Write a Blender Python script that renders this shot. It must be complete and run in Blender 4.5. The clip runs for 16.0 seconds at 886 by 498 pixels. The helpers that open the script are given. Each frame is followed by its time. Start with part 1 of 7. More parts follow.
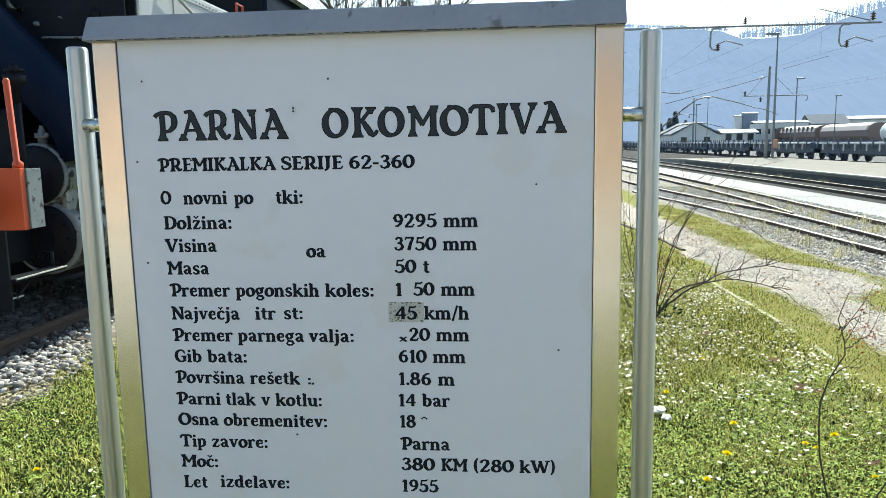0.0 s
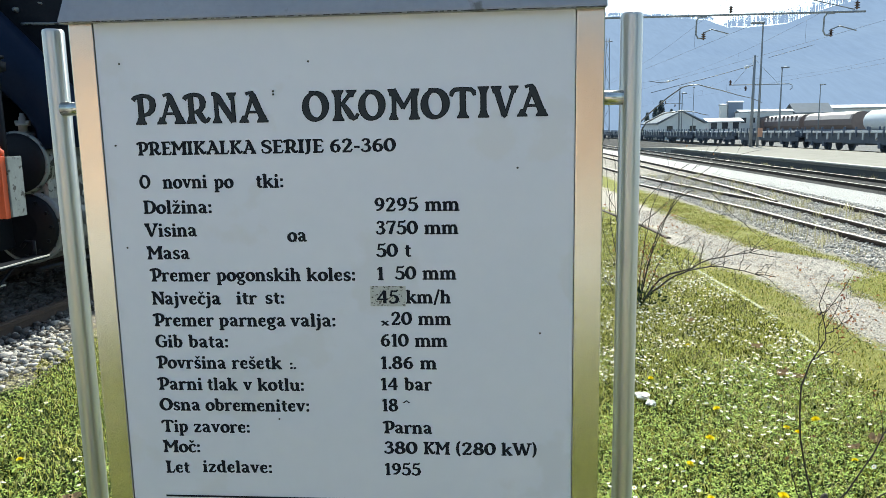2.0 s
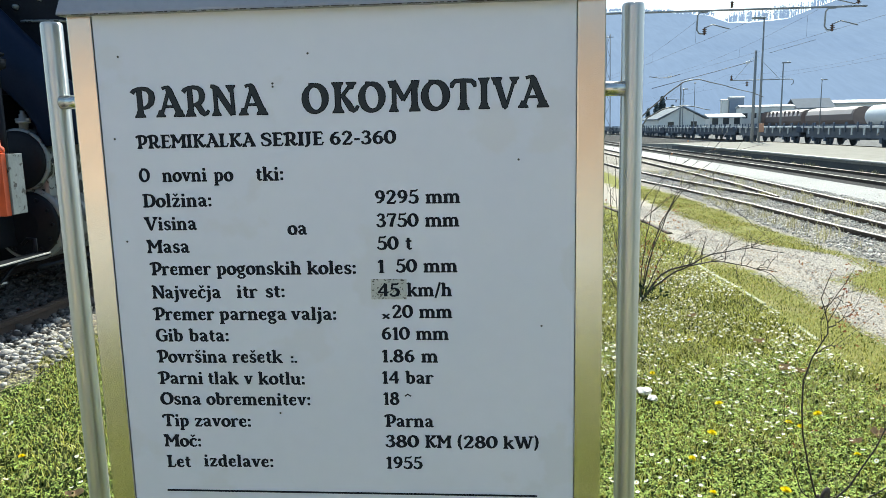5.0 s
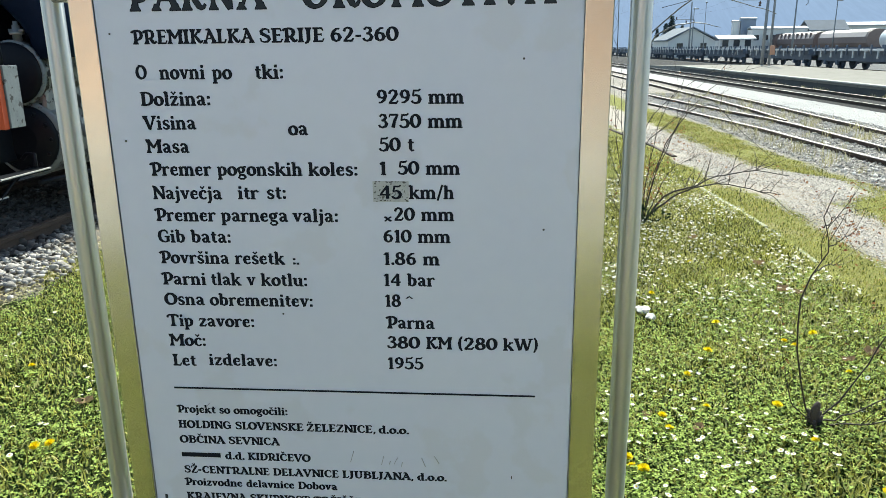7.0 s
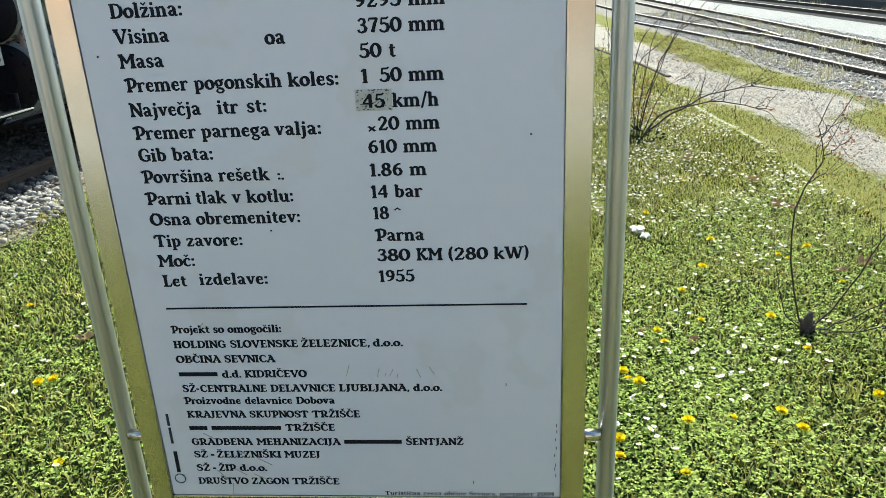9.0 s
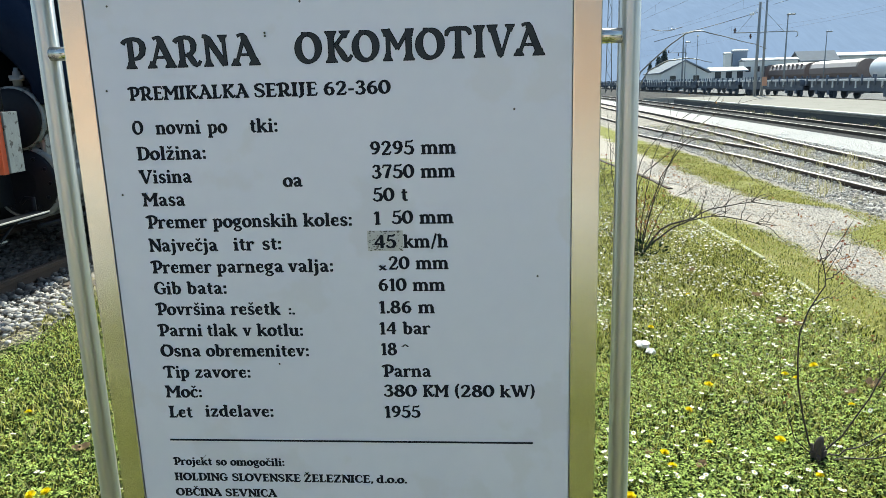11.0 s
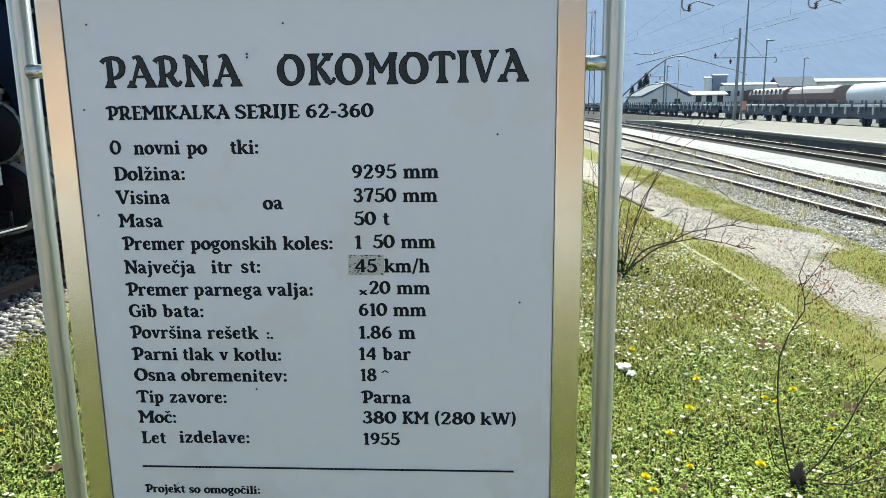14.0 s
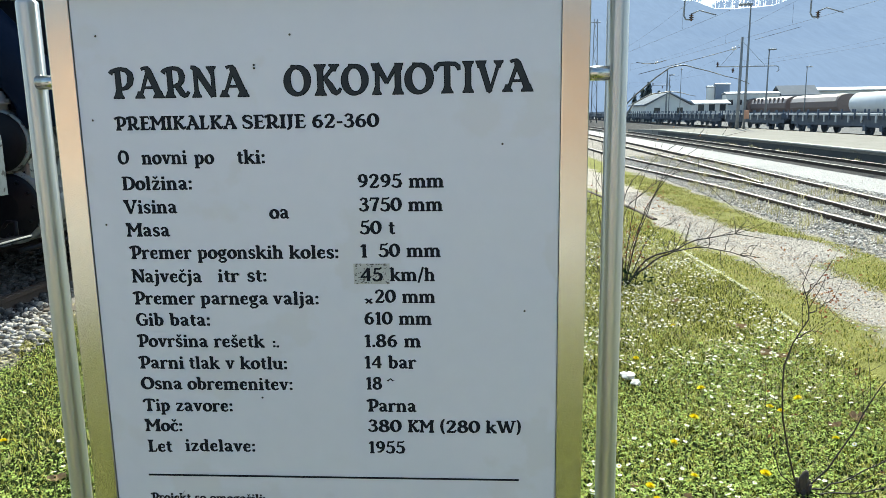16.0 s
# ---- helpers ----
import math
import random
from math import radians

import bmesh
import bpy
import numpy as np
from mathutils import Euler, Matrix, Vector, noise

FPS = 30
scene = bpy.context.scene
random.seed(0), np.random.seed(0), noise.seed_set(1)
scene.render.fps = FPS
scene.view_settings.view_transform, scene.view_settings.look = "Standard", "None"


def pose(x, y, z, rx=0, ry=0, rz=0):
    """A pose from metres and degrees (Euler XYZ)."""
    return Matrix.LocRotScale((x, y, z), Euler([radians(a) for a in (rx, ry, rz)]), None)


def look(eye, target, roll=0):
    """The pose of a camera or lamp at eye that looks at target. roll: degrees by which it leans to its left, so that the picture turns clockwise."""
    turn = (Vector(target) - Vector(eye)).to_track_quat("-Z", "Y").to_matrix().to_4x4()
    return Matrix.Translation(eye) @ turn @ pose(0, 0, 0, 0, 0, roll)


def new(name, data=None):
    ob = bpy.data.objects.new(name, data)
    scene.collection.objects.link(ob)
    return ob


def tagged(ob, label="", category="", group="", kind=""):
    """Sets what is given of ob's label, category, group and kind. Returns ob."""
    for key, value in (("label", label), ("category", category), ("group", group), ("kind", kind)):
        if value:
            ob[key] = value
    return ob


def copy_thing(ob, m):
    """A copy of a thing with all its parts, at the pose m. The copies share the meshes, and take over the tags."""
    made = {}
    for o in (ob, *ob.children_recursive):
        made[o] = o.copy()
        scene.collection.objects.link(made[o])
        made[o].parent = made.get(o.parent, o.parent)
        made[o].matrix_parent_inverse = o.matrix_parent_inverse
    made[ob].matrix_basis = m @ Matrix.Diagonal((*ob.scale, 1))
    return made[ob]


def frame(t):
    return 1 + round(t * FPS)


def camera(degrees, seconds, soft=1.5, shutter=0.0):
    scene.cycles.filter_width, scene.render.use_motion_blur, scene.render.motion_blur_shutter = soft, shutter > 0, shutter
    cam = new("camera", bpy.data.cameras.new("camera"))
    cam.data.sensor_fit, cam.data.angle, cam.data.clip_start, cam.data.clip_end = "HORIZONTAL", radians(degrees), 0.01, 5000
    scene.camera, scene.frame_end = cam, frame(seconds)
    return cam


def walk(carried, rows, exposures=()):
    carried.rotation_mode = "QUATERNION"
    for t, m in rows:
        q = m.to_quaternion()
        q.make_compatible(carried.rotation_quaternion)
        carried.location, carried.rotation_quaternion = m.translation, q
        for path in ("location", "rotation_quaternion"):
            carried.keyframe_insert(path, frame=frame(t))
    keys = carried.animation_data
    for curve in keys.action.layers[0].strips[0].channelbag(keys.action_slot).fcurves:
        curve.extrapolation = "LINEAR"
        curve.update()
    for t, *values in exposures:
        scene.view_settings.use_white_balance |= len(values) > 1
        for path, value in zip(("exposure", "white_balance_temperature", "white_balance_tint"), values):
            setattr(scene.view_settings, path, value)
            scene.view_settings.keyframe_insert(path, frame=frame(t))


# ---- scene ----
cam = camera(62.2, 16.0, soft=0.65)
PATH = [
    (0, (0.124, -0.013, 1.509), (-0.062, 1.958, 1.226), -1.0),
    (0.5, (0.129, -0.015, 1.498), (-0.042, 1.949, 1.166), -1.1),
    (1, (0.131, -0.018, 1.499), (-0.041, 1.948, 1.172), -1.4),
    (1.5, (0.133, -0.018, 1.5), (-0.023, 1.951, 1.18), -1.2),
    (2, (0.132, -0.013, 1.501), (-0.019, 1.957, 1.188), -1.0),
    (2.5, (0.131, -0.009, 1.5), (-0.025, 1.96, 1.187), -1.1),
    (3, (0.131, -0.012, 1.5), (-0.031, 1.958, 1.196), -1.3),
    (3.5, (0.131, -0.01, 1.501), (-0.039, 1.96, 1.203), -1.1),
    (4, (0.133, -0.011, 1.5), (-0.019, 1.96, 1.198), -1.1),
    (4.2, (0.132, -0.009, 1.499), (-0.022, 1.962, 1.193), -1.2),
    (6.3, (0.132, -0.011, 1.489), (-0.025, 1.951, 1.133), -1.2),
    (6.5, (0.132, -0.013, 1.49), (-0.03, 1.946, 1.118), -1.2),
    (7, (0.131, -0.01, 1.463), (-0.028, 1.913, 0.938), -0.7),
    (7.5, (0.138, -0.004, 1.451), (-0.034, 1.894, 0.842), -1.2),
    (8, (0.137, -0.002, 1.441), (-0.02, 1.883, 0.791), -1.7),
    (8.5, (0.138, -0.005, 1.428), (0.0, 1.864, 0.729), -1.7),
    (9, (0.142, -0.007, 1.425), (-0.008, 1.861, 0.726), -2.7),
    (9.5, (0.141, -0.004, 1.428), (0.015, 1.883, 0.776), -2.1),
    (10, (0.139, -0.009, 1.443), (-0.024, 1.906, 0.89), -2.1),
    (10.2, (0.139, -0.011, 1.455), (-0.035, 1.913, 0.938), -2.3),
    (12.3, (0.137, -0.006, 1.494), (0.014, 1.951, 1.098), -0.4),
    (12.5, (0.138, -0.005, 1.493), (0.007, 1.952, 1.103), -0.6),
    (13, (0.139, -0.006, 1.493), (0.002, 1.951, 1.104), -0.7),
    (13.5, (0.138, -0.001, 1.493), (0.006, 1.956, 1.103), -0.7),
    (14, (0.139, 0.002, 1.492), (0.03, 1.962, 1.105), -0.7),
    (14.5, (0.136, 0.0, 1.493), (0.031, 1.962, 1.116), -0.6),
    (15, (0.132, -0.006, 1.493), (0.021, 1.957, 1.128), -0.5),
    (15.5, (0.134, -0.005, 1.494), (0.01, 1.957, 1.13), -0.6),
    (16, (0.136, -0.004, 1.493), (0.019, 1.96, 1.13), -0.8),
]
walk(cam, [(t, look(eye, target, roll)) for t, eye, target, roll in PATH], [(0, 1.05, 6450, -2), (0.4, 0.98, 6450, -2), (6.4, 1.0, 6450, -2), (8.5, 0.94, 6450, -2), (10.0, 0.95, 6450, -2), (12.6, 1.0, 6450, -2), (16, 0.99, 6450, -2)])

# ---- world, sun, exposure ----
SUN_AZ, SUN_EL = 14.0, 46.0            # degrees to the right of straight ahead, and above the horizon
world = bpy.data.worlds.new("sky")
scene.world = world
world.use_nodes = True
wn = world.node_tree.nodes
sky = wn.new("ShaderNodeTexSky")
sky.sky_type = "NISHITA"
sky.sun_disc = False
sky.sun_elevation = radians(SUN_EL)
sky.sun_rotation = radians(SUN_AZ)
sky.air_density, sky.dust_density, sky.ozone_density = 1.0, 1.2, 1.0
world.node_tree.links.new(sky.outputs[0], wn["Background"].inputs[0])
wn["Background"].inputs[1].default_value = 0.12
sun = new("sun", bpy.data.lights.new("sun", "SUN"))
sun.data.energy, sun.data.angle, sun.data.color = 4.7, radians(0.6), (1.0, 0.95, 0.86)
sun_way = Vector((math.sin(radians(SUN_AZ)) * math.cos(radians(SUN_EL)), math.cos(radians(SUN_AZ)) * math.cos(radians(SUN_EL)), math.sin(radians(SUN_EL))))
sun.matrix_world = look((0, 0, 60), Vector((0, 0, 60)) - sun_way)


# ---- materials ----
def material(name):
    m = bpy.data.materials.new(name)
    m.use_nodes = True
    return m, m.node_tree.nodes, m.node_tree.links, m.node_tree.nodes["Principled BSDF"]


def surface(name, c1, c2, scale=6.0, rough=0.6, metal=0.0, bump=0.15, fine=60.0, spread=0.35, spec=0.5, c3=None, wear=0.62, rough_var=0.12, pieces=0.0):
    """Two colours mixed by coarse and fine noise, worn spots of a third one, and relief."""
    m, n, l, p = material(name)
    tc = n.new("ShaderNodeTexCoord")
    big, small = n.new("ShaderNodeTexNoise"), n.new("ShaderNodeTexNoise")
    big.inputs["Scale"].default_value, small.inputs["Scale"].default_value = scale, fine
    big.inputs["Detail"].default_value, small.inputs["Detail"].default_value = 5, 4
    for t in (big, small):
        l.new(tc.outputs["Object"], t.inputs["Vector"])
    add = n.new("ShaderNodeMath")
    add.operation = "MULTIPLY_ADD"
    l.new(small.outputs["Fac"], add.inputs[0])
    add.inputs[1].default_value = 0.5
    l.new(big.outputs["Fac"], add.inputs[2])
    ramp = n.new("ShaderNodeMapRange")
    ramp.inputs["From Min"].default_value, ramp.inputs["From Max"].default_value = 0.75 - spread, 0.75 + spread
    l.new(add.outputs[0], ramp.inputs["Value"])
    mix = n.new("ShaderNodeMix")
    mix.data_type = "RGBA"
    mix.inputs[6].default_value, mix.inputs[7].default_value = (*c1, 1), (*c2, 1)
    l.new(ramp.outputs[0], mix.inputs[0])
    colour = mix.outputs[2]
    if c3:
        spots = n.new("ShaderNodeTexNoise")
        spots.inputs["Scale"].default_value, spots.inputs["Detail"].default_value = scale * 2.7, 8
        l.new(tc.outputs["Object"], spots.inputs["Vector"])
        cut = n.new("ShaderNodeMapRange")
        cut.inputs["From Min"].default_value, cut.inputs["From Max"].default_value = wear, wear + 0.04
        l.new(spots.outputs["Fac"], cut.inputs["Value"])
        mix3 = n.new("ShaderNodeMix")
        mix3.data_type = "RGBA"
        mix3.inputs[7].default_value = (*c3, 1)
        l.new(cut.outputs[0], mix3.inputs[0])
        l.new(colour, mix3.inputs[6])
        colour = mix3.outputs[2]
    if pieces:
        info = n.new("ShaderNodeNewGeometry")
        hsv = n.new("ShaderNodeHueSaturation")
        vary = n.new("ShaderNodeMapRange")
        vary.inputs["To Min"].default_value, vary.inputs["To Max"].default_value = 1 - pieces, 1 + pieces
        l.new(info.outputs["Random Per Island"], vary.inputs["Value"])
        l.new(vary.outputs[0], hsv.inputs["Value"])
        l.new(colour, hsv.inputs["Color"])
        colour = hsv.outputs[0]
    l.new(colour, p.inputs["Base Color"])
    rr = n.new("ShaderNodeMapRange")
    rr.inputs["To Min"].default_value, rr.inputs["To Max"].default_value = max(0.03, rough - rough_var), min(1.0, rough + rough_var)
    l.new(big.outputs["Fac"], rr.inputs["Value"])
    l.new(rr.outputs[0], p.inputs["Roughness"])
    p.inputs["Metallic"].default_value = metal
    p.inputs["Specular IOR Level"].default_value = spec
    if bump:
        b = n.new("ShaderNodeBump")
        b.inputs["Strength"].default_value, b.inputs["Distance"].default_value = bump, 0.01
        l.new(small.outputs["Fac"], b.inputs["Height"])
        l.new(b.outputs[0], p.inputs["Normal"])
    return m


def leafy(name, dark, light, thin=0.35, dry=None):
    """Plant tissue: colour varies leaf by leaf, and light shines through."""
    m, n, l, p = material(name)
    info = n.new("ShaderNodeNewGeometry")
    tc = n.new("ShaderNodeTexCoord")
    patch = n.new("ShaderNodeTexNoise")
    patch.inputs["Scale"].default_value, patch.inputs["Detail"].default_value = 1.6, 4
    l.new(tc.outputs["Object"], patch.inputs["Vector"])
    add = n.new("ShaderNodeMath")
    add.operation = "MULTIPLY_ADD"
    add.inputs[1].default_value = 0.8
    half = n.new("ShaderNodeMath")
    half.operation = "MULTIPLY"
    half.inputs[1].default_value = 0.4
    l.new(patch.outputs["Fac"], half.inputs[0])
    l.new(info.outputs["Random Per Island"], add.inputs[0])
    l.new(half.outputs[0], add.inputs[2])
    ramp = n.new("ShaderNodeValToRGB")
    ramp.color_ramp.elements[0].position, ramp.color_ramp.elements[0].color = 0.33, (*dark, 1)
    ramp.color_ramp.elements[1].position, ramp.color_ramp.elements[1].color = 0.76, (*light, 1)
    if dry:
        e = ramp.color_ramp.elements.new(1.0)
        e.color = (*dry, 1)
    l.new(add.outputs[0], ramp.inputs[0])
    l.new(ramp.outputs[0], p.inputs["Base Color"])
    p.inputs["Roughness"].default_value = 0.5
    p.inputs["Specular IOR Level"].default_value = 0.02
    tr = n.new("ShaderNodeBsdfTranslucent")
    l.new(ramp.outputs[0], tr.inputs["Color"])
    mix = n.new("ShaderNodeMixShader")
    mix.inputs[0].default_value = thin
    l.new(p.outputs[0], mix.inputs[1])
    l.new(tr.outputs[0], mix.inputs[2])
    l.new(mix.outputs[0], n["Material Output"].inputs[0])
    return m


def brushed(name, tone, rough, drawn=0.0, smears=0.12):
    """Satin stainless steel: fine drawn lines along the length, faint smears."""
    m, n, l, p = material(name)
    tc, mp = n.new("ShaderNodeTexCoord"), n.new("ShaderNodeMapping")
    mp.inputs["Scale"].default_value = (900, 900, 6)
    l.new(tc.outputs["Object"], mp.inputs["Vector"])
    t = n.new("ShaderNodeTexNoise")
    t.inputs["Scale"].default_value = 1.0
    l.new(mp.outputs[0], t.inputs["Vector"])
    smear = n.new("ShaderNodeTexNoise")
    smear.inputs["Scale"].default_value, smear.inputs["Detail"].default_value = 14, 6
    l.new(tc.outputs["Object"], smear.inputs["Vector"])
    r = n.new("ShaderNodeMapRange")
    r.inputs["To Min"].default_value, r.inputs["To Max"].default_value = rough - smears / 2, rough + smears
    l.new(smear.outputs["Fac"], r.inputs["Value"])
    l.new(r.outputs[0], p.inputs["Roughness"])
    b = n.new("ShaderNodeBump")
    b.inputs["Strength"].default_value, b.inputs["Distance"].default_value = 0.03, 0.001
    l.new(t.outputs["Fac"], b.inputs["Height"])
    l.new(b.outputs[0], p.inputs["Normal"])
    p.inputs["Base Color"].default_value = (*tone, 1)
    p.inputs["Metallic"].default_value = 1.0
    if drawn:
        tan = n.new("ShaderNodeTangent")
        tan.direction_type, tan.axis = "RADIAL", "Z"
        l.new(tan.outputs[0], p.inputs["Tangent"])
        p.inputs["Anisotropic"].default_value = drawn
        p.inputs["Anisotropic Rotation"].default_value = 0.25
    return m


STEEL_FLAT = brushed("satin stainless sheet", (0.545, 0.535, 0.49), 0.2)
STEEL_TUBE = brushed("polished stainless tube", (0.62, 0.615, 0.60), 0.34, 1.0, 0.02)
STEEL_BAR = brushed("stainless bar", (0.55, 0.54, 0.51), 0.2)
CAP_METAL = surface("weathered zinc sheet", (0.25, 0.26, 0.29), (0.34, 0.35, 0.385), 7, 0.5, 0.35, 0.12, 90, c3=(0.16, 0.155, 0.15), wear=0.64)
PANEL = surface("grey-white sign enamel", (0.595, 0.632, 0.745), (0.645, 0.676, 0.785), 2.5, 0.38, 0, 0.02, 40, c3=(0.598, 0.625, 0.712), wear=0.57)
INK = surface("black lettering film", (0.012, 0.014, 0.02), (0.02, 0.022, 0.03), 30, 0.8, 0, 0.0, spec=0.06)
INK_GREY = surface("worn dark grey lettering film", (0.035, 0.04, 0.048), (0.045, 0.05, 0.058), 30, 0.8, 0, 0.0, spec=0.06)
TAPE = surface("dirty repair tape", (0.50, 0.52, 0.525), (0.38, 0.40, 0.40), 60, 0.6, 0, 0.1, 300, c3=(0.12, 0.12, 0.11), wear=0.6)
PENCIL = surface("faint pencil grey", (0.3, 0.32, 0.34), (0.45, 0.47, 0.49), 200, 0.7, 0, 0)
GUNK = surface("dark grime", (0.03, 0.03, 0.03), (0.06, 0.055, 0.05), 40, 0.8, 0, 0)
BLACK = surface("black locomotive paint", (0.004, 0.005, 0.008), (0.011, 0.013, 0.018), 3, 0.5, 0, 0.08, 40, c3=(0.06, 0.062, 0.065), wear=0.73, spec=0.14)
SOOT = surface("sooty smokebox black", (0.010, 0.012, 0.017), (0.022, 0.025, 0.033), 3, 0.75, 0, 0.15, 40, c3=(0.05, 0.052, 0.055), wear=0.76, spec=0.03)
# oil stains and the deep shade under the locomotive in one colour
OILY_SHADED = surface("oil-stained ballast darkened for shade", (0.05, 0.046, 0.042), (0.12, 0.112, 0.105), 25, 0.8, 0, 0.3, 120, pieces=0.4)
BLUEBLACK = surface("blue-black pipe paint", (0.004, 0.009, 0.024), (0.008, 0.016, 0.038), 2, 0.45, 0, 0.04, 50, spec=0.06)
ORANGE = surface("orange-red buffer beam paint", (0.50, 0.065, 0.018), (0.58, 0.085, 0.022), 3, 0.4, 0, 0.04, 60, c3=(0.30, 0.05, 0.02), wear=0.72)
FLAKED = surface("flaking grey paint on steel", (0.13, 0.15, 0.16), (0.22, 0.24, 0.25), 7, 0.55, 0.1, 0.2, 50, c3=(0.035, 0.035, 0.035), wear=0.58)
SILVER = surface("patchy silver paint", (0.13, 0.14, 0.145), (0.30, 0.31, 0.31), 4, 0.36, 0.5, 0.5, 26, c3=(0.008, 0.009, 0.012), wear=0.52)
TANK_GREY = surface("grey tank paint with streaks", (0.30, 0.31, 0.32), (0.4, 0.41, 0.42), 2, 0.45, 0, 0.08, 30, c3=(0.2, 0.2, 0.2), wear=0.66)
WHITE_EDGE = surface("scuffed white edge paint", (0.36, 0.35, 0.33), (0.5, 0.485, 0.46), 12, 0.6, 0, 0.1, c3=(0.2, 0.18, 0.15), wear=0.66)
RAIL_RUST = surface("rusty rail steel", (0.035, 0.024, 0.018), (0.08, 0.052, 0.038), 8, 0.75, 0.2, 0.2)
RAIL_HEAD = surface("worn rail head", (0.22, 0.2, 0.185), (0.34, 0.32, 0.3), 5, 0.5, 0.8, 0.05)
SLEEPER = surface("weathered sleeper wood", (0.08, 0.065, 0.05), (0.17, 0.14, 0.11), 5, 0.85, 0, 0.4, 60)
STONE = surface("grey ballast stone", (0.19, 0.175, 0.158), (0.53, 0.50, 0.46), 25, 0.9, 0, 0.3, 120, pieces=0.5, spec=0.12)
STONE_PALE = surface("pale ballast stone", (0.36, 0.338, 0.305), (0.68, 0.635, 0.58), 25, 0.9, 0, 0.3, 120, pieces=0.5, spec=0.08)
PAVING = surface("sun-bleached cream paving", (0.22, 0.208, 0.185), (0.3, 0.287, 0.26), 1.2, 0.95, 0, 0.2, 30, c3=(0.19, 0.175, 0.15), wear=0.64, spec=0.04, rough_var=0.04)
CONCRETE = surface("weathered concrete", (0.36, 0.35, 0.32), (0.48, 0.47, 0.44), 3, 0.85, 0, 0.2, 60, c3=(0.24, 0.24, 0.22), wear=0.63, spec=0.12)
KERB = surface("mossy sunken concrete", (0.2, 0.21, 0.1), (0.36, 0.355, 0.25), 6, 0.85, 0, 0.3, 60, c3=(0.13, 0.16, 0.05), wear=0.52)
DARK_WALL = surface("grimy platform wall", (0.05, 0.05, 0.05), (0.1, 0.1, 0.095), 2, 0.85, 0, 0.3, 30)
GALV = surface("galvanised grey steel", (0.18, 0.19, 0.2), (0.27, 0.28, 0.29), 5, 0.55, 0.4, 0.05)
MAST = surface("grey painted mast", (0.17, 0.185, 0.2), (0.25, 0.265, 0.28), 5, 0.6, 0.1, 0.05)
WIRE = surface("dark copper wire", (0.05, 0.05, 0.05), (0.08, 0.08, 0.08), 5, 0.6, 0.3, 0)
PALE_GLAZE = surface("white insulator glaze", (0.6, 0.61, 0.62), (0.72, 0.73, 0.74), 20, 0.3, 0, 0)
CERAMIC = surface("brown insulator glaze", (0.06, 0.035, 0.025), (0.09, 0.05, 0.035), 20, 0.25, 0, 0)
# blue-grey lift of the base colour stands in for distant haze
WAGON_DARK = surface("wagon underframe tinted blue-grey for haze", (0.06, 0.078, 0.11), (0.12, 0.145, 0.19), 3, 0.8, 0.1, 0.1)
WAGON_SILL = surface("pale worn wagon sill", (0.34, 0.36, 0.38), (0.5, 0.52, 0.53), 2, 0.6, 0, 0.1, c3=(0.16, 0.15, 0.14), wear=0.62)
# brown with less colour, the veil of haze mixed into it
WAGON_BROWN = surface("brown wagon paint greyed for haze", (0.13, 0.1, 0.095), (0.19, 0.145, 0.13), 1.5, 0.6, 0, 0.05)
WAGON_ROOF = surface("sun-bleached wagon roof", (0.44, 0.37, 0.335), (0.54, 0.47, 0.43), 1.2, 0.5, 0, 0.05)
TANK_WHITE = surface("white tank wagon paint", (0.5, 0.52, 0.54), (0.62, 0.64, 0.66), 1.2, 0.4, 0, 0.02)
PLASTER = surface("pale plaster", (0.6, 0.6, 0.58), (0.72, 0.71, 0.69), 0.5, 0.85, 0, 0.05)
PLASTER_BLUE = surface("blue-grey cladding", (0.15, 0.19, 0.26), (0.2, 0.24, 0.31), 0.5, 0.6, 0, 0.03)
PEACH = surface("peach plaster", (0.52, 0.35, 0.265), (0.58, 0.41, 0.315), 0.8, 0.9, 0, 0.06)
DOOR_WOOD = surface("brown varnished door wood", (0.20, 0.125, 0.085), (0.27, 0.175, 0.125), 4, 0.6, 0, 0.2, 50)
ROOF_GREY = surface("grey roof sheet", (0.15, 0.17, 0.2), (0.21, 0.235, 0.27), 0.6, 0.75, 0, 0.06, spec=0.08)
ROOF_PALE = surface("sunlit pale roof", (0.38, 0.4, 0.43), (0.48, 0.5, 0.53), 0.5, 0.6, 0, 0.04, spec=0.15)
GLASS_DARK = surface("dark window glass", (0.03, 0.035, 0.045), (0.05, 0.055, 0.065), 2, 0.1, 0, 0)
SIGN_ORANGE = surface("faded orange sign plate", (0.5, 0.25, 0.15), (0.56, 0.3, 0.19), 4, 0.5, 0, 0)
BARK = surface("grey brown bark", (0.04, 0.031, 0.027), (0.1, 0.077, 0.063), 12, 0.85, 0, 0.4)
CANE = surface("bare shrub cane", (0.022, 0.017, 0.015), (0.06, 0.043, 0.034), 15, 0.6, 0, 0.2)
# lighter version of the cane colour, with the sun's highlight painted in
CANE_SUNLIT = surface("sunlit copy of the cane colour", (0.10, 0.10, 0.105), (0.19, 0.19, 0.19), 15, 0.5, 0, 0.2)
# near-black and pale ends put gap shade and sunlit tips into the colour
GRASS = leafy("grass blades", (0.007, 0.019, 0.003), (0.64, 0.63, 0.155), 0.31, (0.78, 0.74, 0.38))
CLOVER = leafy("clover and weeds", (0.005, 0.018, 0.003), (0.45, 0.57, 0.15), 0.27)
VERGE = leafy("mossy verge grass", (0.05, 0.07, 0.01), (0.50, 0.47, 0.12), 0.35, (0.6, 0.5, 0.28))
STRAW = leafy("dry grass stalks", (0.28, 0.26, 0.12), (0.62, 0.56, 0.36), 0.35)
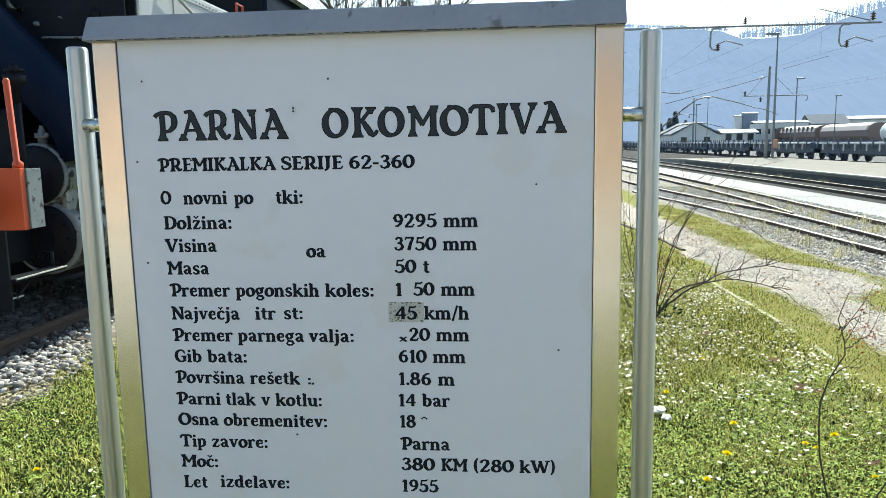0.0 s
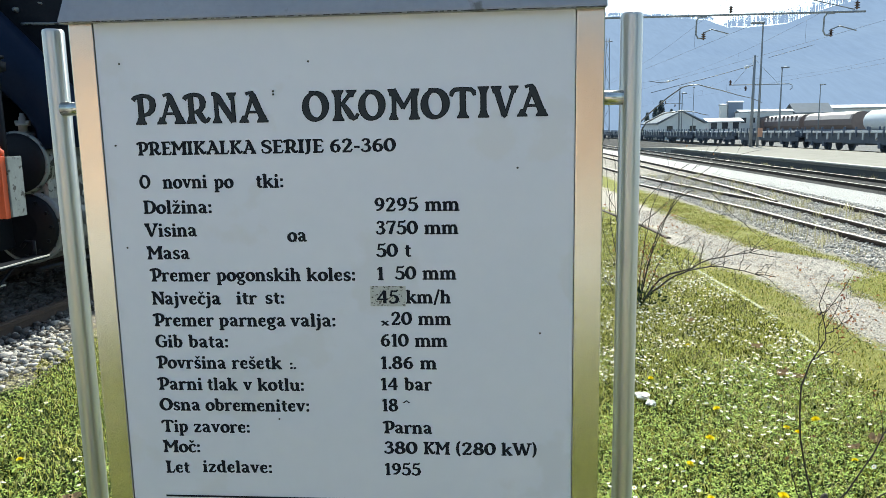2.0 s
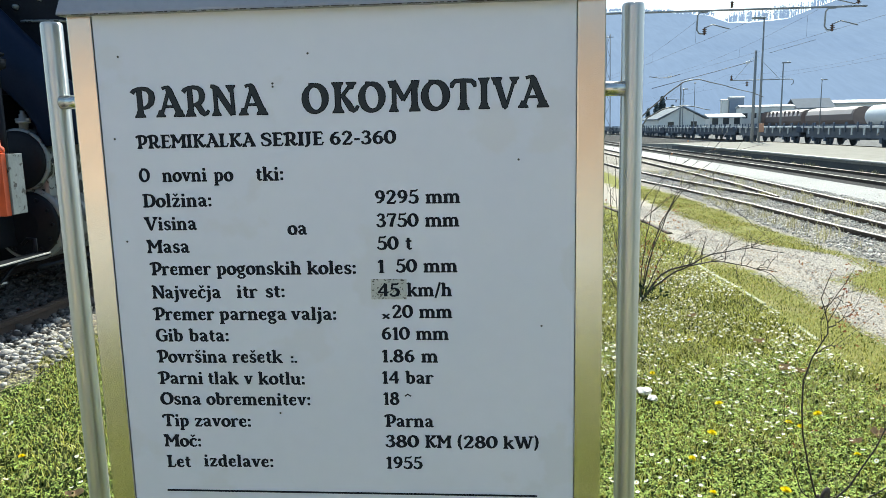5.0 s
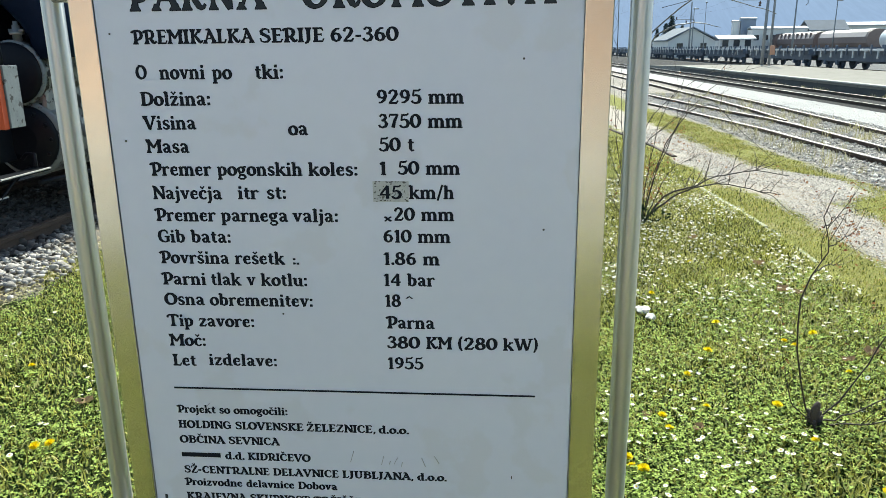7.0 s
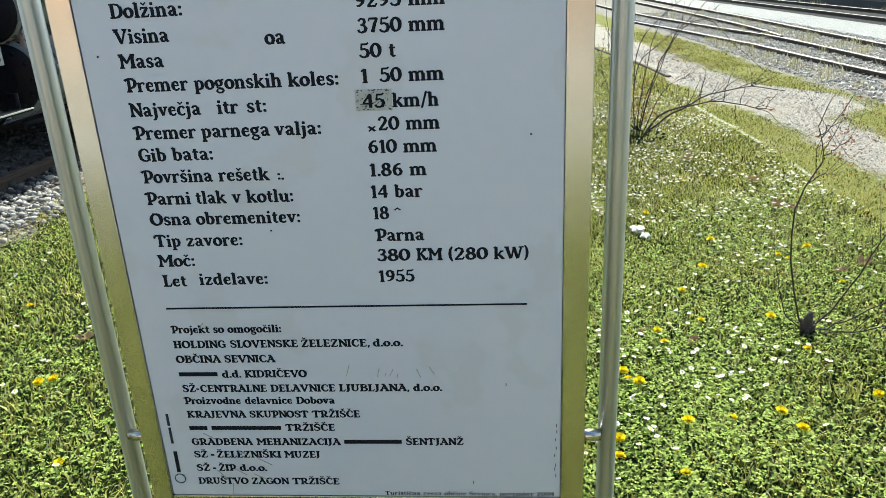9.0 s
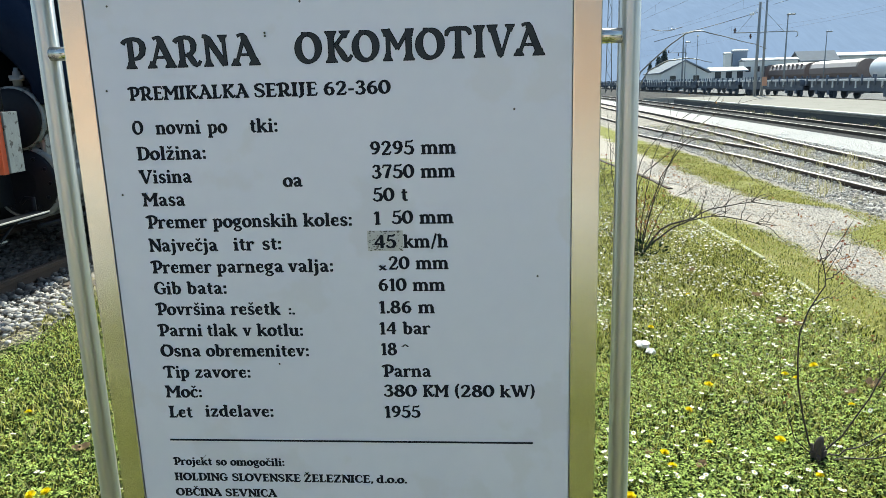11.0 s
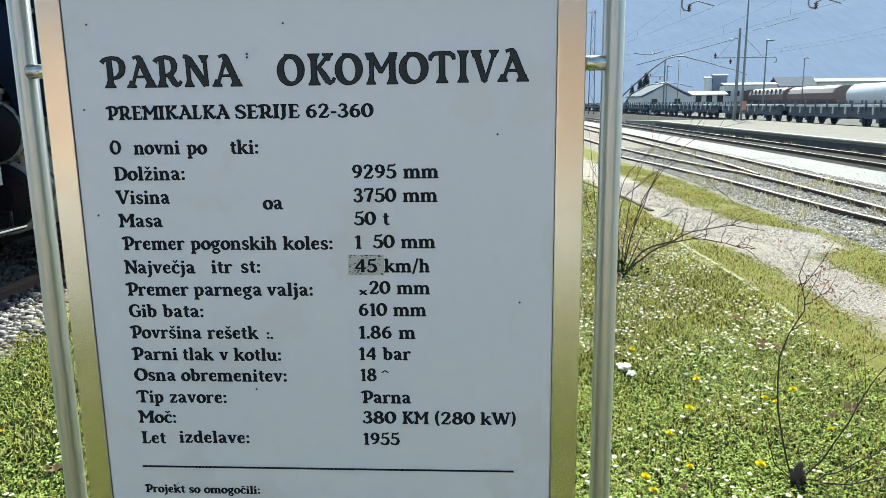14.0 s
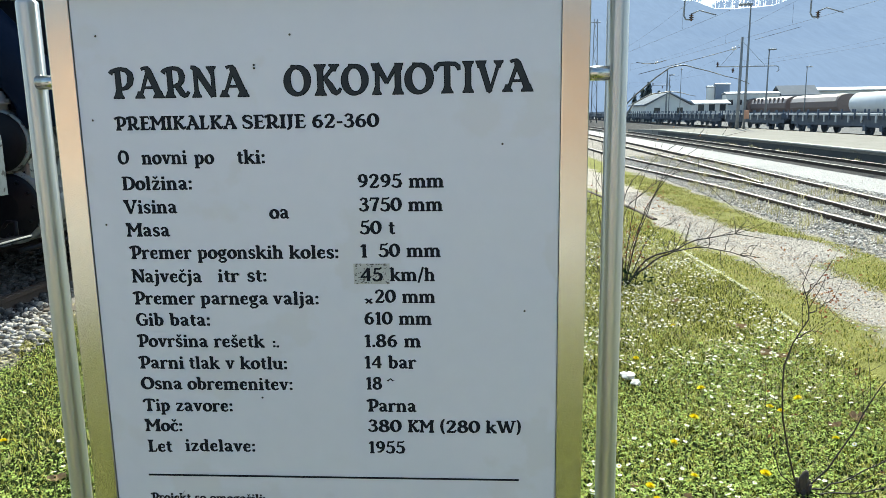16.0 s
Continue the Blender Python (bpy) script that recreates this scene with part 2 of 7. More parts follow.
PETAL = leafy("white daisy petals", (0.82, 0.82, 0.8), (0.9, 0.9, 0.88), 0.25)
YOLK = leafy("daisy hearts", (0.6, 0.4, 0.03), (0.7, 0.5, 0.05), 0.1)
DANDELION = leafy("dandelion yellow", (0.78, 0.6, 0.012), (0.86, 0.72, 0.025), 0.2)
DEAD_LEAF = leafy("fallen brown leaves", (0.16, 0.09, 0.055), (0.46, 0.33, 0.2), 0.2)
PAPER = surface("crumpled pale paper", (0.66, 0.62, 0.58), (0.78, 0.74, 0.7), 20, 0.8, 0, 0.3)
YOUNG_LEAF = leafy("reddish spring leaves", (0.22, 0.07, 0.04), (0.44, 0.21, 0.09), 0.4)
# grey-blue cast of the far trees: haze put into the leaf colour
NEEDLE = leafy("conifer green greyed for haze", (0.05, 0.065, 0.07), (0.11, 0.135, 0.135), 0.1)

NEEDLE_DARK = leafy("hedge green", (0.012, 0.025, 0.012), (0.04, 0.065, 0.03), 0.1)


# along the tracks: y, and the x at which the lawn, the gravel path and the mossy verge end
EDGES = ((4.0, 2.7, 3.3, 4.4), (5.6, 2.85, 3.35, 4.4), (7.3, 2.8, 3.38, 4.3), (7.9, 2.62, 4.0, 4.25), (8.7, 2.52, 4.05, 4.25), (9.2, 2.5, 3.6, 4.2), (9.8, 2.46, 3.28, 4.1), (12.0, 2.36, 3.18, 4.05), (15.0, 2.15, 3.05, 4.1), (20.0, 2.0, 2.9, 3.7))


def ground_material():
    """Lawn, trodden gravel path, mossy strip and ballast in bands along the tracks, with ragged borders."""
    m, n, l, p = material("lawn path and ballast")
    tc = n.new("ShaderNodeTexCoord")
    sep = n.new("ShaderNodeSeparateXYZ")
    l.new(tc.outputs["Object"], sep.inputs[0])

    def noise(scale, detail=6, rough=0.6):
        t = n.new("ShaderNodeTexNoise")
        t.inputs["Scale"].default_value, t.inputs["Detail"].default_value, t.inputs["Roughness"].default_value = scale, detail, rough
        l.new(tc.outputs["Object"], t.inputs["Vector"])
        return t.outputs["Fac"]

    def math_node(op, a, b, c=None):
        t = n.new("ShaderNodeMath")
        t.operation = op
        for i, v in enumerate((a, b, c)):
            if v is None:
                continue
            if isinstance(v, (int, float)):
                t.inputs[i].default_value = v
            else:
                l.new(v, t.inputs[i])
        return t.outputs[0]

    def ramp(value, lo, hi):
        t = n.new("ShaderNodeMapRange")
        t.inputs["From Min"].default_value, t.inputs["From Max"].default_value = lo, hi
        l.new(value, t.inputs["Value"])
        return t.outputs[0]

    def mix(f, a, b):
        t = n.new("ShaderNodeMix")
        t.data_type = "RGBA"
        l.new(f, t.inputs[0])
        for i, v in ((6, a), (7, b)):
            if isinstance(v, tuple):
                t.inputs[i].default_value = (*v, 1)
            else:
                l.new(v, t.inputs[i])
        return t.outputs[2]

    x = math_node("MULTIPLY_ADD", noise(1.3, 7, 0.65), 1.0, sep.outputs["X"])
    x = math_node("ADD", x, -0.5)
    edges = n.new("ShaderNodeValToRGB")
    stops = edges.color_ramp.elements
    for y, *cuts in EDGES[1:-1]:
        stops.new((y - 4) / 16)
    for stop, (y, *cuts) in zip(stops, EDGES):
        stop.position, stop.color = (y - 4) / 16, (*((c - 2) / 3 for c in cuts), 1)
    l.new(ramp(sep.outputs["Y"], 4, 20), edges.inputs[0])
    cut = n.new("ShaderNodeSeparateColor")
    l.new(edges.outputs[0], cut.inputs[0])
    x_lawn, x_path, x_verge = (math_node("SUBTRACT", x, math_node("MULTIPLY_ADD", cut.outputs[k], 3.0, 2.0)) for k in range(3))
    fine, mid, coarse = noise(70, 5, 0.75), noise(22, 5, 0.7), noise(2.3, 5, 0.6)
    vor = n.new("ShaderNodeTexVoronoi")
    vor.inputs["Scale"].default_value = 38
    l.new(tc.outputs["Object"], vor.inputs["Vector"])
    stones = mix(ramp(vor.outputs["Color"], 0.1, 0.9), (0.2, 0.18, 0.155), (0.54, 0.5, 0.44))
    stones = mix(ramp(vor.outputs["Distance"], 0.35, 0.75), stones, (0.17, 0.155, 0.135))
    # near-black below the lawn: shade between the blades put into the colour
    shaded_soil = mix(ramp(fine, 0.35, 0.65), (0.010, 0.016, 0.005), (0.045, 0.065, 0.015))
    moss = mix(ramp(fine, 0.35, 0.7), (0.11, 0.12, 0.025), (0.33, 0.32, 0.10))
    moss = mix(ramp(coarse, 0.56, 0.7), moss, (0.3, 0.27, 0.13))
    gravel = mix(ramp(fine, 0.3, 0.7), (0.26, 0.228, 0.192), (0.53, 0.48, 0.42))
    gravel = mix(ramp(mid, 0.58, 0.8), gravel, (0.2, 0.19, 0.11))
    pale = mix(ramp(fine, 0.3, 0.7), (0.34, 0.333, 0.322), (0.47, 0.46, 0.447))
    c = mix(ramp(x, -3.05, -2.85), stones, shaded_soil)
    c = mix(ramp(x, 1.75, 2.0), c, moss)
    c = mix(ramp(x_lawn, -0.08, 0.08), c, gravel)
    c = mix(ramp(x_path, -0.06, 0.1), c, moss)
    c = mix(ramp(x_verge, -0.1, 0.1), c, stones)
    c = mix(ramp(x, 7.2, 7.5), c, pale)
    c = mix(ramp(x, 10.0, 10.4), c, mix(ramp(mid, 0.4, 0.6), (0.022, 0.022, 0.023), (0.07, 0.068, 0.068)))
    c = mix(ramp(x, 20.0, 21.0), c, mix(ramp(fine, 0.3, 0.7), (0.1, 0.1, 0.1), (0.2, 0.2, 0.2)))
    far = mix(ramp(noise(0.05), 0.4, 0.6), (0.16, 0.17, 0.12), (0.28, 0.26, 0.23))
    c = mix(ramp(x, 60, 80), c, far)
    l.new(c, p.inputs["Base Color"])
    p.inputs["Roughness"].default_value = 0.95
    p.inputs["Specular IOR Level"].default_value = 0.1
    b = n.new("ShaderNodeBump")
    b.inputs["Strength"].default_value, b.inputs["Distance"].default_value = 0.7, 0.03
    l.new(math_node("ADD", fine, mid), b.inputs["Height"])
    l.new(b.outputs[0], p.inputs["Normal"])
    return m


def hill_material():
    """Wooded hillside: far backdrop, the sunlit haze painted in as a blue glow."""
    m, n, l, p = material("wooded hill with painted haze")
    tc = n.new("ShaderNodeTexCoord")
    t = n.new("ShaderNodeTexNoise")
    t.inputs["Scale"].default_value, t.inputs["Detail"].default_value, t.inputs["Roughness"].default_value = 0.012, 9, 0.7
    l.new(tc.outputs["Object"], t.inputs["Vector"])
    # base kept near-black so the sun adds little to the glow
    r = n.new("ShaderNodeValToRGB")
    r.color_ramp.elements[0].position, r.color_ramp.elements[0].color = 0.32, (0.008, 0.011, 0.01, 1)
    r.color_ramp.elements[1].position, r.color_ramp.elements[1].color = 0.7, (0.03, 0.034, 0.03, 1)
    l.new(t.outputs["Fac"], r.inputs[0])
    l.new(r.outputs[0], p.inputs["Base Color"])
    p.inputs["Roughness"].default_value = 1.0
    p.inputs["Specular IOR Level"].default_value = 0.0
    # self-glow of the surface in place of sunlit air
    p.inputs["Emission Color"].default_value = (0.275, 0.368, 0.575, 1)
    haze_glow = n.new("ShaderNodeTexNoise")
    haze_glow.inputs["Scale"].default_value, haze_glow.inputs["Detail"].default_value, haze_glow.inputs["Roughness"].default_value = 0.05, 8, 0.75
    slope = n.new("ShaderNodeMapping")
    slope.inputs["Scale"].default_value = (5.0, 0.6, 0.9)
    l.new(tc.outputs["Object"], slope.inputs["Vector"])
    l.new(slope.outputs[0], haze_glow.inputs["Vector"])
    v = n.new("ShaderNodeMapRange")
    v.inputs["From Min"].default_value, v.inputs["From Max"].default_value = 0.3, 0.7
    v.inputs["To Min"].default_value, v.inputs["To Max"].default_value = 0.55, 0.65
    l.new(haze_glow.outputs["Fac"], v.inputs["Value"])
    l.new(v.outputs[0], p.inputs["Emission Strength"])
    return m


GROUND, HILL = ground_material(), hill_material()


# ---- mesh helpers ----
def box(bm, x0, x1, y0, y1, z0, z1, bevel=0.0):
    """A box between two corners, its edges rounded by bevel."""
    vs = [bm.verts.new(c) for c in ((x0, y0, z0), (x1, y0, z0), (x1, y1, z0), (x0, y1, z0), (x0, y0, z1), (x1, y0, z1), (x1, y1, z1), (x0, y1, z1))]
    fs = [bm.faces.new([vs[i] for i in f]) for f in ((3, 2, 1, 0), (4, 5, 6, 7), (0, 1, 5, 4), (1, 2, 6, 5), (2, 3, 7, 6), (3, 0, 4, 7))]
    if bevel:
        bmesh.ops.bevel(bm, geom=list({e for f in fs for e in f.edges}), offset=bevel, segments=2, affect="EDGES", profile=0.6)
    return bm


def tube(bm, points, radii, sides=8, caps=True, smooth=True):
    """A round bar through points; radii one number or one for each point."""
    pts = [Vector(p) for p in points]
    rs = [radii] * len(pts) if isinstance(radii, (int, float)) else list(radii)
    rings, side = [], None
    for i, p in enumerate(pts):
        d = (pts[min(i + 1, len(pts) - 1)] - pts[max(i - 1, 0)]).normalized()
        if side is None:
            side = d.orthogonal().normalized()
        side = (side - d * side.dot(d)).normalized()
        up = d.cross(side)
        rings.append([bm.verts.new(p + rs[i] * (math.cos(2 * math.pi * k / sides) * side + math.sin(2 * math.pi * k / sides) * up)) for k in range(sides)])
    for a, b in zip(rings, rings[1:]):
        for k in range(sides):
            f = bm.faces.new((a[k], a[(k + 1) % sides], b[(k + 1) % sides], b[k]))
            f.smooth = smooth
    if caps:
        bm.faces.new(rings[0][::-1])
        bm.faces.new(rings[-1])
    return bm


def lathe(bm, origin, axis, profile, sides=20):
    """A turned body: profile rows of (distance along axis, radius)."""
    a = Vector(axis).normalized()
    o = Vector(origin)
    return tube(bm, [o + a * h for h, _ in profile], [r for _, r in profile], sides)


def prism(bm, outline, y0, y1):
    """An outline in x and z drawn out along y."""
    a = [bm.verts.new((x, y0, z)) for x, z in outline]
    b = [bm.verts.new((x, y1, z)) for x, z in outline]
    n = len(a)
    bm.faces.new(a)
    bm.faces.new(b[::-1])
    for i in range(n):
        bm.faces.new((a[(i + 1) % n], a[i], b[i], b[(i + 1) % n]))
    bmesh.ops.recalc_face_normals(bm, faces=bm.faces[:])
    return bm


def mesh_of(bm, name, mat):
    me = bpy.data.meshes.new(name)
    bm.to_mesh(me)
    bm.free()
    me.materials.append(mat)
    return me


def part(name, bm, mat, parent, label=""):
    ob = new(name, mesh_of(bm, name, mat))
    ob.parent = parent
    return tagged(ob, label) if label else ob


def shared(name, me, parent, m):
    """One more piece on a mesh that alike pieces share."""
    ob = new(name, me)
    ob.parent = parent
    ob.matrix_basis = m
    return ob


def thing(name, at, label, category, group="", kind=""):
    ob = new(name)
    ob.empty_display_size = 0.1
    ob.location = at
    return tagged(ob, label, category, group, kind)


def solid(name, bm, mat, label, category, group="", kind="", at=(0, 0, 0)):
    ob = new(name, mesh_of(bm, name, mat))
    ob.location = at
    return tagged(ob, label, category, group, kind)


def raw(name, verts, faces, mat, label="", category="", kind="", smooth=False):
    """A mesh from arrays that the code below works out."""
    me = bpy.data.meshes.new(name)
    me.from_pydata(verts, [], faces)
    me.materials.append(mat)
    if smooth:
        me.polygons.foreach_set("use_smooth", [True] * len(me.polygons))
    return tagged(new(name, me), label, category, "", kind)


B = bmesh.new


# ---- ground and distance ----
LEVELS = ((-400, 0.0), (-3.2, 0.0), (2.2, 0.0), (3.5, -0.03), (4.5, -0.08), (9.0, -0.1), (10.2, -0.35), (13.4, -0.35), (13.8, -0.2), (400, -0.2))


def ground_z(x, y=0.0):
    z = float(np.interp(x, [a for a, _ in LEVELS], [b for _, b in LEVELS]))
    if -3.1 < x < 4 and -2 < y < 14:
        z += 0.018 * noise.noise((x * 1.3, y * 1.3, 0.0))
    return z


def build_ground():
    xs = sorted({-1500, -700, -300, -100, -40, -15, -8, *np.round(np.arange(-5, 6.01, 0.2), 2), 7, 8, 9, 9.6, 10.2, 11, 13.4, 13.8, 16, 25, 50, 90, 160, 300, 700, 1500})
    ys = sorted({-300, -100, -40, -15, -6, *np.round(np.arange(-3, 14.01, 0.25), 2), 17, 22, 30, 45, 70, 120, 250, 500, 1200})
    verts = [(x, y, ground_z(x, y)) for y in ys for x in xs]
    w = len(xs)
    faces = [(j * w + i, j * w + i + 1, (j + 1) * w + i + 1, (j + 1) * w + i) for j in range(len(ys) - 1) for i in range(w - 1)]
    raw("ground", verts, faces, GROUND, "green spring lawn, trodden gravel path and railway ballast", "ground", "structure", True)


build_ground()

RIDGE_X = (-900, -500, -250, -60, 60, 135, 193, 219, 240, 248, 262, 289, 332, 351, 381, 421, 540, 800, 1200)
RIDGE_Z = (60, 90, 105, 122, 132, 134, 130, 129, 127, 124, 118, 118, 121, 128, 138, 148, 166, 152, 90)


def ridge(x):
    return float(np.interp(x, RIDGE_X, RIDGE_Z)) + 1.5 * noise.noise((x * 0.05, 3.1, 0))


def gap_in(x):
    """The depth of a narrow gap in the ridge."""
    return 27.0 * max(0.0, 1 - (abs(x - 253) / 6.5) ** 4)


def build_hill():
    xs = np.concatenate([np.arange(-900, 180, 14.0), np.arange(180, 430, 3.0), np.arange(430, 1201, 14.0)])
    rows = 26
    verts, faces = [], []
    for j in range(rows):
        s = j / (rows - 1)
        for x in xs:
            rise = s ** 0.85
            z = -2 + ridge(x) * rise - gap_in(x) * max(0.0, s - 0.75) * 4 + 9 * noise.noise((x * 0.012, s * 5, 0.7)) * s * (1 - s) * 2.5
            verts.append((x, 480 + 420 * s + 25 * noise.noise((x * 0.008, s * 3, 4.0)), z))
    w = len(xs)
    for j in range(rows - 1):
        for i in range(w - 1):
            faces.append((j * w + i, j * w + i + 1, (j + 1) * w + i + 1, (j + 1) * w + i))
    raw("backdrop", verts, faces, HILL, "wooded hillside behind the railway yard, with a blue haze glow", "hill", "structure", True)
    rng = random.Random(4)
    v, f = [], []

    def sliver(p, q, r):
        k = len(v)
        v.extend([(p[0] - r, p[1], p[2]), (p[0] + r, p[1], p[2]), (q[0], q[1], q[2]), (p[0], p[1] - r, p[2])])
        f.extend([(k, k + 3, k + 2), (k + 3, k + 1, k + 2)])

    for _ in range(900):
        x = rng.uniform(60, 560)
        tall = float(np.interp(x, (150, 240, 262, 275, 330, 400, 440), (3, 4, 7, 12, 14, 11, 7)))
        if 250 < x < 262 and rng.random() < 0.7:
            continue
        back = rng.uniform(-14, 6)
        h, y, z0 = tall * rng.uniform(0.45, 1.15), 900 + back, ridge(x) - gap_in(x) - 1.5 + back * 0.15
        lean = rng.uniform(-0.04, 0.04) * h
        sliver((x, y, z0), (x + lean, y, z0 + h), 0.45)
        for _ in range(rng.randint(7, 13)):
            u = rng.uniform(0.3, 0.97)
            side = rng.choice((-1, 1)) * rng.uniform(0.5, 1.9) * (1.15 - u)
            sliver((x + lean * u, y, z0 + h * u), (x + lean * u + side, y, z0 + h * u + rng.uniform(0.4, 1.8)), 0.65)
    raw("far_woods", v, f, HILL, "thin line of trees along the ridge, in the same haze glow", "trees", "stuff")


build_hill()

# ---- the sign ----
SY = 1.06                                # front of the sign's face
sign = thing("information_sign", (-0.11, SY + 0.03, 0), "grey-white information board in a stainless frame between two posts", "sign")
SX, SO = -0.11, SY + 0.03                # its base


def sbox(bm, x0, x1, y0, y1, z0, z1, bevel=0.0):
    return box(bm, x0 - SX, x1 - SX, y0 - SO, y1 - SO, z0, z1, bevel)


panel = part("panel", sbox(B(), -0.4585, 0.2415, SY, SY + 0.02, 0.556, 1.672, 0.0008), PANEL, sign, "matt grey-white printed board with small chips")
part("frame_strip", sbox(B(), -0.4955, -0.4593, SY - 0.003, SY + 0.03, 0.515, 1.672, 0.0015), STEEL_FLAT, sign, "satin stainless steel strip")
part("frame_strip", sbox(B(), 0.2423, 0.2815, SY - 0.003, SY + 0.03, 0.515, 1.672, 0.0015), STEEL_FLAT, sign, "satin stainless steel strip")
part("frame_strip", sbox(B(), -0.4588, 0.2418, SY - 0.0025, SY + 0.03, 0.515, 0.5552, 0.0015), STEEL_FLAT, sign, "satin stainless steel strip")
part("back_sheet", sbox(B(), -0.4588, 0.2418, SY + 0.021, SY + 0.029, 0.556, 1.67), STEEL_FLAT, sign)


def cap_shape():
    bm = B()
    lo = [(-0.503 - SX, -0.047), (0.2825 - SX, -0.047), (0.2825 - SX, 0.022), (-0.503 - SX, 0.022)]
    hi = [(-0.499 - SX, -0.034), (0.2825 - SX, -0.034), (0.2825 - SX, 0.014), (-0.499 - SX, 0.014)]
    rows = [[bm.verts.new((x, y, z)) for x, y in ring] for ring, z in ((lo, 1.6675), (lo, 1.670), (hi, 1.7035))]
    for a, b in zip(rows, rows[1:]):
        for k in range(4):
            bm.faces.new((a[k], a[(k + 1) % 4], b[(k + 1) % 4], b[k]))
    bm.faces.new(rows[0][::-1])
    bm.faces.new(rows[-1])
    bmesh.ops.bevel(bm, geom=bm.edges[:], offset=0.0012, segments=2, affect="EDGES")
    return bm


cap = part("cap", cap_shape(), CAP_METAL, sign, "dull blue-grey sheet metal cap")
rng = random.Random(8)
for i in range(92):
    x = -0.5 + i * 0.0084 + rng.uniform(-.004, .004)
    part("grime", sbox(B(), x, x + rng.uniform(0.003, 0.012), SY - 0.0175, SY - 0.0163, 1.6671, 1.6674 + rng.uniform(0.0001, 0.0011)), GUNK, cap)


def post(x_top, x_foot):
    bm = B()
    dx, dy = x_top - SX, SY + 0.045 - SO
    r = 0.0160
    tube(bm, [(x_foot - SX, dy, -0.05), (dx, dy, 1.662), (dx, dy, 1.6655), (dx, dy, 1.6672)], [r, r, r * 0.96, r * 0.85], 40)
    return bm


left_post = part("post", post(-0.548, -0.547), STEEL_TUBE, sign, "round polished stainless post")
right_post = part("post", post(0.326, 0.327), STEEL_TUBE, sign, "round polished stainless post")
for z in (1.547, 0.662):
    for owner, xa, xb in ((left_post, -0.537, -0.488), (right_post, 0.27, 0.3135)):
        bm = B()
        tube(bm, [(xa - SX, 0.003, z), (xb - SX, 0.003, z)], 0.0105, 20)
        part("bracket", bm, STEEL_BAR, owner)

def bar(x0, x1, z0, z1, mat=INK, name="bar"):
    return part(name, sbox(B(), x0, x1, SY - 0.0011, SY - 0.0003, z0, z1), mat, panel)


# the title, drawn stroke by stroke: flared serifs, each letter (width, strokes), a stroke being its points and half widths
def serif(x, y, d, half, stem):
    return [(x, y), (x, y + d * 3), (x, y + d * 6), (x, y + d * 12)], [half, half * 0.96, stem + (half - stem) * 0.42, stem]


def ring(cx, cy, rx, ry, thick, thin, n=28):
    pts = [(cx + rx * math.sin(a), cy + ry * math.cos(a)) for a in (2 * math.pi * k / n for k in range(n + 1))]
    return pts, [thin + (thick - thin) * abs(math.sin(2 * math.pi * k / n + 0.25)) ** 1.5 for k in range(n + 1)]


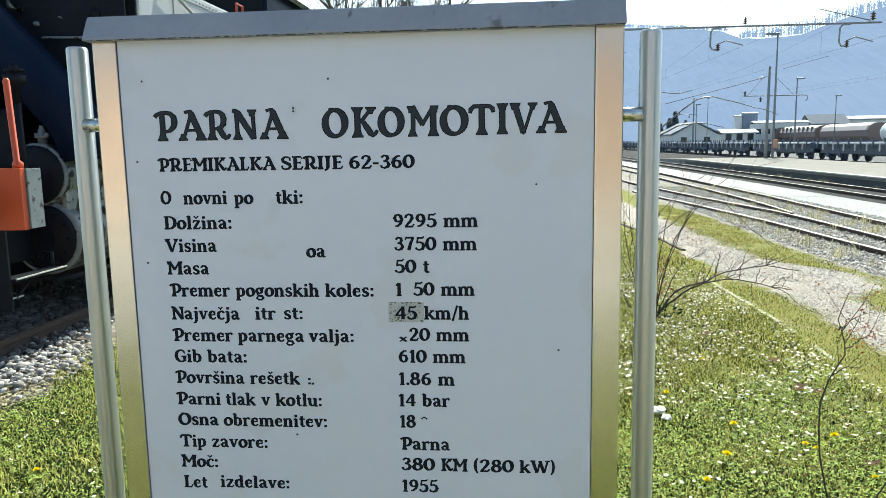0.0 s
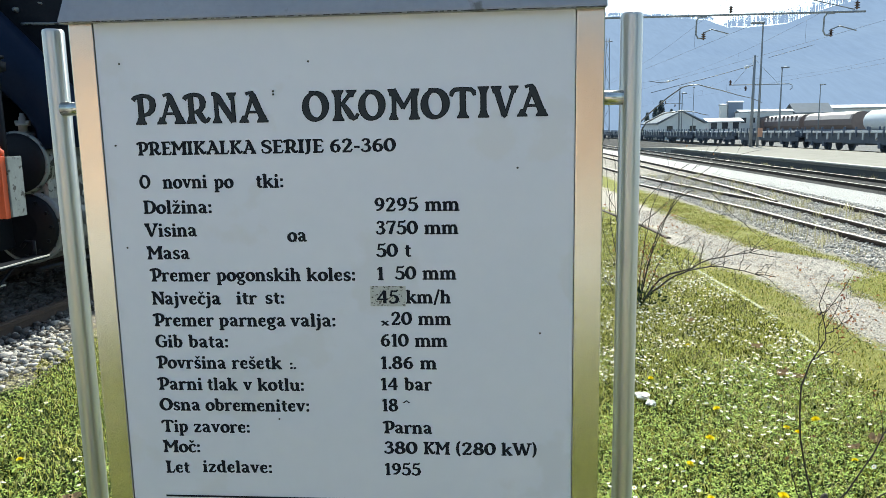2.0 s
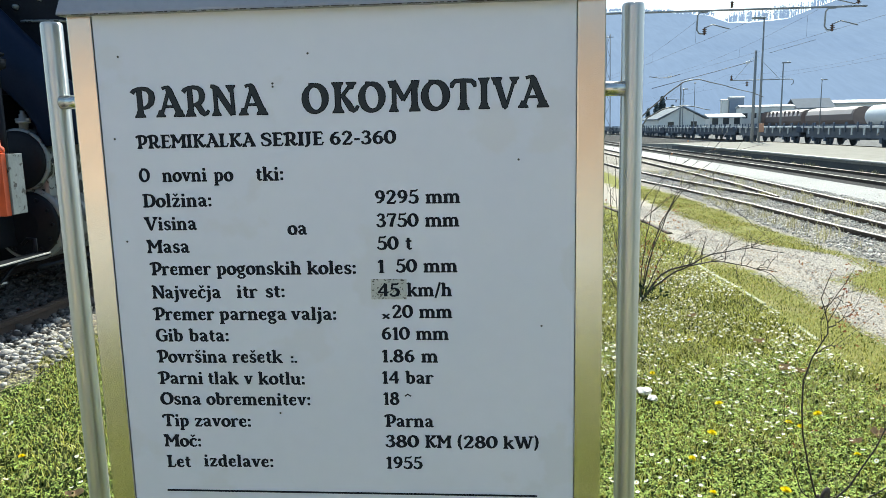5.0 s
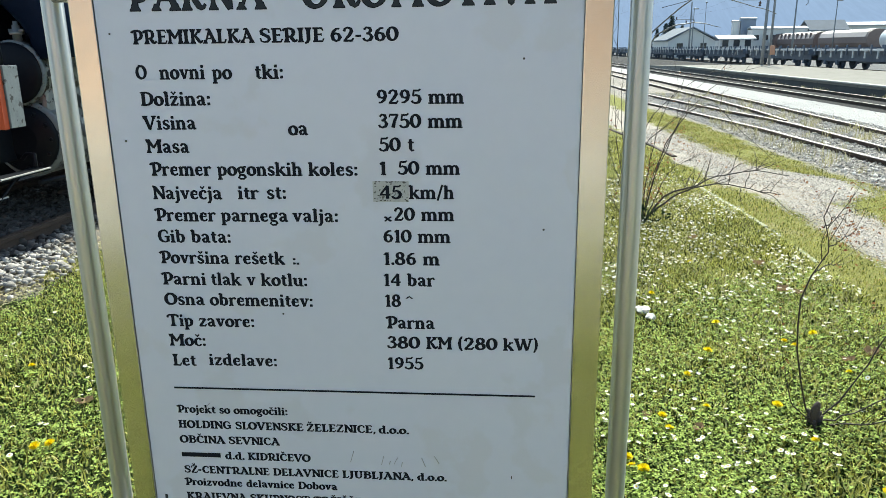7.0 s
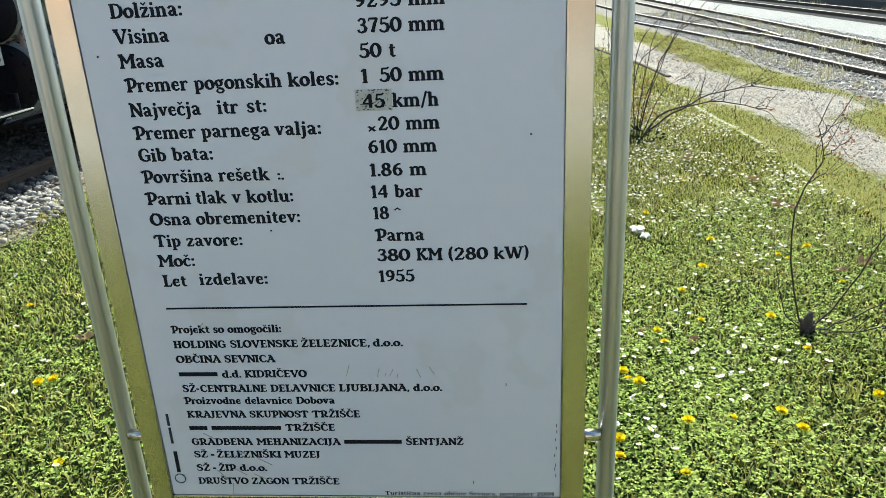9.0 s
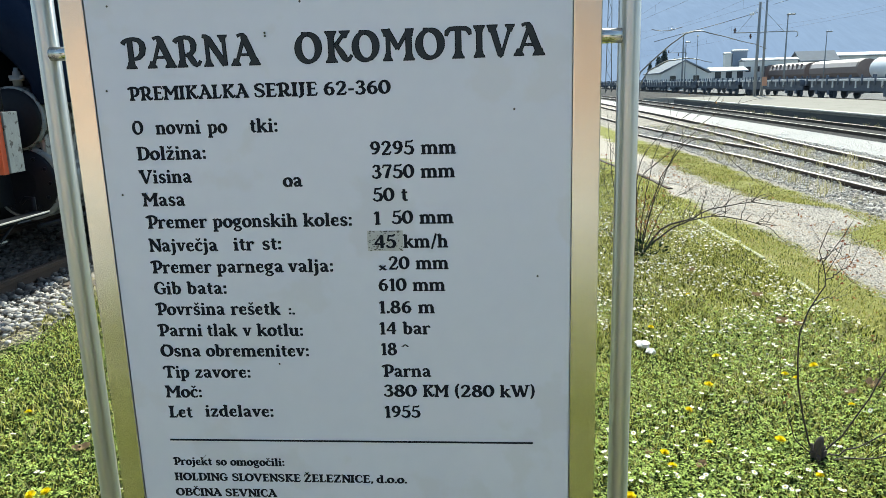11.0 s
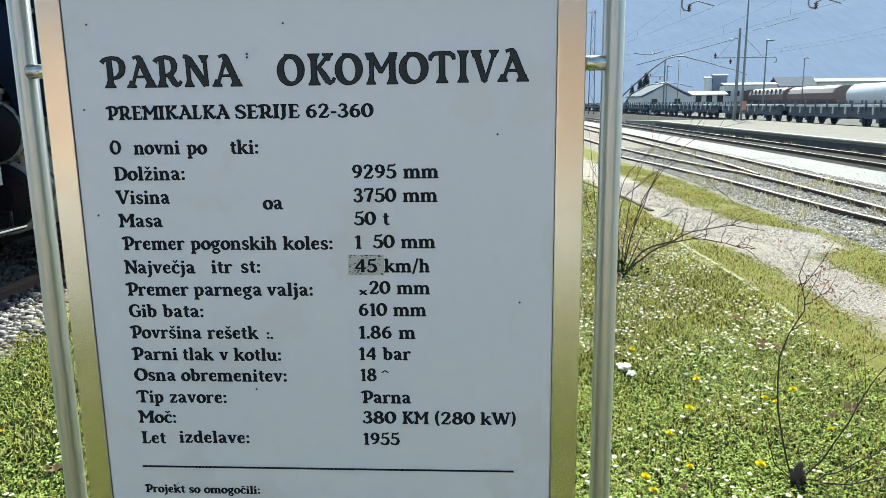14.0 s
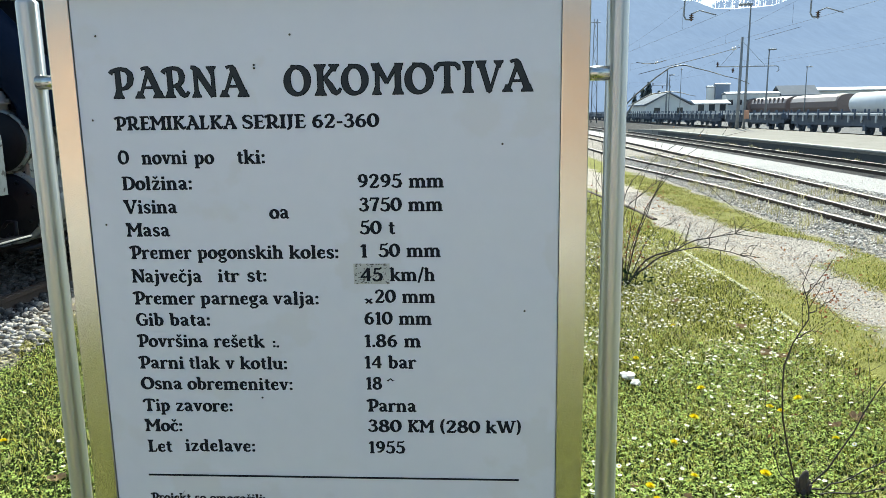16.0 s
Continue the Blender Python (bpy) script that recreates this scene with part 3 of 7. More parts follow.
BOWL = ([(2, 42), (5, 46), (12, 49), (20, 50), (28, 48.5), (33, 44), (35, 37), (34, 29), (30, 23), (24, 20), (18, 20)], [4.2, 3.6, 3.2, 3.2, 3.8, 5, 5.6, 5, 4, 3, 2.4])
TITLE = {
    "P": (41, (([(15, 0), (14.5, 48)], [5.2, 4.8]), serif(14, 0, 1, 9.5, 5), ([(2, 42), (5, 46), (12, 49), (20, 50), (29, 48), (35, 42), (36, 34), (34, 25), (28, 18.5), (22, 16.5), (17, 17)], [4.2, 3.6, 3.2, 3.2, 4, 5.2, 5.8, 5, 3.8, 2.8, 2.2]))),
    "R": (47, (([(14, 0), (13.5, 48)], [5.2, 4.8]), serif(13, 0, 1, 9.5, 5), BOWL, ([(22, 23), (29, 15), (34, 7), (38, 4), (42, 5), (45.5, 10)], [3, 5.2, 5.2, 4.4, 3.2, 2.4]))),
    "A": (46, (([(24, 49), (8, 2)], [3.2, 2.6]), ([(21, 53), (23, 47), (40, 2)], [2.5, 5.4, 5.4]), ([(12, 49), (17, 51), (22, 51)], [2.6, 2.4, 3]), ([(13, 18), (33, 18)], [2.1, 2.1]), serif(7.5, 0, 1, 8, 3), serif(38, 0, 1, 9.5, 5.2))),
    "N": (46, (([(11, 2), (10, 48)], [3.8, 3.8]), serif(11, 0, 1, 8.5, 3.8), ([(3, 51), (8, 50), (13, 46), (40, 2)], [2.8, 4, 5.6, 5.2]), ([(41, 1), (39.5, 48)], [3.4, 3.4]), serif(38, 52, -1, 8.5, 3.4))),
    "O": (46, (ring(22.5, 25.5, 17.4, 22.5, 6.4, 3.2), ([(12, 50), (18, 49), (24, 48)], [1.8, 2.8, 3]))),
    "K": (48, (([(13, 2), (13, 50)], [5.2, 5.2]), serif(13, 0, 1, 10, 5.2), serif(13, 52, -1, 10, 5.2), ([(18, 26), (36, 48)], [3, 3]), serif(36, 52, -1, 9, 3), ([(21, 29), (29, 17), (35, 7), (39, 4), (43, 6), (46.5, 12)], [3.4, 5.2, 5.2, 4.2, 3.2, 2.4]))),
    "M": (56, (([(10, 2), (10.5, 48)], [4, 4]), serif(9, 0, 1, 8.5, 4), serif(7, 52, -1, 7.5, 4), ([(9, 51), (27, 20)], [5, 4.2]), ([(26, 19), (45, 49)], [3, 3.4]), ([(46, 2), (46, 48)], [5.6, 5.6]), serif(46, 0, 1, 10, 5.6), serif(48, 52, -1, 7.5, 5))),
    "T": (46, (([(23, 2), (23, 48)], [5.4, 5.4]), serif(23, 0, 1, 10.5, 5.4), ([(2.5, 37), (4, 43), (9, 48), (23, 49), (37, 48), (42, 44), (43.5, 38)], [2.6, 4.2, 3.6, 3.2, 3.6, 4.2, 2.6]))),
    "I": (21, (([(10.5, 2), (10.5, 50)], [5.4, 5.4]), serif(10.5, 0, 1, 10, 5.4), serif(10.5, 52, -1, 10, 5.4))),
    "V": (48, (([(9, 50), (24, 2)], [5.6, 5]), ([(41, 50), (26, 4)], [3, 2.6]), serif(9.5, 52, -1, 9.5, 5.6), serif(40, 52, -1, 8.5, 3), ([(22, 0), (28, 4)], [2.4, 2]))),
}
CAPS = dict(TITLE)
CAPS.update({
    "E": (38, (([(12, 1), (12, 51)], [5.4, 5.4]), ([(3, 2.6), (32, 2.6), (36, 12)], [2.6, 2.8, 2.2]), ([(3, 49.4), (31, 49.4), (34, 41)], [2.6, 2.8, 2.2]), ([(12, 27), (27, 27), (30, 27)], [2.6, 2.6, 5]))),
    "F": (36, (([(12, 1), (12, 51)], [5.4, 5.4]), serif(12, 0, 1, 10, 5.4), ([(3, 49.4), (31, 49.4), (34, 41)], [2.6, 2.8, 2.2]), ([(12, 27), (27, 27), (30, 27)], [2.6, 2.6, 5]))),
    "L": (36, (([(12, 1), (12, 50)], [5.4, 5.4]), serif(12, 52, -1, 10, 5.4), ([(3, 2.6), (29, 2.6), (34, 14)], [2.6, 3, 2.2]))),
    "H": (48, (([(12, 2), (12, 50)], [5.4, 5.4]), serif(12, 0, 1, 10, 5.4), serif(12, 52, -1, 10, 5.4), ([(36, 2), (36, 50)], [5.4, 5.4]), serif(36, 0, 1, 10, 5.4), serif(36, 52, -1, 10, 5.4), ([(12, 28), (36, 28)], [2.6, 2.6]))),
    "D": (46, (([(12, 1), (12, 51)], [5.4, 5.4]), ([(3, 49), (20, 49.4), (32, 46), (39, 36), (40, 25), (37, 13), (29, 5), (18, 2.4), (3, 2.6)], [2.4, 2.6, 3.6, 5.4, 5.8, 5.2, 3.6, 2.6, 2.4]))),
    "B": (42, (([(12, 1), (12, 51)], [5.4, 5.4]), ([(3, 49.4), (22, 49.6), (32, 45), (34, 38), (30, 31), (14, 28)], [2.4, 2.6, 4, 5, 4, 2.4]), ([(14, 29), (30, 27), (37, 19), (36, 10), (28, 3.4), (3, 2.6)], [2.2, 3.4, 5.4, 5, 3.2, 2.4]))),
    "S": (38, (([(33, 36), (32, 45), (24, 49.6), (14, 48), (8, 41), (10, 33), (20, 27), (30, 21), (33, 12), (27, 4), (17, 2.2), (8, 5), (5, 16)], [2.2, 2.8, 2.8, 3.6, 5, 5.4, 5.4, 5.4, 5, 3.6, 2.8, 2.8, 2.2]),)),
    "C": (42, (([(37, 36), (36, 45), (28, 49.6), (19, 48.5), (11, 41), (8, 26), (11, 12), (19, 4), (28, 2.4), (37, 8), (39, 14)], [2.2, 3, 2.8, 3.6, 5.2, 5.8, 5.2, 3.8, 2.8, 2.6, 2]),)),
    "G": (46, (([(38, 36), (36, 45), (28, 49.6), (19, 48.5), (11, 41), (8, 26), (11, 12), (19, 4), (29, 2.4), (38, 7)], [2.2, 3, 2.8, 3.6, 5.2, 5.8, 5.2, 3.8, 2.8, 3]), ([(38, 4), (38, 23)], [5, 5]), ([(27, 24), (45, 24)], [2.6, 2.6]))),
    "J": (26, (([(14, 50), (14, 8), (10, 0), (3, -4)], [5.4, 5.4, 4, 2.4]), serif(14, 52, -1, 10, 5.4))),
    "U": (46, (([(11, 50), (11, 16), (15, 6), (24, 2.6), (32, 6), (36, 16), (36, 50)], [5.2, 5.2, 4.4, 3.2, 3, 3, 3]), serif(11, 52, -1, 9.5, 5.2), serif(36, 52, -1, 8.5, 3))),
    "Z": (42, (([(6, 38), (9, 49), (36, 49)], [2.2, 2.8, 2.8]), ([(35, 50), (8, 2)], [4.6, 4.6]), ([(5, 2.8), (34, 2.8), (38, 14)], [2.8, 2.8, 2.2]))),
})
CARON = ([(12, 65), (20, 57), (28, 65)], [2.2, 3, 2.2])
for plain, marked in (("C", "\u010c"), ("S", "\u0160"), ("Z", "\u017d")):
    CAPS[marked] = (CAPS[plain][0], CAPS[plain][1] + (CARON,))


def stem(x, y0, y1, half=5.0):
    return [(x, y0), (x, y1)], [half, half]


def foot(x, y=2.0, half=8.0):
    return [(x - half, y), (x + half, y)], [2.2, 2.2]


def flag(x, y):
    return [(x - 8, y - 4), (x, y - 1.5)], [1.8, 2.8]


def dot(x, y):
    return [(x, y - 4.6), (x, y), (x, y + 4.6)], [3.4, 4.8, 3.4]


def arch(x0, x1):
    return [(x0, 25), (x0 + 7, 33), (x1 - 4, 32.5), (x1, 24), (x1, 2)], [2.2, 3.2, 4.4, 5, 5]


RIGHT_BOWL = ([(9, 27), (17, 34), (26, 30), (29, 19), (26, 7), (18, 2), (9, 5)], [2.4, 3, 4.8, 5.4, 4.8, 3, 2.4])
LEFT_BOWL = ([(27, 27), (19, 34), (10, 30), (7, 19), (10, 7), (17, 2), (27, 6)], [2.4, 3, 4.8, 5.4, 4.8, 3, 2.4])
SIX = ([(29, 47), (20, 46), (11, 37), (7, 22), (10, 8), (18, 2.4), (26, 6), (30, 16), (26, 27), (18, 30), (10, 25)], [2.2, 3.2, 4.4, 5.2, 5, 3, 4, 5.2, 4.2, 3, 2.4])
LOW_S = ([(23, 27), (20, 34), (12, 34.5), (6.5, 28), (9, 21), (16, 17.5), (22, 12), (21, 5), (14, 2), (7, 4), (4, 10)], [2.2, 3, 3, 4.4, 4.8, 4.8, 4.8, 4.2, 3, 3, 2.2])
LOW_C = ([(26, 27), (22, 34), (15, 34), (8, 28), (6, 18), (8, 8), (15, 2.5), (22, 3), (27, 8)], [4, 3.4, 3, 4.6, 5.4, 4.8, 3, 2.8, 2.2])
LOW_Z = (([(4, 26), (6, 33), (26, 33)], [2.2, 2.8, 2.8]), ([(25, 33), (6, 2)], [4.2, 4.2]), ([(4, 2.8), (25, 2.8), (28, 10)], [2.8, 2.8, 2.2]))
LOW_CARON = ([(8, 51), (15, 43), (22, 51)], [2.2, 3, 2.2])
CAPS.update({
    "W": (66, (([(8, 50), (22, 2)], [5.4, 4.8]), ([(33, 50), (24, 4)], [3, 2.6]), ([(32, 50), (46, 2)], [5.4, 4.8]), ([(58, 50), (48, 4)], [3, 2.6]), foot(8, 50), foot(58, 50))),
    "a": (34, (([(5, 27), (10, 34), (18, 34), (23, 27), (23, 8), (27, 2.5), (32, 4)], [4, 3, 3.2, 4.8, 5, 3.4, 2]), ([(23, 20), (12, 18), (7, 11), (10, 4), (16, 3), (23, 8)], [2.2, 3.4, 5, 4, 3, 2.4]))),
    "b": (36, (stem(9, 3, 51), flag(9, 53), RIGHT_BOWL)),
    "c": (30, (LOW_C,)),
    "\u010d": (30, (LOW_C, LOW_CARON)),
    "d": (38, (stem(27, 2, 51), flag(27, 53), foot(31, 2, 5), LEFT_BOWL)),
    "e": (31, (([(7, 19), (25, 20), (23, 30), (16, 34), (9, 29), (6.5, 18), (9, 7), (16, 2.5), (23, 4), (27, 9)], [2.2, 2.4, 4.4, 3, 4.6, 5.4, 4.8, 3, 2.8, 2.2]),)),
    "g": (34, (ring(15, 23, 9, 10, 5, 2.8, 16), ([(21, 31), (27, 35), (32, 34)], [2.2, 2.8, 3]), ([(11, 14), (8, 8), (14, 4), (24, 2), (29, -5), (23, -12), (12, -12.5), (5.5, -7), (10, 1)], [2, 2.8, 3.4, 4.2, 4, 3, 3, 3.4, 2.2]))),
    "h": (38, (stem(9, 2, 51), flag(9, 53), foot(9), arch(9, 28), foot(28))),
    "i": (20, (stem(10, 2, 33), flag(10, 35), foot(10), dot(10, 46))),
    "j": (20, (([(11, 33), (11, -2), (7, -11), (0, -13)], [5, 5, 3.8, 2.2]), flag(11, 35), dot(11, 46))),
    "k": (38, (stem(9, 2, 51), flag(9, 53), foot(9), ([(13, 17), (28, 33)], [2.8, 2.8]), foot(28, 33.5, 6), ([(17, 22), (25, 11), (32, 3)], [4.4, 5, 4.4]), foot(32, 2, 6))),
    "l": (20, (stem(10, 2, 51), flag(10, 53), foot(10))),
    "m": (57, (stem(9, 2, 33), flag(9, 35), foot(9), arch(9, 28), foot(28), arch(28, 47), foot(47))),
    "n": (38, (stem(9, 2, 33), flag(9, 35), foot(9), arch(9, 28), foot(28))),
    "o": (34, (ring(17, 18, 11.5, 15.5, 5.6, 3, 18),)),
    "p": (36, (stem(9, -13, 33), flag(9, 35), foot(9, -13), RIGHT_BOWL)),
    "r": (29, (stem(9, 2, 33), flag(9, 35), foot(9), ([(9, 23), (15, 32), (22, 34), (26, 28)], [2.4, 3, 3.4, 3.8]))),
    "s": (28, (LOW_S,)),
    "\u0161": (28, (LOW_S, LOW_CARON)),
    "t": (24, (([(11, 45), (11, 9), (15, 2.5), (22, 4.5)], [4, 5, 3.4, 2.2]), ([(3, 33), (21, 33)], [2.6, 2.6]))),
    "u": (38, (([(9, 33), (9, 11), (14, 3.5), (20, 3), (28, 9)], [5, 5, 3.8, 3, 2.4]), stem(28, 2, 33), flag(9, 35), flag(28, 35), foot(32, 2, 5))),
    "v": (34, (([(8, 33), (17, 2)], [5, 4.2]), ([(27, 33), (18, 3)], [2.8, 2.4]), foot(8, 33.5, 7), foot(27, 33.5, 6))),
    "z": (31, LOW_Z),
    "\u017e": (31, LOW_Z + (LOW_CARON,)),
    "x": (30, (([(4, 33), (25, 3)], [4.2, 4.2]), ([(25, 33), (4, 3)], [2.6, 2.6]))),
    "0": (37, (ring(18, 26, 13, 22.5, 5.6, 3, 20),)),
    "1": (26, (stem(14, 2, 50), ([(4, 41), (13, 49)], [2.2, 3]), foot(14))),
    "2": (37, (([(6, 37), (9, 46), (17, 50), (26, 46), (28, 36), (21, 23), (7, 5)], [4, 3.4, 3, 4.4, 5.2, 4.4, 2.8]), ([(4, 3.2), (28, 3.2), (33, 12)], [3.2, 3.4, 2.2]))),
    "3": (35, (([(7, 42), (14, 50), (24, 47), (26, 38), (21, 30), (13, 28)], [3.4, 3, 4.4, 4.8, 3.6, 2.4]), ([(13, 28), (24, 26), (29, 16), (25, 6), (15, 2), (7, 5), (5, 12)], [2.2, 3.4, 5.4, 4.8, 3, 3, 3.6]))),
    "4": (38, (([(26, 51), (4, 17)], [2.8, 2.8]), ([(2, 16), (35, 16)], [2.8, 2.8]), stem(26, 1, 50))),
    "5": (36, (([(9, 48), (26, 48), (31, 53)], [3, 3, 2]), ([(11, 49), (8, 28)], [2.4, 2.4]), ([(8, 29), (18, 32), (27, 27), (30, 17), (26, 6), (16, 2), (7, 5), (4, 11)], [2.4, 3, 4.4, 5.4, 4.8, 3, 3, 3.6]))),
    "6": (37, (SIX,)),
    "7": (35, (([(4, 40), (6, 49), (31, 49)], [2.2, 3.2, 3.2]), ([(31, 50), (22, 30), (15, 2)], [3, 4.6, 5.4]))),
    "8": (37, (ring(18, 38.5, 9.5, 10.5, 5, 3, 18), ring(18, 14.5, 12, 12, 5.4, 3, 18))),
    "9": (37, (([(37 - x, 52 - y) for x, y in SIX[0]], SIX[1]),)),
    ":": (16, (dot(8, 6), dot(8, 30))),
    ".": (14, (dot(7, 5),)),
    ",": (14, (([(8, 9), (8, 3), (4, -7)], [4, 4.4, 1.6]),)),
    "-": (22, (([(3, 20), (19, 20)], [3.4, 3.4]),)),
    "/": (24, (([(4, -6), (20, 54)], [3, 3]),)),
    "(": (20, (([(15, 56), (9, 44), (7, 26), (9, 8), (15, -6)], [2, 3.6, 4.6, 3.6, 2]),)),
    ")": (20, (([(5, 56), (11, 44), (13, 26), (11, 8), (5, -6)], [2, 3.6, 4.6, 3.6, 2]),)),
    "^": (18, (([(2, 36), (9, 46), (16, 36)], [2, 2.6, 2]),)),
    " ": (21, ()),
})


def strokes_of(char, x0, x1, z, height, grow, lift, verts, faces):
    """Adds one letter to a mesh, its strokes widened by grow."""
    width, strokes = CAPS[char]
    sx, sz = (x1 - x0) / width, height / 52
    for n, (pts, halves) in enumerate(strokes):
        p = [Vector(q) for q in pts]
        k = len(verts)
        for i, q in enumerate(p):
            d = (p[min(i + 1, len(p) - 1)] - p[max(i - 1, 0)]).normalized()
            side = Vector((-d.y, d.x)) * max(halves[i] + grow, 0.4)
            end = d * grow * ((i == len(p) - 1) - (i == 0))
            for v in (q + side + end, q - side + end):
                verts.append((x0 + v.x * sx - SX, SY - lift - 0.00003 * n - SO, z + v.y * sz))
        faces += [(k + 2 * i, k + 2 * i + 1, k + 2 * i + 3, k + 2 * i + 2) for i in range(len(p) - 1)]


def lettering(verts, faces, mat):
    me = bpy.data.meshes.new("lettering")
    me.from_pydata(verts, [], faces)
    me.materials.append(mat)
    ob = new("lettering", me)
    ob.parent = panel


def title_layer(char, x0, x1, z, height, grow, lift, mat):
    verts, faces = [], []
    strokes_of(char, x0, x1, z, height, grow, lift, verts, faces)
    lettering(verts, faces, mat)


for char, x0, x1 in (("P", -0.409, -0.373), ("A", -0.372, -0.330), ("R", -0.331, -0.291), ("N", -0.290, -0.251), ("A", -0.247, -0.205),
                     ("O", -0.152, -0.113), ("K", -0.111, -0.069), ("O", -0.069, -0.030), ("M", -0.026, 0.020), ("O", 0.022, 0.063), ("T", 0.063, 0.101), ("I", 0.103, 0.120), ("V", 0.122, 0.161), ("A", 0.160, 0.202)):
    base = 1.5205 + max(x0, 0) * 0.009
    title_layer(char, x0, x1, base, 0.0437, 0.3, 0.0004, INK)
    title_layer(char, x0, x1, base, 0.0437, -1.1, 0.0008, INK_GREY)


def letter(text, x0, x1, z, height, lift=0.0004):
    """A line of lettering in the title's hand, from x0 to x1 on the baseline z."""
    gap = -0.5
    scale = (x1 - x0) / (sum(CAPS[c][0] for c in text) + gap * (len(text) - 1) - 3)
    x, verts, faces = x0 - 1.5 * scale, [], []
    for c in text:
        strokes_of(c, x, x + CAPS[c][0] * scale, z - 0.05 * height, height, (0.7 if height > 0.015 else 1.2) if height > 0.01 else 0.0, lift, verts, faces)
        x += (CAPS[c][0] + gap) * scale
    lettering(verts, faces, INK)


SUB, ROW, SMALL = 0.0198, 0.0203, 0.0138
letter("PREMIKALKA", -0.4070, -0.2262, 1.476, SUB)
letter("SERIJE", -0.2176, -0.1238, 1.476, SUB)
letter("62-360", -0.1143, -0.0170, 1.476, SUB)
letter("O", -0.4065, -0.391, 1.4265, ROW)
letter("novni", -0.371, -0.303, 1.426, ROW)
letter("po", -0.2915, -0.2628, 1.4255, ROW)
letter("tki:", -0.228, -0.186, 1.4255, ROW)
letter("Dolžina:", -0.405, -0.298, 1.388, ROW)
letter("9295 mm", -0.051, 0.075, 1.3885, ROW)
letter("Visina", -0.405, -0.324, 1.353, ROW)
letter("oa", -0.184, -0.155, 1.344, ROW)
bar(-0.1735, -0.1708, 1.3432, 1.354)
letter("3750 mm", -0.050, 0.073, 1.354, ROW)
letter("Masa", -0.404, -0.338, 1.318, ROW)
letter("50 t", -0.050, 0.002, 1.320, ROW)
letter("Premer", -0.4020, -0.3072, 1.2835, ROW)
letter("pogonskih", -0.2974, -0.1672, 1.2835, ROW)
letter("koles:", -0.1574, -0.0830, 1.2835, ROW)
letter("1", -0.0505, -0.0395, 1.285, ROW)
letter("50 mm", -0.023, 0.069, 1.2855, ROW)
letter("Največja", -0.403, -0.294, 1.247, ROW)
letter("itr", -0.269, -0.237, 1.2475, ROW)
letter("st:", -0.224, -0.194, 1.248, ROW)
part("tape", sbox(B(), -0.0615, -0.0075, SY - 0.0006, SY - 0.0001, 1.2435, 1.2745), TAPE, panel, "grubby rectangle of repair tape")
rng = random.Random(77)
for i in range(46):
    x, z = rng.choice(((-0.0612 + rng.uniform(0, 0.012), rng.uniform(1.244, 1.274)), (rng.uniform(-0.061, -0.01), 1.2438 + rng.uniform(0, 0.004)), (rng.uniform(-0.061, -0.01), 1.2735 - rng.uniform(0, 0.002)), (rng.uniform(-0.03, -0.01), rng.uniform(1.248, 1.262))))
    part("tape_crease", sbox(B(), x, x + rng.uniform(0.0006, 0.0035), SY - 0.0009, SY - 0.0005, z, z + rng.uniform(0.0004, 0.0014)), GUNK, panel)
letter("45", -0.051, -0.018, 1.249, ROW, 0.001)
letter("km/h", -0.007, 0.060, 1.249, ROW)
letter("Premer", -0.4030, -0.3070, 1.2125, ROW)
letter("parnega", -0.2981, -0.1940, 1.2125, ROW)
letter("valja:", -0.1860, -0.1160, 1.2125, ROW)
letter("x", -0.046, -0.034, 1.2135, 0.012)
letter("20 mm", -0.031, 0.060, 1.2155, ROW)
letter("Gib", -0.4030, -0.3591, 1.1785, ROW)
letter("bata:", -0.3491, -0.2860, 1.1785, ROW)
letter("610 mm", -0.048, 0.054, 1.1815, ROW)
letter("Površina", -0.4030, -0.2922, 1.1445, ROW)
letter("rešetk", -0.2823, -0.2040, 1.1445, ROW)
letter(":.", -0.191, -0.181, 1.1445, 0.015)
letter("1.86 m", -0.049, 0.037, 1.146, ROW)
letter("Parni", -0.4040, -0.3324, 1.1095, ROW)
letter("tlak", -0.3242, -0.2765, 1.1095, ROW)
letter("v", -0.2662, -0.2528, 1.1095, ROW)
letter("kotlu:", -0.2434, -0.1700, 1.1095, ROW)
letter("14 bar", -0.050, 0.029, 1.112, ROW)
letter("Osna", -0.4030, -0.3382, 1.0755, ROW)
letter("obremenitev:", -0.3291, -0.1630, 1.0755, ROW)
letter("18", -0.049, -0.024, 1.078, ROW)
letter("^", -0.0155, -0.006, 1.080, 0.017)
letter("Tip", -0.4030, -0.3606, 1.0395, ROW)
letter("zavore:", -0.3513, -0.2600, 1.0395, ROW)
letter("Parna", -0.048, 0.028, 1.042, ROW)
letter("Moč:", -0.403, -0.343, 1.0055, ROW)
letter("380", -0.0480, 0.0041, 1.0085, ROW)
letter("KM", 0.0136, 0.0544, 1.0085, ROW)
letter("(280", 0.0640, 0.1256, 1.0085, ROW)
letter("kW)", 0.1352, 0.1890, 1.0085, ROW)
letter("Let", -0.402, -0.363, 0.9705, ROW)
letter("izdelave:", -0.341, -0.228, 0.9725, ROW)
letter("1955", -0.048, 0.009, 0.973, ROW)
bar(-0.405, 0.186, 0.9288, 0.9316)
letter("Projekt", -0.4040, -0.3391, 0.8855, SMALL)
letter("so", -0.3324, -0.3143, 0.8855, SMALL)
letter("omogočili:", -0.3076, -0.2170, 0.8855, SMALL)
letter("HOLDING", -0.4050, -0.3152, 0.8575, SMALL)
letter("SLOVENSKE", -0.3075, -0.1928, 0.8575, SMALL)
letter("ŽELEZNICE", -0.1871, -0.0775, 0.8575, SMALL)
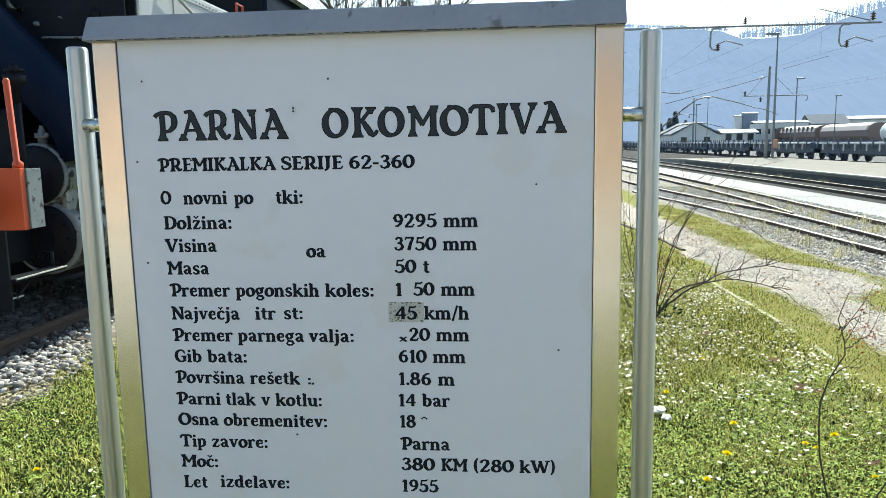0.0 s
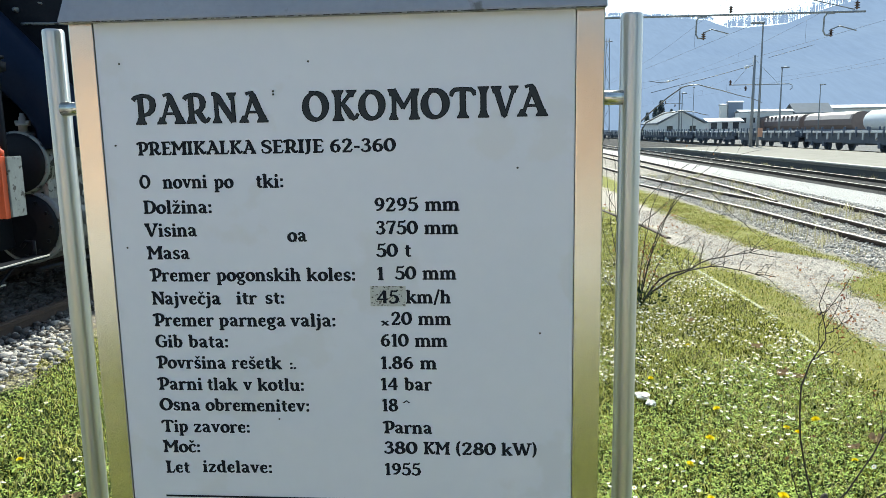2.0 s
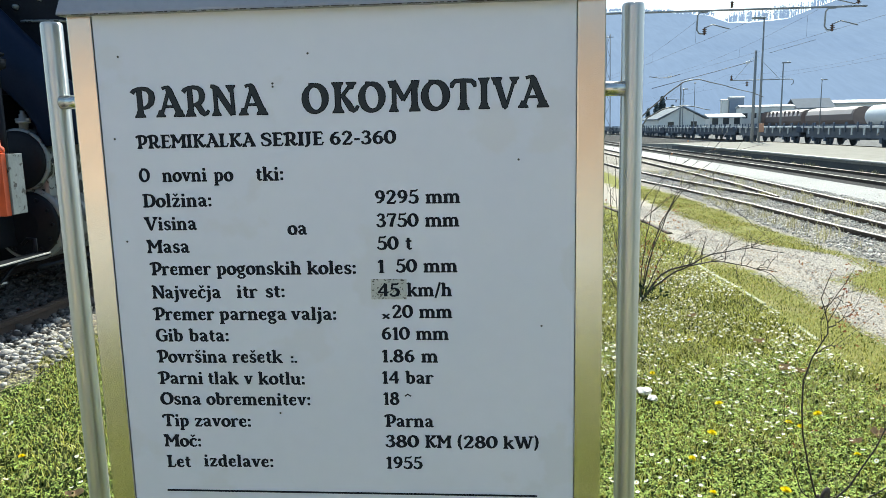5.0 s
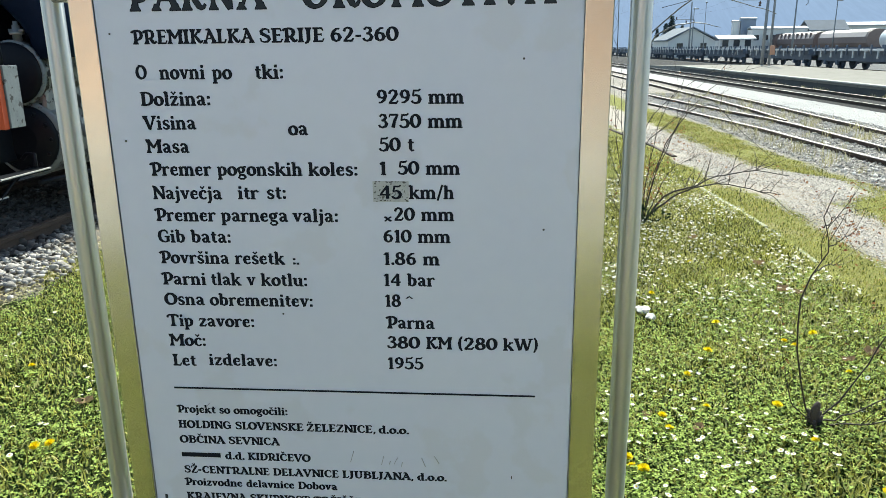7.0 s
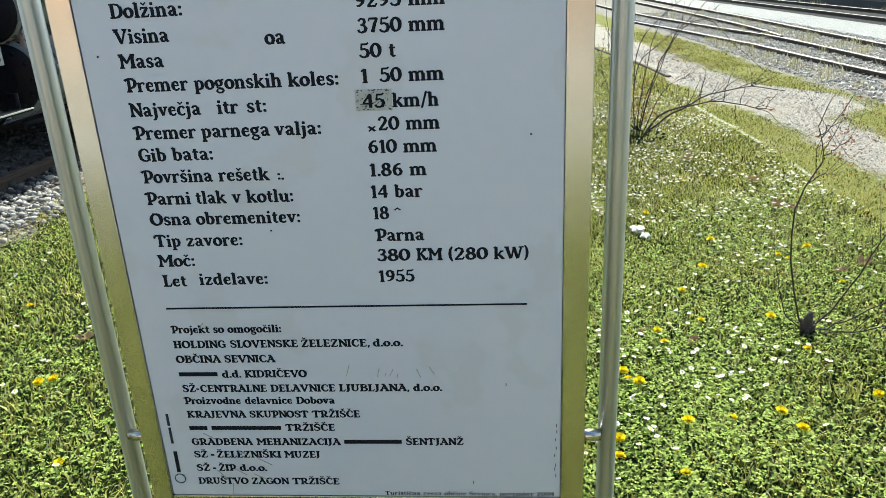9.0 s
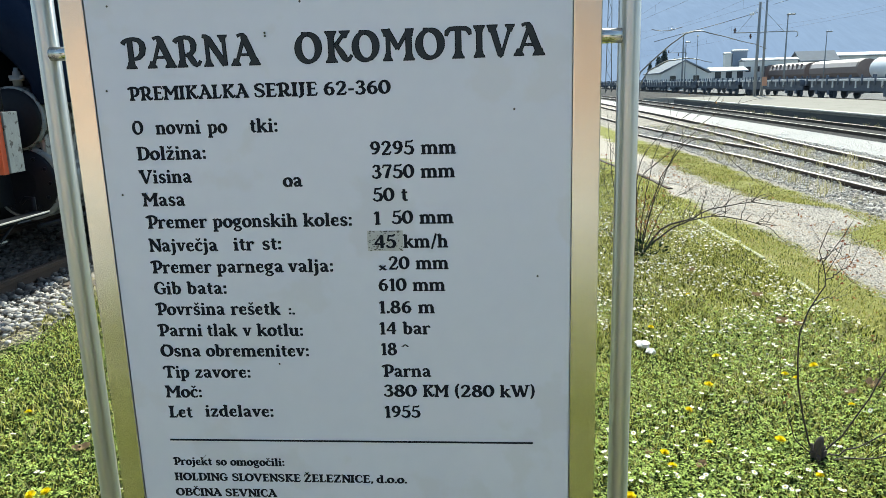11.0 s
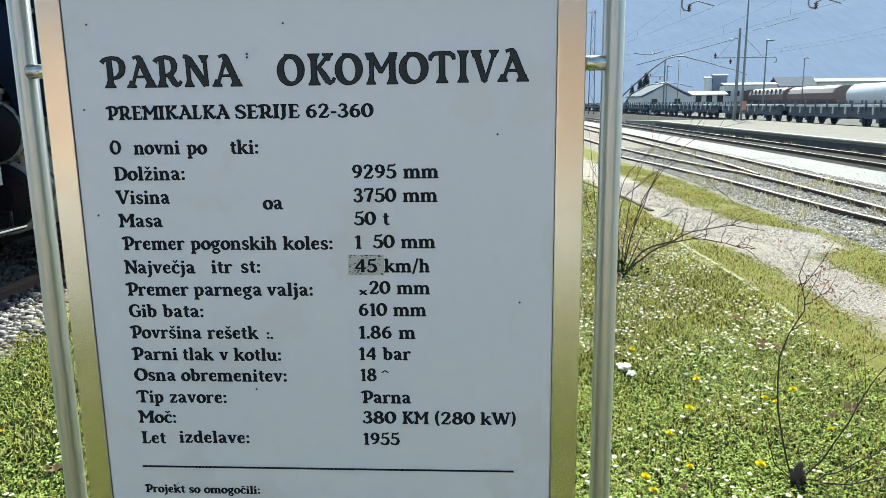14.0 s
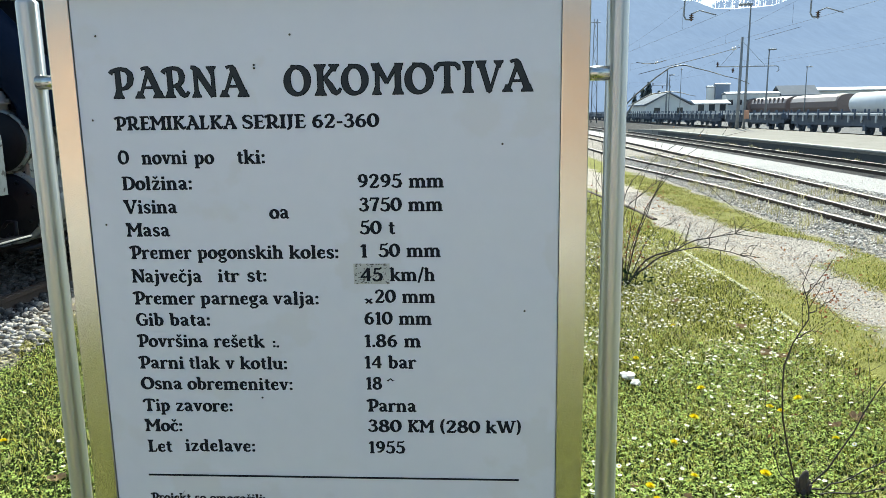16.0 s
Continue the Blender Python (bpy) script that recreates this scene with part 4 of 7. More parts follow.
letter(",", -0.0757, -0.0724, 0.8575, SMALL)
letter("d.o.o.", -0.0667, -0.0170, 0.8575, SMALL)
letter("OBČINA", -0.4050, -0.3284, 0.8295, SMALL)
letter("SEVNICA", -0.3215, -0.2350, 0.8295, SMALL)
bar(-0.405, -0.338, 0.803, 0.8105)
letter("d.d.", -0.3300, -0.2969, 0.8005, SMALL)
letter("KIDRIČEVO", -0.2911, -0.1840, 0.8005, SMALL)
letter("SŽ", -0.4040, -0.3805, 0.7725, SMALL)
bar(-0.3795, -0.3745, 0.7763, 0.7788)
letter("CENTRALNE", -0.3728, -0.2563, 0.7725, SMALL)
letter("DELAVNICE", -0.2494, -0.1379, 0.7725, SMALL)
letter("LJUBLJANA", -0.1311, -0.0165, 0.7725, SMALL)
letter(",", -0.0150, -0.0118, 0.7725, SMALL)
letter("d.o.o.", -0.0049, 0.0440, 0.7725, SMALL)
letter("Proizvodne", -0.4050, -0.3050, 0.7485, SMALL)
letter("delavnice", -0.2980, -0.2150, 0.7485, SMALL)
letter("Dobova", -0.2080, -0.1410, 0.7485, SMALL)
letter("KRAJEVNA", -0.4050, -0.3003, 0.721, SMALL)
letter("SKUPNOST", -0.2934, -0.1897, 0.721, SMALL)
letter("TRŽIŠČE", -0.1827, -0.1000, 0.721, SMALL)
bar(-0.405, -0.373, 0.6955, 0.703)
bar(-0.365, -0.241, 0.6955, 0.703)
letter("TRŽIŠČE", -0.233, -0.146, 0.694, SMALL)
letter("GRADBENA", -0.4060, -0.2959, 0.6645, SMALL)
letter("MEHANIZACIJA", -0.2878, -0.1390, 0.6645, SMALL)
bar(-0.132, -0.031, 0.667, 0.6745)
letter("ŠENTJANŽ", -0.024, 0.076, 0.665, SMALL)
letter("SŽ", -0.4060, -0.3812, 0.638, SMALL)
bar(-0.3750, -0.3689, 0.6415, 0.6442)
letter("ŽELEZNIŠKI", -0.3647, -0.2482, 0.638, SMALL)
letter("MUZEJ", -0.2409, -0.1780, 0.638, SMALL)
letter("SŽ", -0.4060, -0.3810, 0.6095, SMALL)
bar(-0.3758, -0.3706, 0.6130, 0.6157)
letter("ŽIP", -0.3654, -0.3342, 0.6095, SMALL)
letter("d.o.o.", -0.3269, -0.2770, 0.6095, SMALL)
letter("DRUŠTVO", -0.4070, -0.3151, 0.581, SMALL)
letter("ZAGON", -0.3088, -0.2409, 0.581, SMALL)
letter("TRŽIŠČE", -0.2336, -0.1490, 0.581, SMALL)
letter("Turistična zveza občine Sevnica, november 2004", -0.068, 0.232, 0.5585, 0.0085)
bar(-0.4435, -0.4390, 0.667, 0.700, INK_GREY)
bar(-0.4435, -0.4390, 0.704, 0.728, INK_GREY)
bar(-0.4432, -0.4368, 0.606, 0.650)
bm = B()
tube(bm, [(-0.440 + 0.0095 * math.cos(a * math.pi / 12) - SX, -0.0307, 0.592 + 0.0095 * math.sin(a * math.pi / 12)) for a in range(25)], 0.0008, 5, caps=False)
part("maker_mark", bm, INK, panel)
for x, z in ((-0.424, 1.609), (-0.195, 1.565), (-0.141, 1.606), (-0.440, 1.490), (0.160, 1.449), (0.193, 1.202), (-0.435, 1.335), (-0.212, 1.062), (-0.195, 1.5605)):
    bm = B()
    lathe(bm, (x - SX, SY - SO, z), (0, -1, 0), ((0, 0.0017), (0.0004, 0.0015), (0.0008, 0.0006)), 8)
    part("chip", bm, GUNK, panel)
for x, z in ((0.2335, 0.70), (0.2345, 0.688), (0.2325, 0.672), (0.234, 0.655), (0.231, 0.64), (0.233, 0.62), (0.2315, 0.612), (0.2335, 0.598), (0.09, 0.583), (0.15, 0.78)):
    part("chip", sbox(B(), x, x + 0.0014, SY - 0.0006, SY - 0.0001, z, z + 0.006), GUNK, panel)
for x, z, dx, dz in ((-0.113, 0.812, 0.003, 0.010), (-0.062, 0.807, 0.002, 0.008), (-0.05, 0.803, 0.001, 0.003), (-0.04, 0.807, 0.003, 0.006), (-0.03, 0.801, 0.001, 0.004), (0.006, 0.806, -0.003, 0.008), (0.028, 0.811, -0.004, 0.007),
                     (-0.325, 0.606, -0.010, 0.006), (-0.29, 0.596, -0.012, 0.006), (-0.345, 0.57, 0.002, 0.012), (-0.30, 0.70, -0.004, 0.004), (-0.352, 0.898, 0.004, 0.005), (-0.372, 0.682, -0.010, 0.006), (-0.318, 0.648, -0.008, 0.005), (-0.278, 0.628, -0.012, 0.007), (-0.360, 0.600, -0.008, 0.010)):
    bm = B()
    tube(bm, [(x - dx - SX, SY - 0.0004 - SO, z - dz), (x + dx - SX, SY - 0.0004 - SO, z + dz)], 0.0007, 4)
    part("pencil_mark", bm, PENCIL, panel)


# ---- tracks ----
def rail(name, xs, ys, z_top, parent, top):
    """A rail of flat-bottomed section along points; z_top the height of its head."""
    web = ((-0.06, -0.14), (0.06, -0.14), (0.06, -0.13), (0.012, -0.115), (0.012, -0.045), (0.034, -0.035), (0.034, -0.008), (-0.034, -0.008), (-0.034, -0.035), (-0.012, -0.045), (-0.012, -0.115), (-0.06, -0.13))
    head = ((-0.024, -0.0079), (0.024, -0.0079), (0.022, -0.001), (0.018, 0.0), (-0.018, 0.0), (-0.022, -0.001))
    for n, sec, mat in (("rail_web", web, RAIL_RUST), ("rail_head", head, top)):
        bm = B()
        rings = [[bm.verts.new((x + u, y, z_top + w)) for u, w in sec] for x, y in zip(xs, ys)]
        for a, b in zip(rings, rings[1:]):
            for k in range(len(sec)):
                bm.faces.new((a[k], a[(k + 1) % len(sec)], b[(k + 1) % len(sec)], b[k]))
        bm.faces.new(rings[0])
        bm.faces.new(rings[-1][::-1])
        bmesh.ops.recalc_face_normals(bm, faces=bm.faces[:])
        part(n, bm, mat, parent)


def sleeper_mesh():
    return mesh_of(box(B(), -1.25, 1.25, -0.12, 0.12, -0.12, 0, 0.012), "sleeper", SLEEPER)


SLEEPER_MESH = sleeper_mesh()


def track(label, lines, z_top, xs, y0, y1, step=0.62, top=None):
    """A track: its rails (lists of x and y), and sleepers centred on x from y0 to y1."""
    t = thing("railway_track", (0, 0, 0), label, "railway track", "tracks", "structure")
    for lx, ly in lines:
        rail("rail", lx, ly, z_top, t, top or RAIL_HEAD)
    rng = random.Random(int(xs * 10))
    for i in range(int((y1 - y0) / step)):
        shared("sleeper", SLEEPER_MESH, t, pose(xs + rng.uniform(-.04, .04), y0 + i * step, z_top - 0.135, 0, 0, rng.uniform(-1.5, 1.5)))
    return t


def bend(points, lo, hi, step=1.0):
    ys = np.arange(lo, hi, step)
    py, px = [p[1] for p in points], [p[0] for p in points]
    xs = [float(np.interp(y, py, px)) for y in ys]
    return xs, [float(y) for y in ys]


NEAR = [(6.0, 4.0), (5.45, 7.0), (5.1, 10.2), (4.97, 12.0), (4.87, 13.9), (4.8, 14.8)]
MID = [(5.7, 4.0), (5.74, 8.0), (5.76, 11.5), (5.74, 14.5), (5.66, 16.0), (5.38, 18.0), (5.08, 20.6), (4.8, 23.5), (4.5, 28.0), (4.2, 40.0), (4.0, 120.0)]
FROG = [(5.86, 15.6), (5.98, 17.0), (6.08, 19.0), (6.14, 23.0), (6.16, 31.0), (6.1, 60.0), (6.0, 120.0)]
FAR = [(6.5, 3.0), (6.6, 8.0), (6.73, 12.5), (6.84, 17), (6.97, 21.0), (7.1, 34), (7.15, 120)]
turnout = track("rusty railway turnout overgrown with weeds in pale ballast", [bend(NEAR, 4.0, 14.8, 0.4), bend(MID, 4.0, 120.0), bend(FROG, 15.6, 120.0), bend(FAR, 3.0, 120.0)], 0.0, 6.2, -2.0, 70)
rail("rail", *bend([(4.84, 14.4), (4.8, 14.8), (4.45, 18.0), (4.1, 20.5), (3.8, 23.0)], 14.42, 23.1, 0.6), -0.006, turnout, RAIL_HEAD)
track("dark oil-stained track along the platform edge", [([11.0] * 3, [-30, 40, 160.0]), ([12.45] * 3, [-30, 40, 160.0])], -0.24, 11.72, -6.0, 70)
track("display track under the steam locomotive", [([-3.57] * 2, [0.9, 22.0]), ([-5.07] * 2, [0.9, 22.0])], 0.15, -4.32, 1.2, 21, top=RAIL_RUST)
track("siding under the row of flat wagons", [([21.7] * 2, [-10, 190.0]), ([23.2] * 2, [-10, 190.0])], -0.1, 22.45, 5.0, 120, 0.9)
track("siding under the hopper wagons", [([47.3] * 2, [20, 260.0]), ([48.8] * 2, [20, 260.0])], -0.1, 48.05, 60.0, 200, 1.4)

platform = thing("platform", (0, 0, 0), "low pale concrete platform with a grimy dark edge wall", "platform", "", "structure")
part("slab", box(B(), 13.35, 20.4, -30, 58, -0.1, 0.05, 0.02), PAVING, platform, "sun-bleached cream concrete with dark stains")
part("edge_wall", box(B(), 13.37, 13.6, -30, 58, -0.8, -0.105), DARK_WALL, platform)
ramp = B()
for side in (13.36, 20.4):
    for y, z in ((58.005, -0.6), (58.005, 0.046), (70.0, -0.19), (70.0, -0.6)):
        ramp.verts.new((side, y, z))
ramp.verts.ensure_lookup_table()
for f in ((0, 1, 2, 3), (7, 6, 5, 4), (1, 5, 6, 2), (0, 4, 5, 1), (2, 6, 7, 3)):
    ramp.faces.new([ramp.verts[k] for k in f])
part("ramp", ramp, PAVING, platform)
coping_mesh = mesh_of(box(B(), 13.27, 13.62, -8, -7.012, 0.0, 0.056, 0.006), "coping", CONCRETE)
for i in range(65):
    shared("coping", coping_mesh, platform, pose(0, i * 1.0, 0))


# ---- kerb edging between lawn and path ----
kerb = thing("kerb_edging", (2.33, 0, 0), "sunken pale concrete edging along the lawn", "kerb", "", "structure")
kerb_mesh = mesh_of(box(B(), -0.022, 0.022, -0.49, 0.49, -0.15, 0.012, 0.008), "kerb_stone", KERB)
rng = random.Random(3)
for i in range(8):
    y = 4.6 + i
    shared("kerb_stone", kerb_mesh, kerb, pose(rng.uniform(-.006, .006) - 0.048 * max(y - 5.9, 0), y, (-0.04, -0.012, 0.006, 0.004, -0.02, -0.035, -0.05, -0.05)[i], rng.uniform(-.5, .5), 0, rng.uniform(-.4, .4) + 2.75 * (y > 5.8)))


old_rail = thing("edging_rail", (0, 0, 0), "old rusty rail laid as an edging between lawn and path", "rail", "", "structure")
rail("rail", [2.0, 2.1, 2.22, 2.4, 2.48], [15.0, 13.7, 12.9, 11.6, 10.25], 0.022, old_rail, RAIL_RUST)


# ---- the steam locomotive ----
def rivets(bm, points, r=0.012, axis=(1, 0, 0)):
    for p in points:
        lathe(bm, p, axis, ((0, r), (r * 0.5, r * 0.8), (r * 0.8, r * 0.3)), 6)
    return bm


def locomotive():
    lo = thing("steam_locomotive", (-4.35, 4.55, 0.15), "black steam tank locomotive with orange-red buffer beam and grey side tanks", "locomotive")
    beam = part("buffer_beam", box(B(), -1.265, 1.265, 0.0, 0.05, 0.84, 1.25, 0.004), ORANGE, lo, "orange-red painted buffer beam")
    for s in (-1, 1):
        part("beam_end", box(B(), s * 1.265 - 0.012, s * 1.265 + 0.012, 0.052, 0.2, 0.845, 1.245, 0.004), FLAKED, beam, "flaking grey steel end")
        part("grab_pole", tube(B(), [(s * 1.215, 0.06, 1.25), (s * 1.215, 0.06, 1.28), (s * 1.21, 0.06, 1.30), (s * 1.19, 0.06, 1.82), (s * 1.19, 0.06, 1.835)], [0.035, 0.035, 0.02, 0.022, 0.012], 10), ORANGE, beam, "orange-red upright handle")
        bm = B()
        lathe(bm, (s * 0.86, 0.0, 1.03), (0, -1, 0), ((0, 0.12), (0.03, 0.12), (0.035, 0.09), (0.32, 0.085), (0.34, 0.05), (0.42, 0.05), (0.43, 0.21), (0.46, 0.2), (0.47, 0.1)), 24)
        part("buffer", bm, BLACK, beam)
        step = part("front_steps", box(B(), s * 1.02 - 0.075, s * 1.02 + 0.075, 0.03, 0.05, 0.28, 0.86, 0.004), BLACK, lo)
        for z, dy, w in ((0.50, 0.62, 0.13), (0.36, 0.2, 0.06)):
            part("tread", box(B(), s * 1.0, s * (1.0 + w), 0.05, dy, z - 0.02, z, 0.003), BLACK, step)
            part("tread_edge", box(B(), s * (1.0 + w) - 0.004, s * (1.0 + w) + 0.007, 0.05, dy, z - 0.007, z + 0.004, 0.002), WHITE_EDGE, step, "white-painted edge")
        part("tread_brace", tube(B(), [(s * 1.05, 0.05, 0.30), (s * 1.08, 0.3, 0.48)], 0.010, 6), BLACK, step)
    bm = B()
    tube(bm, [(0, -0.02, 1.0), (0, -0.14, 0.98), (0, -0.2, 0.88), (0, -0.16, 0.8)], [0.04, 0.045, 0.04, 0.02], 8)
    part("draw_hook", bm, BLACK, beam)
    part("footplate", box(B(), -1.3, 1.3, 1.95, 8.9, 1.19, 1.25, 0.004), BLACK, lo)
    part("front_deck", box(B(), -0.62, 0.62, 0.2, 1.9, 1.19, 1.25, 0.004), BLACK, lo)
    for s in (-1, 1):
        part("main_frame", box(B(), s * 0.6 - 0.02, s * 0.6 + 0.02, 0.05, 8.9, 0.5, 1.19), BLACK, lo)
    # smokebox, boiler and what stands on them
    bm = B()
    lathe(bm, (0, 0.75, 2.05), (0, 1, 0), ((0, 0.25), (0.02, 0.32), (0.06, 0.36), (0.08, 0.39), (0.1, 0.41), (0.69, 0.41)), 40)
    smokebox = part("smokebox", bm, SOOT, lo)
    bm = B()
    lathe(bm, (0, 0.76, 2.05), (0, -1, 0), ((0, 0.34), (0.05, 0.33), (0.11, 0.27), (0.14, 0.1), (0.2, 0.06), (0.22, 0.02)), 32)
    part("smokebox_door", bm, SOOT, smokebox)
    bm = B()
    lathe(bm, (0, 1.1, 2.4), (0, 0, 1), ((0, 0.3), (0.16, 0.2), (0.8, 0.17), (0.94, 0.2), (0.98, 0.21), (0.99, 0.16)), 28)
    part("chimney", bm, BLACK, smokebox)
    bm = B()
    lathe(bm, (0, 1.48, 2.2), (0, 1, 0), ((0, 0.54), (4.5, 0.54)), 36)
    boiler = part("boiler", bm, BLACK, lo)
    for y in (3.0, 4.2):
        bm = B()
        lathe(bm, (0, y, 2.8), (0, 0, 1), ((0, 0.34), (0.1, 0.3), (0.4, 0.28), (0.5, 0.22), (0.55, 0.1)), 28)
        part("dome", bm, BLACK, boiler)
    # full-width plate, added also to shade the pipes and smokebox
    plate = part("front_plate", box(B(), -1.3, 1.3, 1.45, 1.47, 1.3, 3.1, 0.004), SOOT, lo, "flat black plate behind the steam pipes, keeping the sun off them")
    part("plate_pipe", tube(B(), [(0.58, 1.42, 2.292), (0.62, 1.41, 2.292), (0.92, 1.41, 2.285), (0.95, 1.44, 2.285)], 0.011, 8), FLAKED, plate)
    for x, z, r in ((0.535, 2.41, 0.022), (0.75, 2.455, 0.008), (1.05, 2.47, 0.045), (0.86, 2.12, 0.02)):
        bm = B()
        lathe(bm, (x, 1.449, z), (0, -1, 0), ((0, r), (0.02, r), (0.025, r * 0.8), (0.04, r * 0.75), (0.05, r * 0.3)), 16)
        part("plate_boss", bm, FLAKED if r < 0.04 else BLACK, plate)
    # invented pipes, coloured pale to give curved glints
    for x, z in ((0.36, 2.60), (0.24, 2.52)):
        part("bent_pipe", tube(B(), [(x - 0.14, 1.32, z + 0.12), (x - 0.04, 1.3, z + 0.1), (x + 0.02, 1.3, z + 0.02), (x + 0.03, 1.32, z - 0.06), (x + 0.08, 1.4, z - 0.08)], 0.024, 10), SILVER, plate, "pale bent pipe standing in for bright glints")
    part("saddle", box(B(), -0.55, 0.55, 1.0, 1.9, 1.2, 1.7, 0.05), BLACK, lo)
    for s in (-1, 1):
        # steam pipe, cylinder and valve chest
        bm = B()
        tube(bm, [(s * 0.1, 1.06, 2.62), (s * 0.24, 1.06, 2.46), (s * 0.46, 1.08, 2.21), (s * 0.72, 1.12, 1.91), (s * 0.92, 1.16, 1.66), (s * 0.98, 1.2, 1.48), (s * 0.98, 1.22, 1.3)], [0.2, 0.205, 0.21, 0.215, 0.21, 0.2, 0.2], 24)
        part("steam_pipe", bm, BLUEBLACK, lo, "thick blue-black sloping steam pipe")
        bm = B()
        lathe(bm, (s * 0.70, 0.98, 0.66), (0, 1, 0), ((0, 0.12), (0.02, 0.16), (0.03, 0.25), (0.055, 0.27), (0.06, 0.262), (0.09, 0.262)), 36)
        cyl = part("cylinder", bm, BLACK, lo)
        bm = B()
        lathe(bm, (s * 0.70, 1.07, 0.66), (0, 1, 0), ((0, 0.30), (0.02, 0.30), (0.75, 0.295), (0.78, 0.26)), 36)
        part("cylinder_jacket", bm, SILVER, cyl, "jacket with patchy silver paint")
        # pale ring in place of the sun's highlight round the cylinder cover
        bm = B()
        lathe(bm, (s * 0.70, 1.04, 0.66), (0, 1, 0), ((0, 0.265), (0.004, 0.288), (0.018, 0.304), (0.034, 0.304), (0.036, 0.28)), 44)
        part("cover_ring", bm, FLAKED, cyl, "pale rim standing in for a sunlit edge")
        for k in range(12):
            a = 2 * math.pi * k / 12
            bm = B()
            lathe(bm, (s * 0.70 + 0.225 * math.cos(a), 1.02, 0.66 + 0.225 * math.sin(a)), (0, -1, 0), ((0, 0.016), (0.025, 0.016), (0.03, 0.01)), 6)
            part("bolt", bm, BLACK, cyl)
        bm = B()
        lathe(bm, (s * 0.69, 0.96, 1.17), (0, 1, 0), ((0, 0.09), (0.02, 0.21), (0.04, 0.235), (0.07, 0.235)), 32)
        chest = part("valve_chest", bm, BLACK, lo)
        bm = B()
        lathe(bm, (s * 0.69, 1.035, 1.17), (0, 1, 0), ((0, 0.25), (0.015, 0.25), (0.8, 0.248), (0.82, 0.2)), 32)
        part("chest_jacket", bm, SILVER, chest, "jacket with patchy silver paint")
        # the same painted highlight round the chest cover
        bm = B()
        lathe(bm, (s * 0.69, 1.012, 1.17), (0, 1, 0), ((0, 0.238), (0.004, 0.248), (0.02, 0.254), (0.03, 0.254), (0.032, 0.24)), 40)
        part("cover_ring", bm, FLAKED, chest, "pale rim standing in for a sunlit edge")
        part("chest_side", box(B(), s * 0.80 - 0.1, s * 0.80 + 0.1, 1.06, 1.83, 0.7, 1.2, 0.03), SILVER, chest)
        bm = B()
        lathe(bm, (s * 0.74, 1.06, 1.41), (0, 0, 1), ((0, 0.035), (0.05, 0.035), (0.052, 0.055), (0.07, 0.055), (0.072, 0.03), (0.12, 0.028), (0.125, 0.018), (0.15, 0.018)), 12)
        tube(bm, [(s * 0.68, 1.06, 1.49), (s * 0.80, 1.06, 1.49)], 0.014, 8)
        part("oil_cock", bm, GALV, chest)
        bm = B()
        lathe(bm, (s * 0.86, 0.62, 1.71), (0, 0, 1), ((0, 0.03), (0.12, 0.03), (0.14, 0.075), (0.2, 0.08), (0.205, 0.05), (0.22, 0.048), (0.225, 0.07), (0.245, 0.07), (0.25, 0.03), (0.275, 0.03)), 20)
        tube(bm, [(s * 0.86, 0.62, 1.0), (s * 0.86, 0.62, 1.73)], 0.03, 8)
        part("lubricator", bm, BLACK, lo)
        part("drain_pipe", tube(B(), [(s * 0.98, 0.7, 0.37), (s * 0.99, 1.2, 0.36), (s * 1.0, 2.4, 0.36)], 0.018, 8), BLACK, cyl)
        bm = B()
        tube(bm, [(s * 0.92, 0.62, 0.56), (s * 0.96, 0.62, 0.6), (s * 1.02, 0.62, 0.6), (s * 1.02, 0.62, 0.5), (s * 0.95, 0.62, 0.47)], 0.016, 6)
        part("drain_cock", bm, BLACK, cyl)
        # side tank and its fittings
        tank = part("side_tank", box(B(), s * 1.33 - 0.0, s * 0.66, 1.62, 5.05, 1.3, 2.87, 0.025) if s > 0 else box(B(), -1.33, -0.66, 1.62, 5.05, 1.3, 2.87, 0.025), TANK_GREY, lo, "streaked grey water tank")
        # near-black plate over the front face of the grey tank
        part("tank_front", box(B(), min(s * 0.67, s * 1.32), max(s * 0.67, s * 1.32), 1.595, 1.617, 1.32, 2.86, 0.004), SOOT, tank, "near-black front plate")
        part("tank_band", box(B(), s * 1.334 - 0.006, s * 1.334 + 0.006, 1.64, 5.03, 2.78, 2.84, 0.002), TANK_GREY, tank)
        for i in range(39):
            part("rivet", rivets(B(), [(s * 1.34, 1.7 + i * 0.085, 2.81)], 0.012, (s, 0, 0)), TANK_GREY, tank)
        part("tank_seam", box(B(), s * 1.332 - 0.004, s * 1.332 + 0.004, 2.30, 2.36, 1.32, 2.77, 0.001), TANK_GREY, tank)
        part("tank_rail", tube(B(), [(s * 1.36, 2.1, 2.83), (s * 1.385, 2.12, 2.80), (s * 1.385, 2.8, 2.60), (s * 1.385, 2.95, 2.50), (s * 1.36, 2.96, 2.3)], 0.016, 8), WHITE_EDGE, tank, "pale curved handrail")
        part("tank_handle", tube(B(), [(s * 1.33, 3.95, 2.87), (s * 1.33, 3.95, 3.0), (s * 1.33, 4.15, 3.0), (s * 1.33, 4.15, 2.87)], 0.014, 6), ORANGE, tank, "small red handle")
        # wheels
        for y in (2.6, 4.25, 5.9):
            bm = B()
            lathe(bm, (s * 0.70, y, 0.61), (s, 0, 0), ((0, 0.66), (0.02, 0.64), (0.03, 0.615), (0.13, 0.61), (0.131, 0.54), (0.1, 0.53), (0.09, 0.16), (0.15, 0.14), (0.16, 0.05)), 40)
            part("wheel", bm, BLACK, lo)
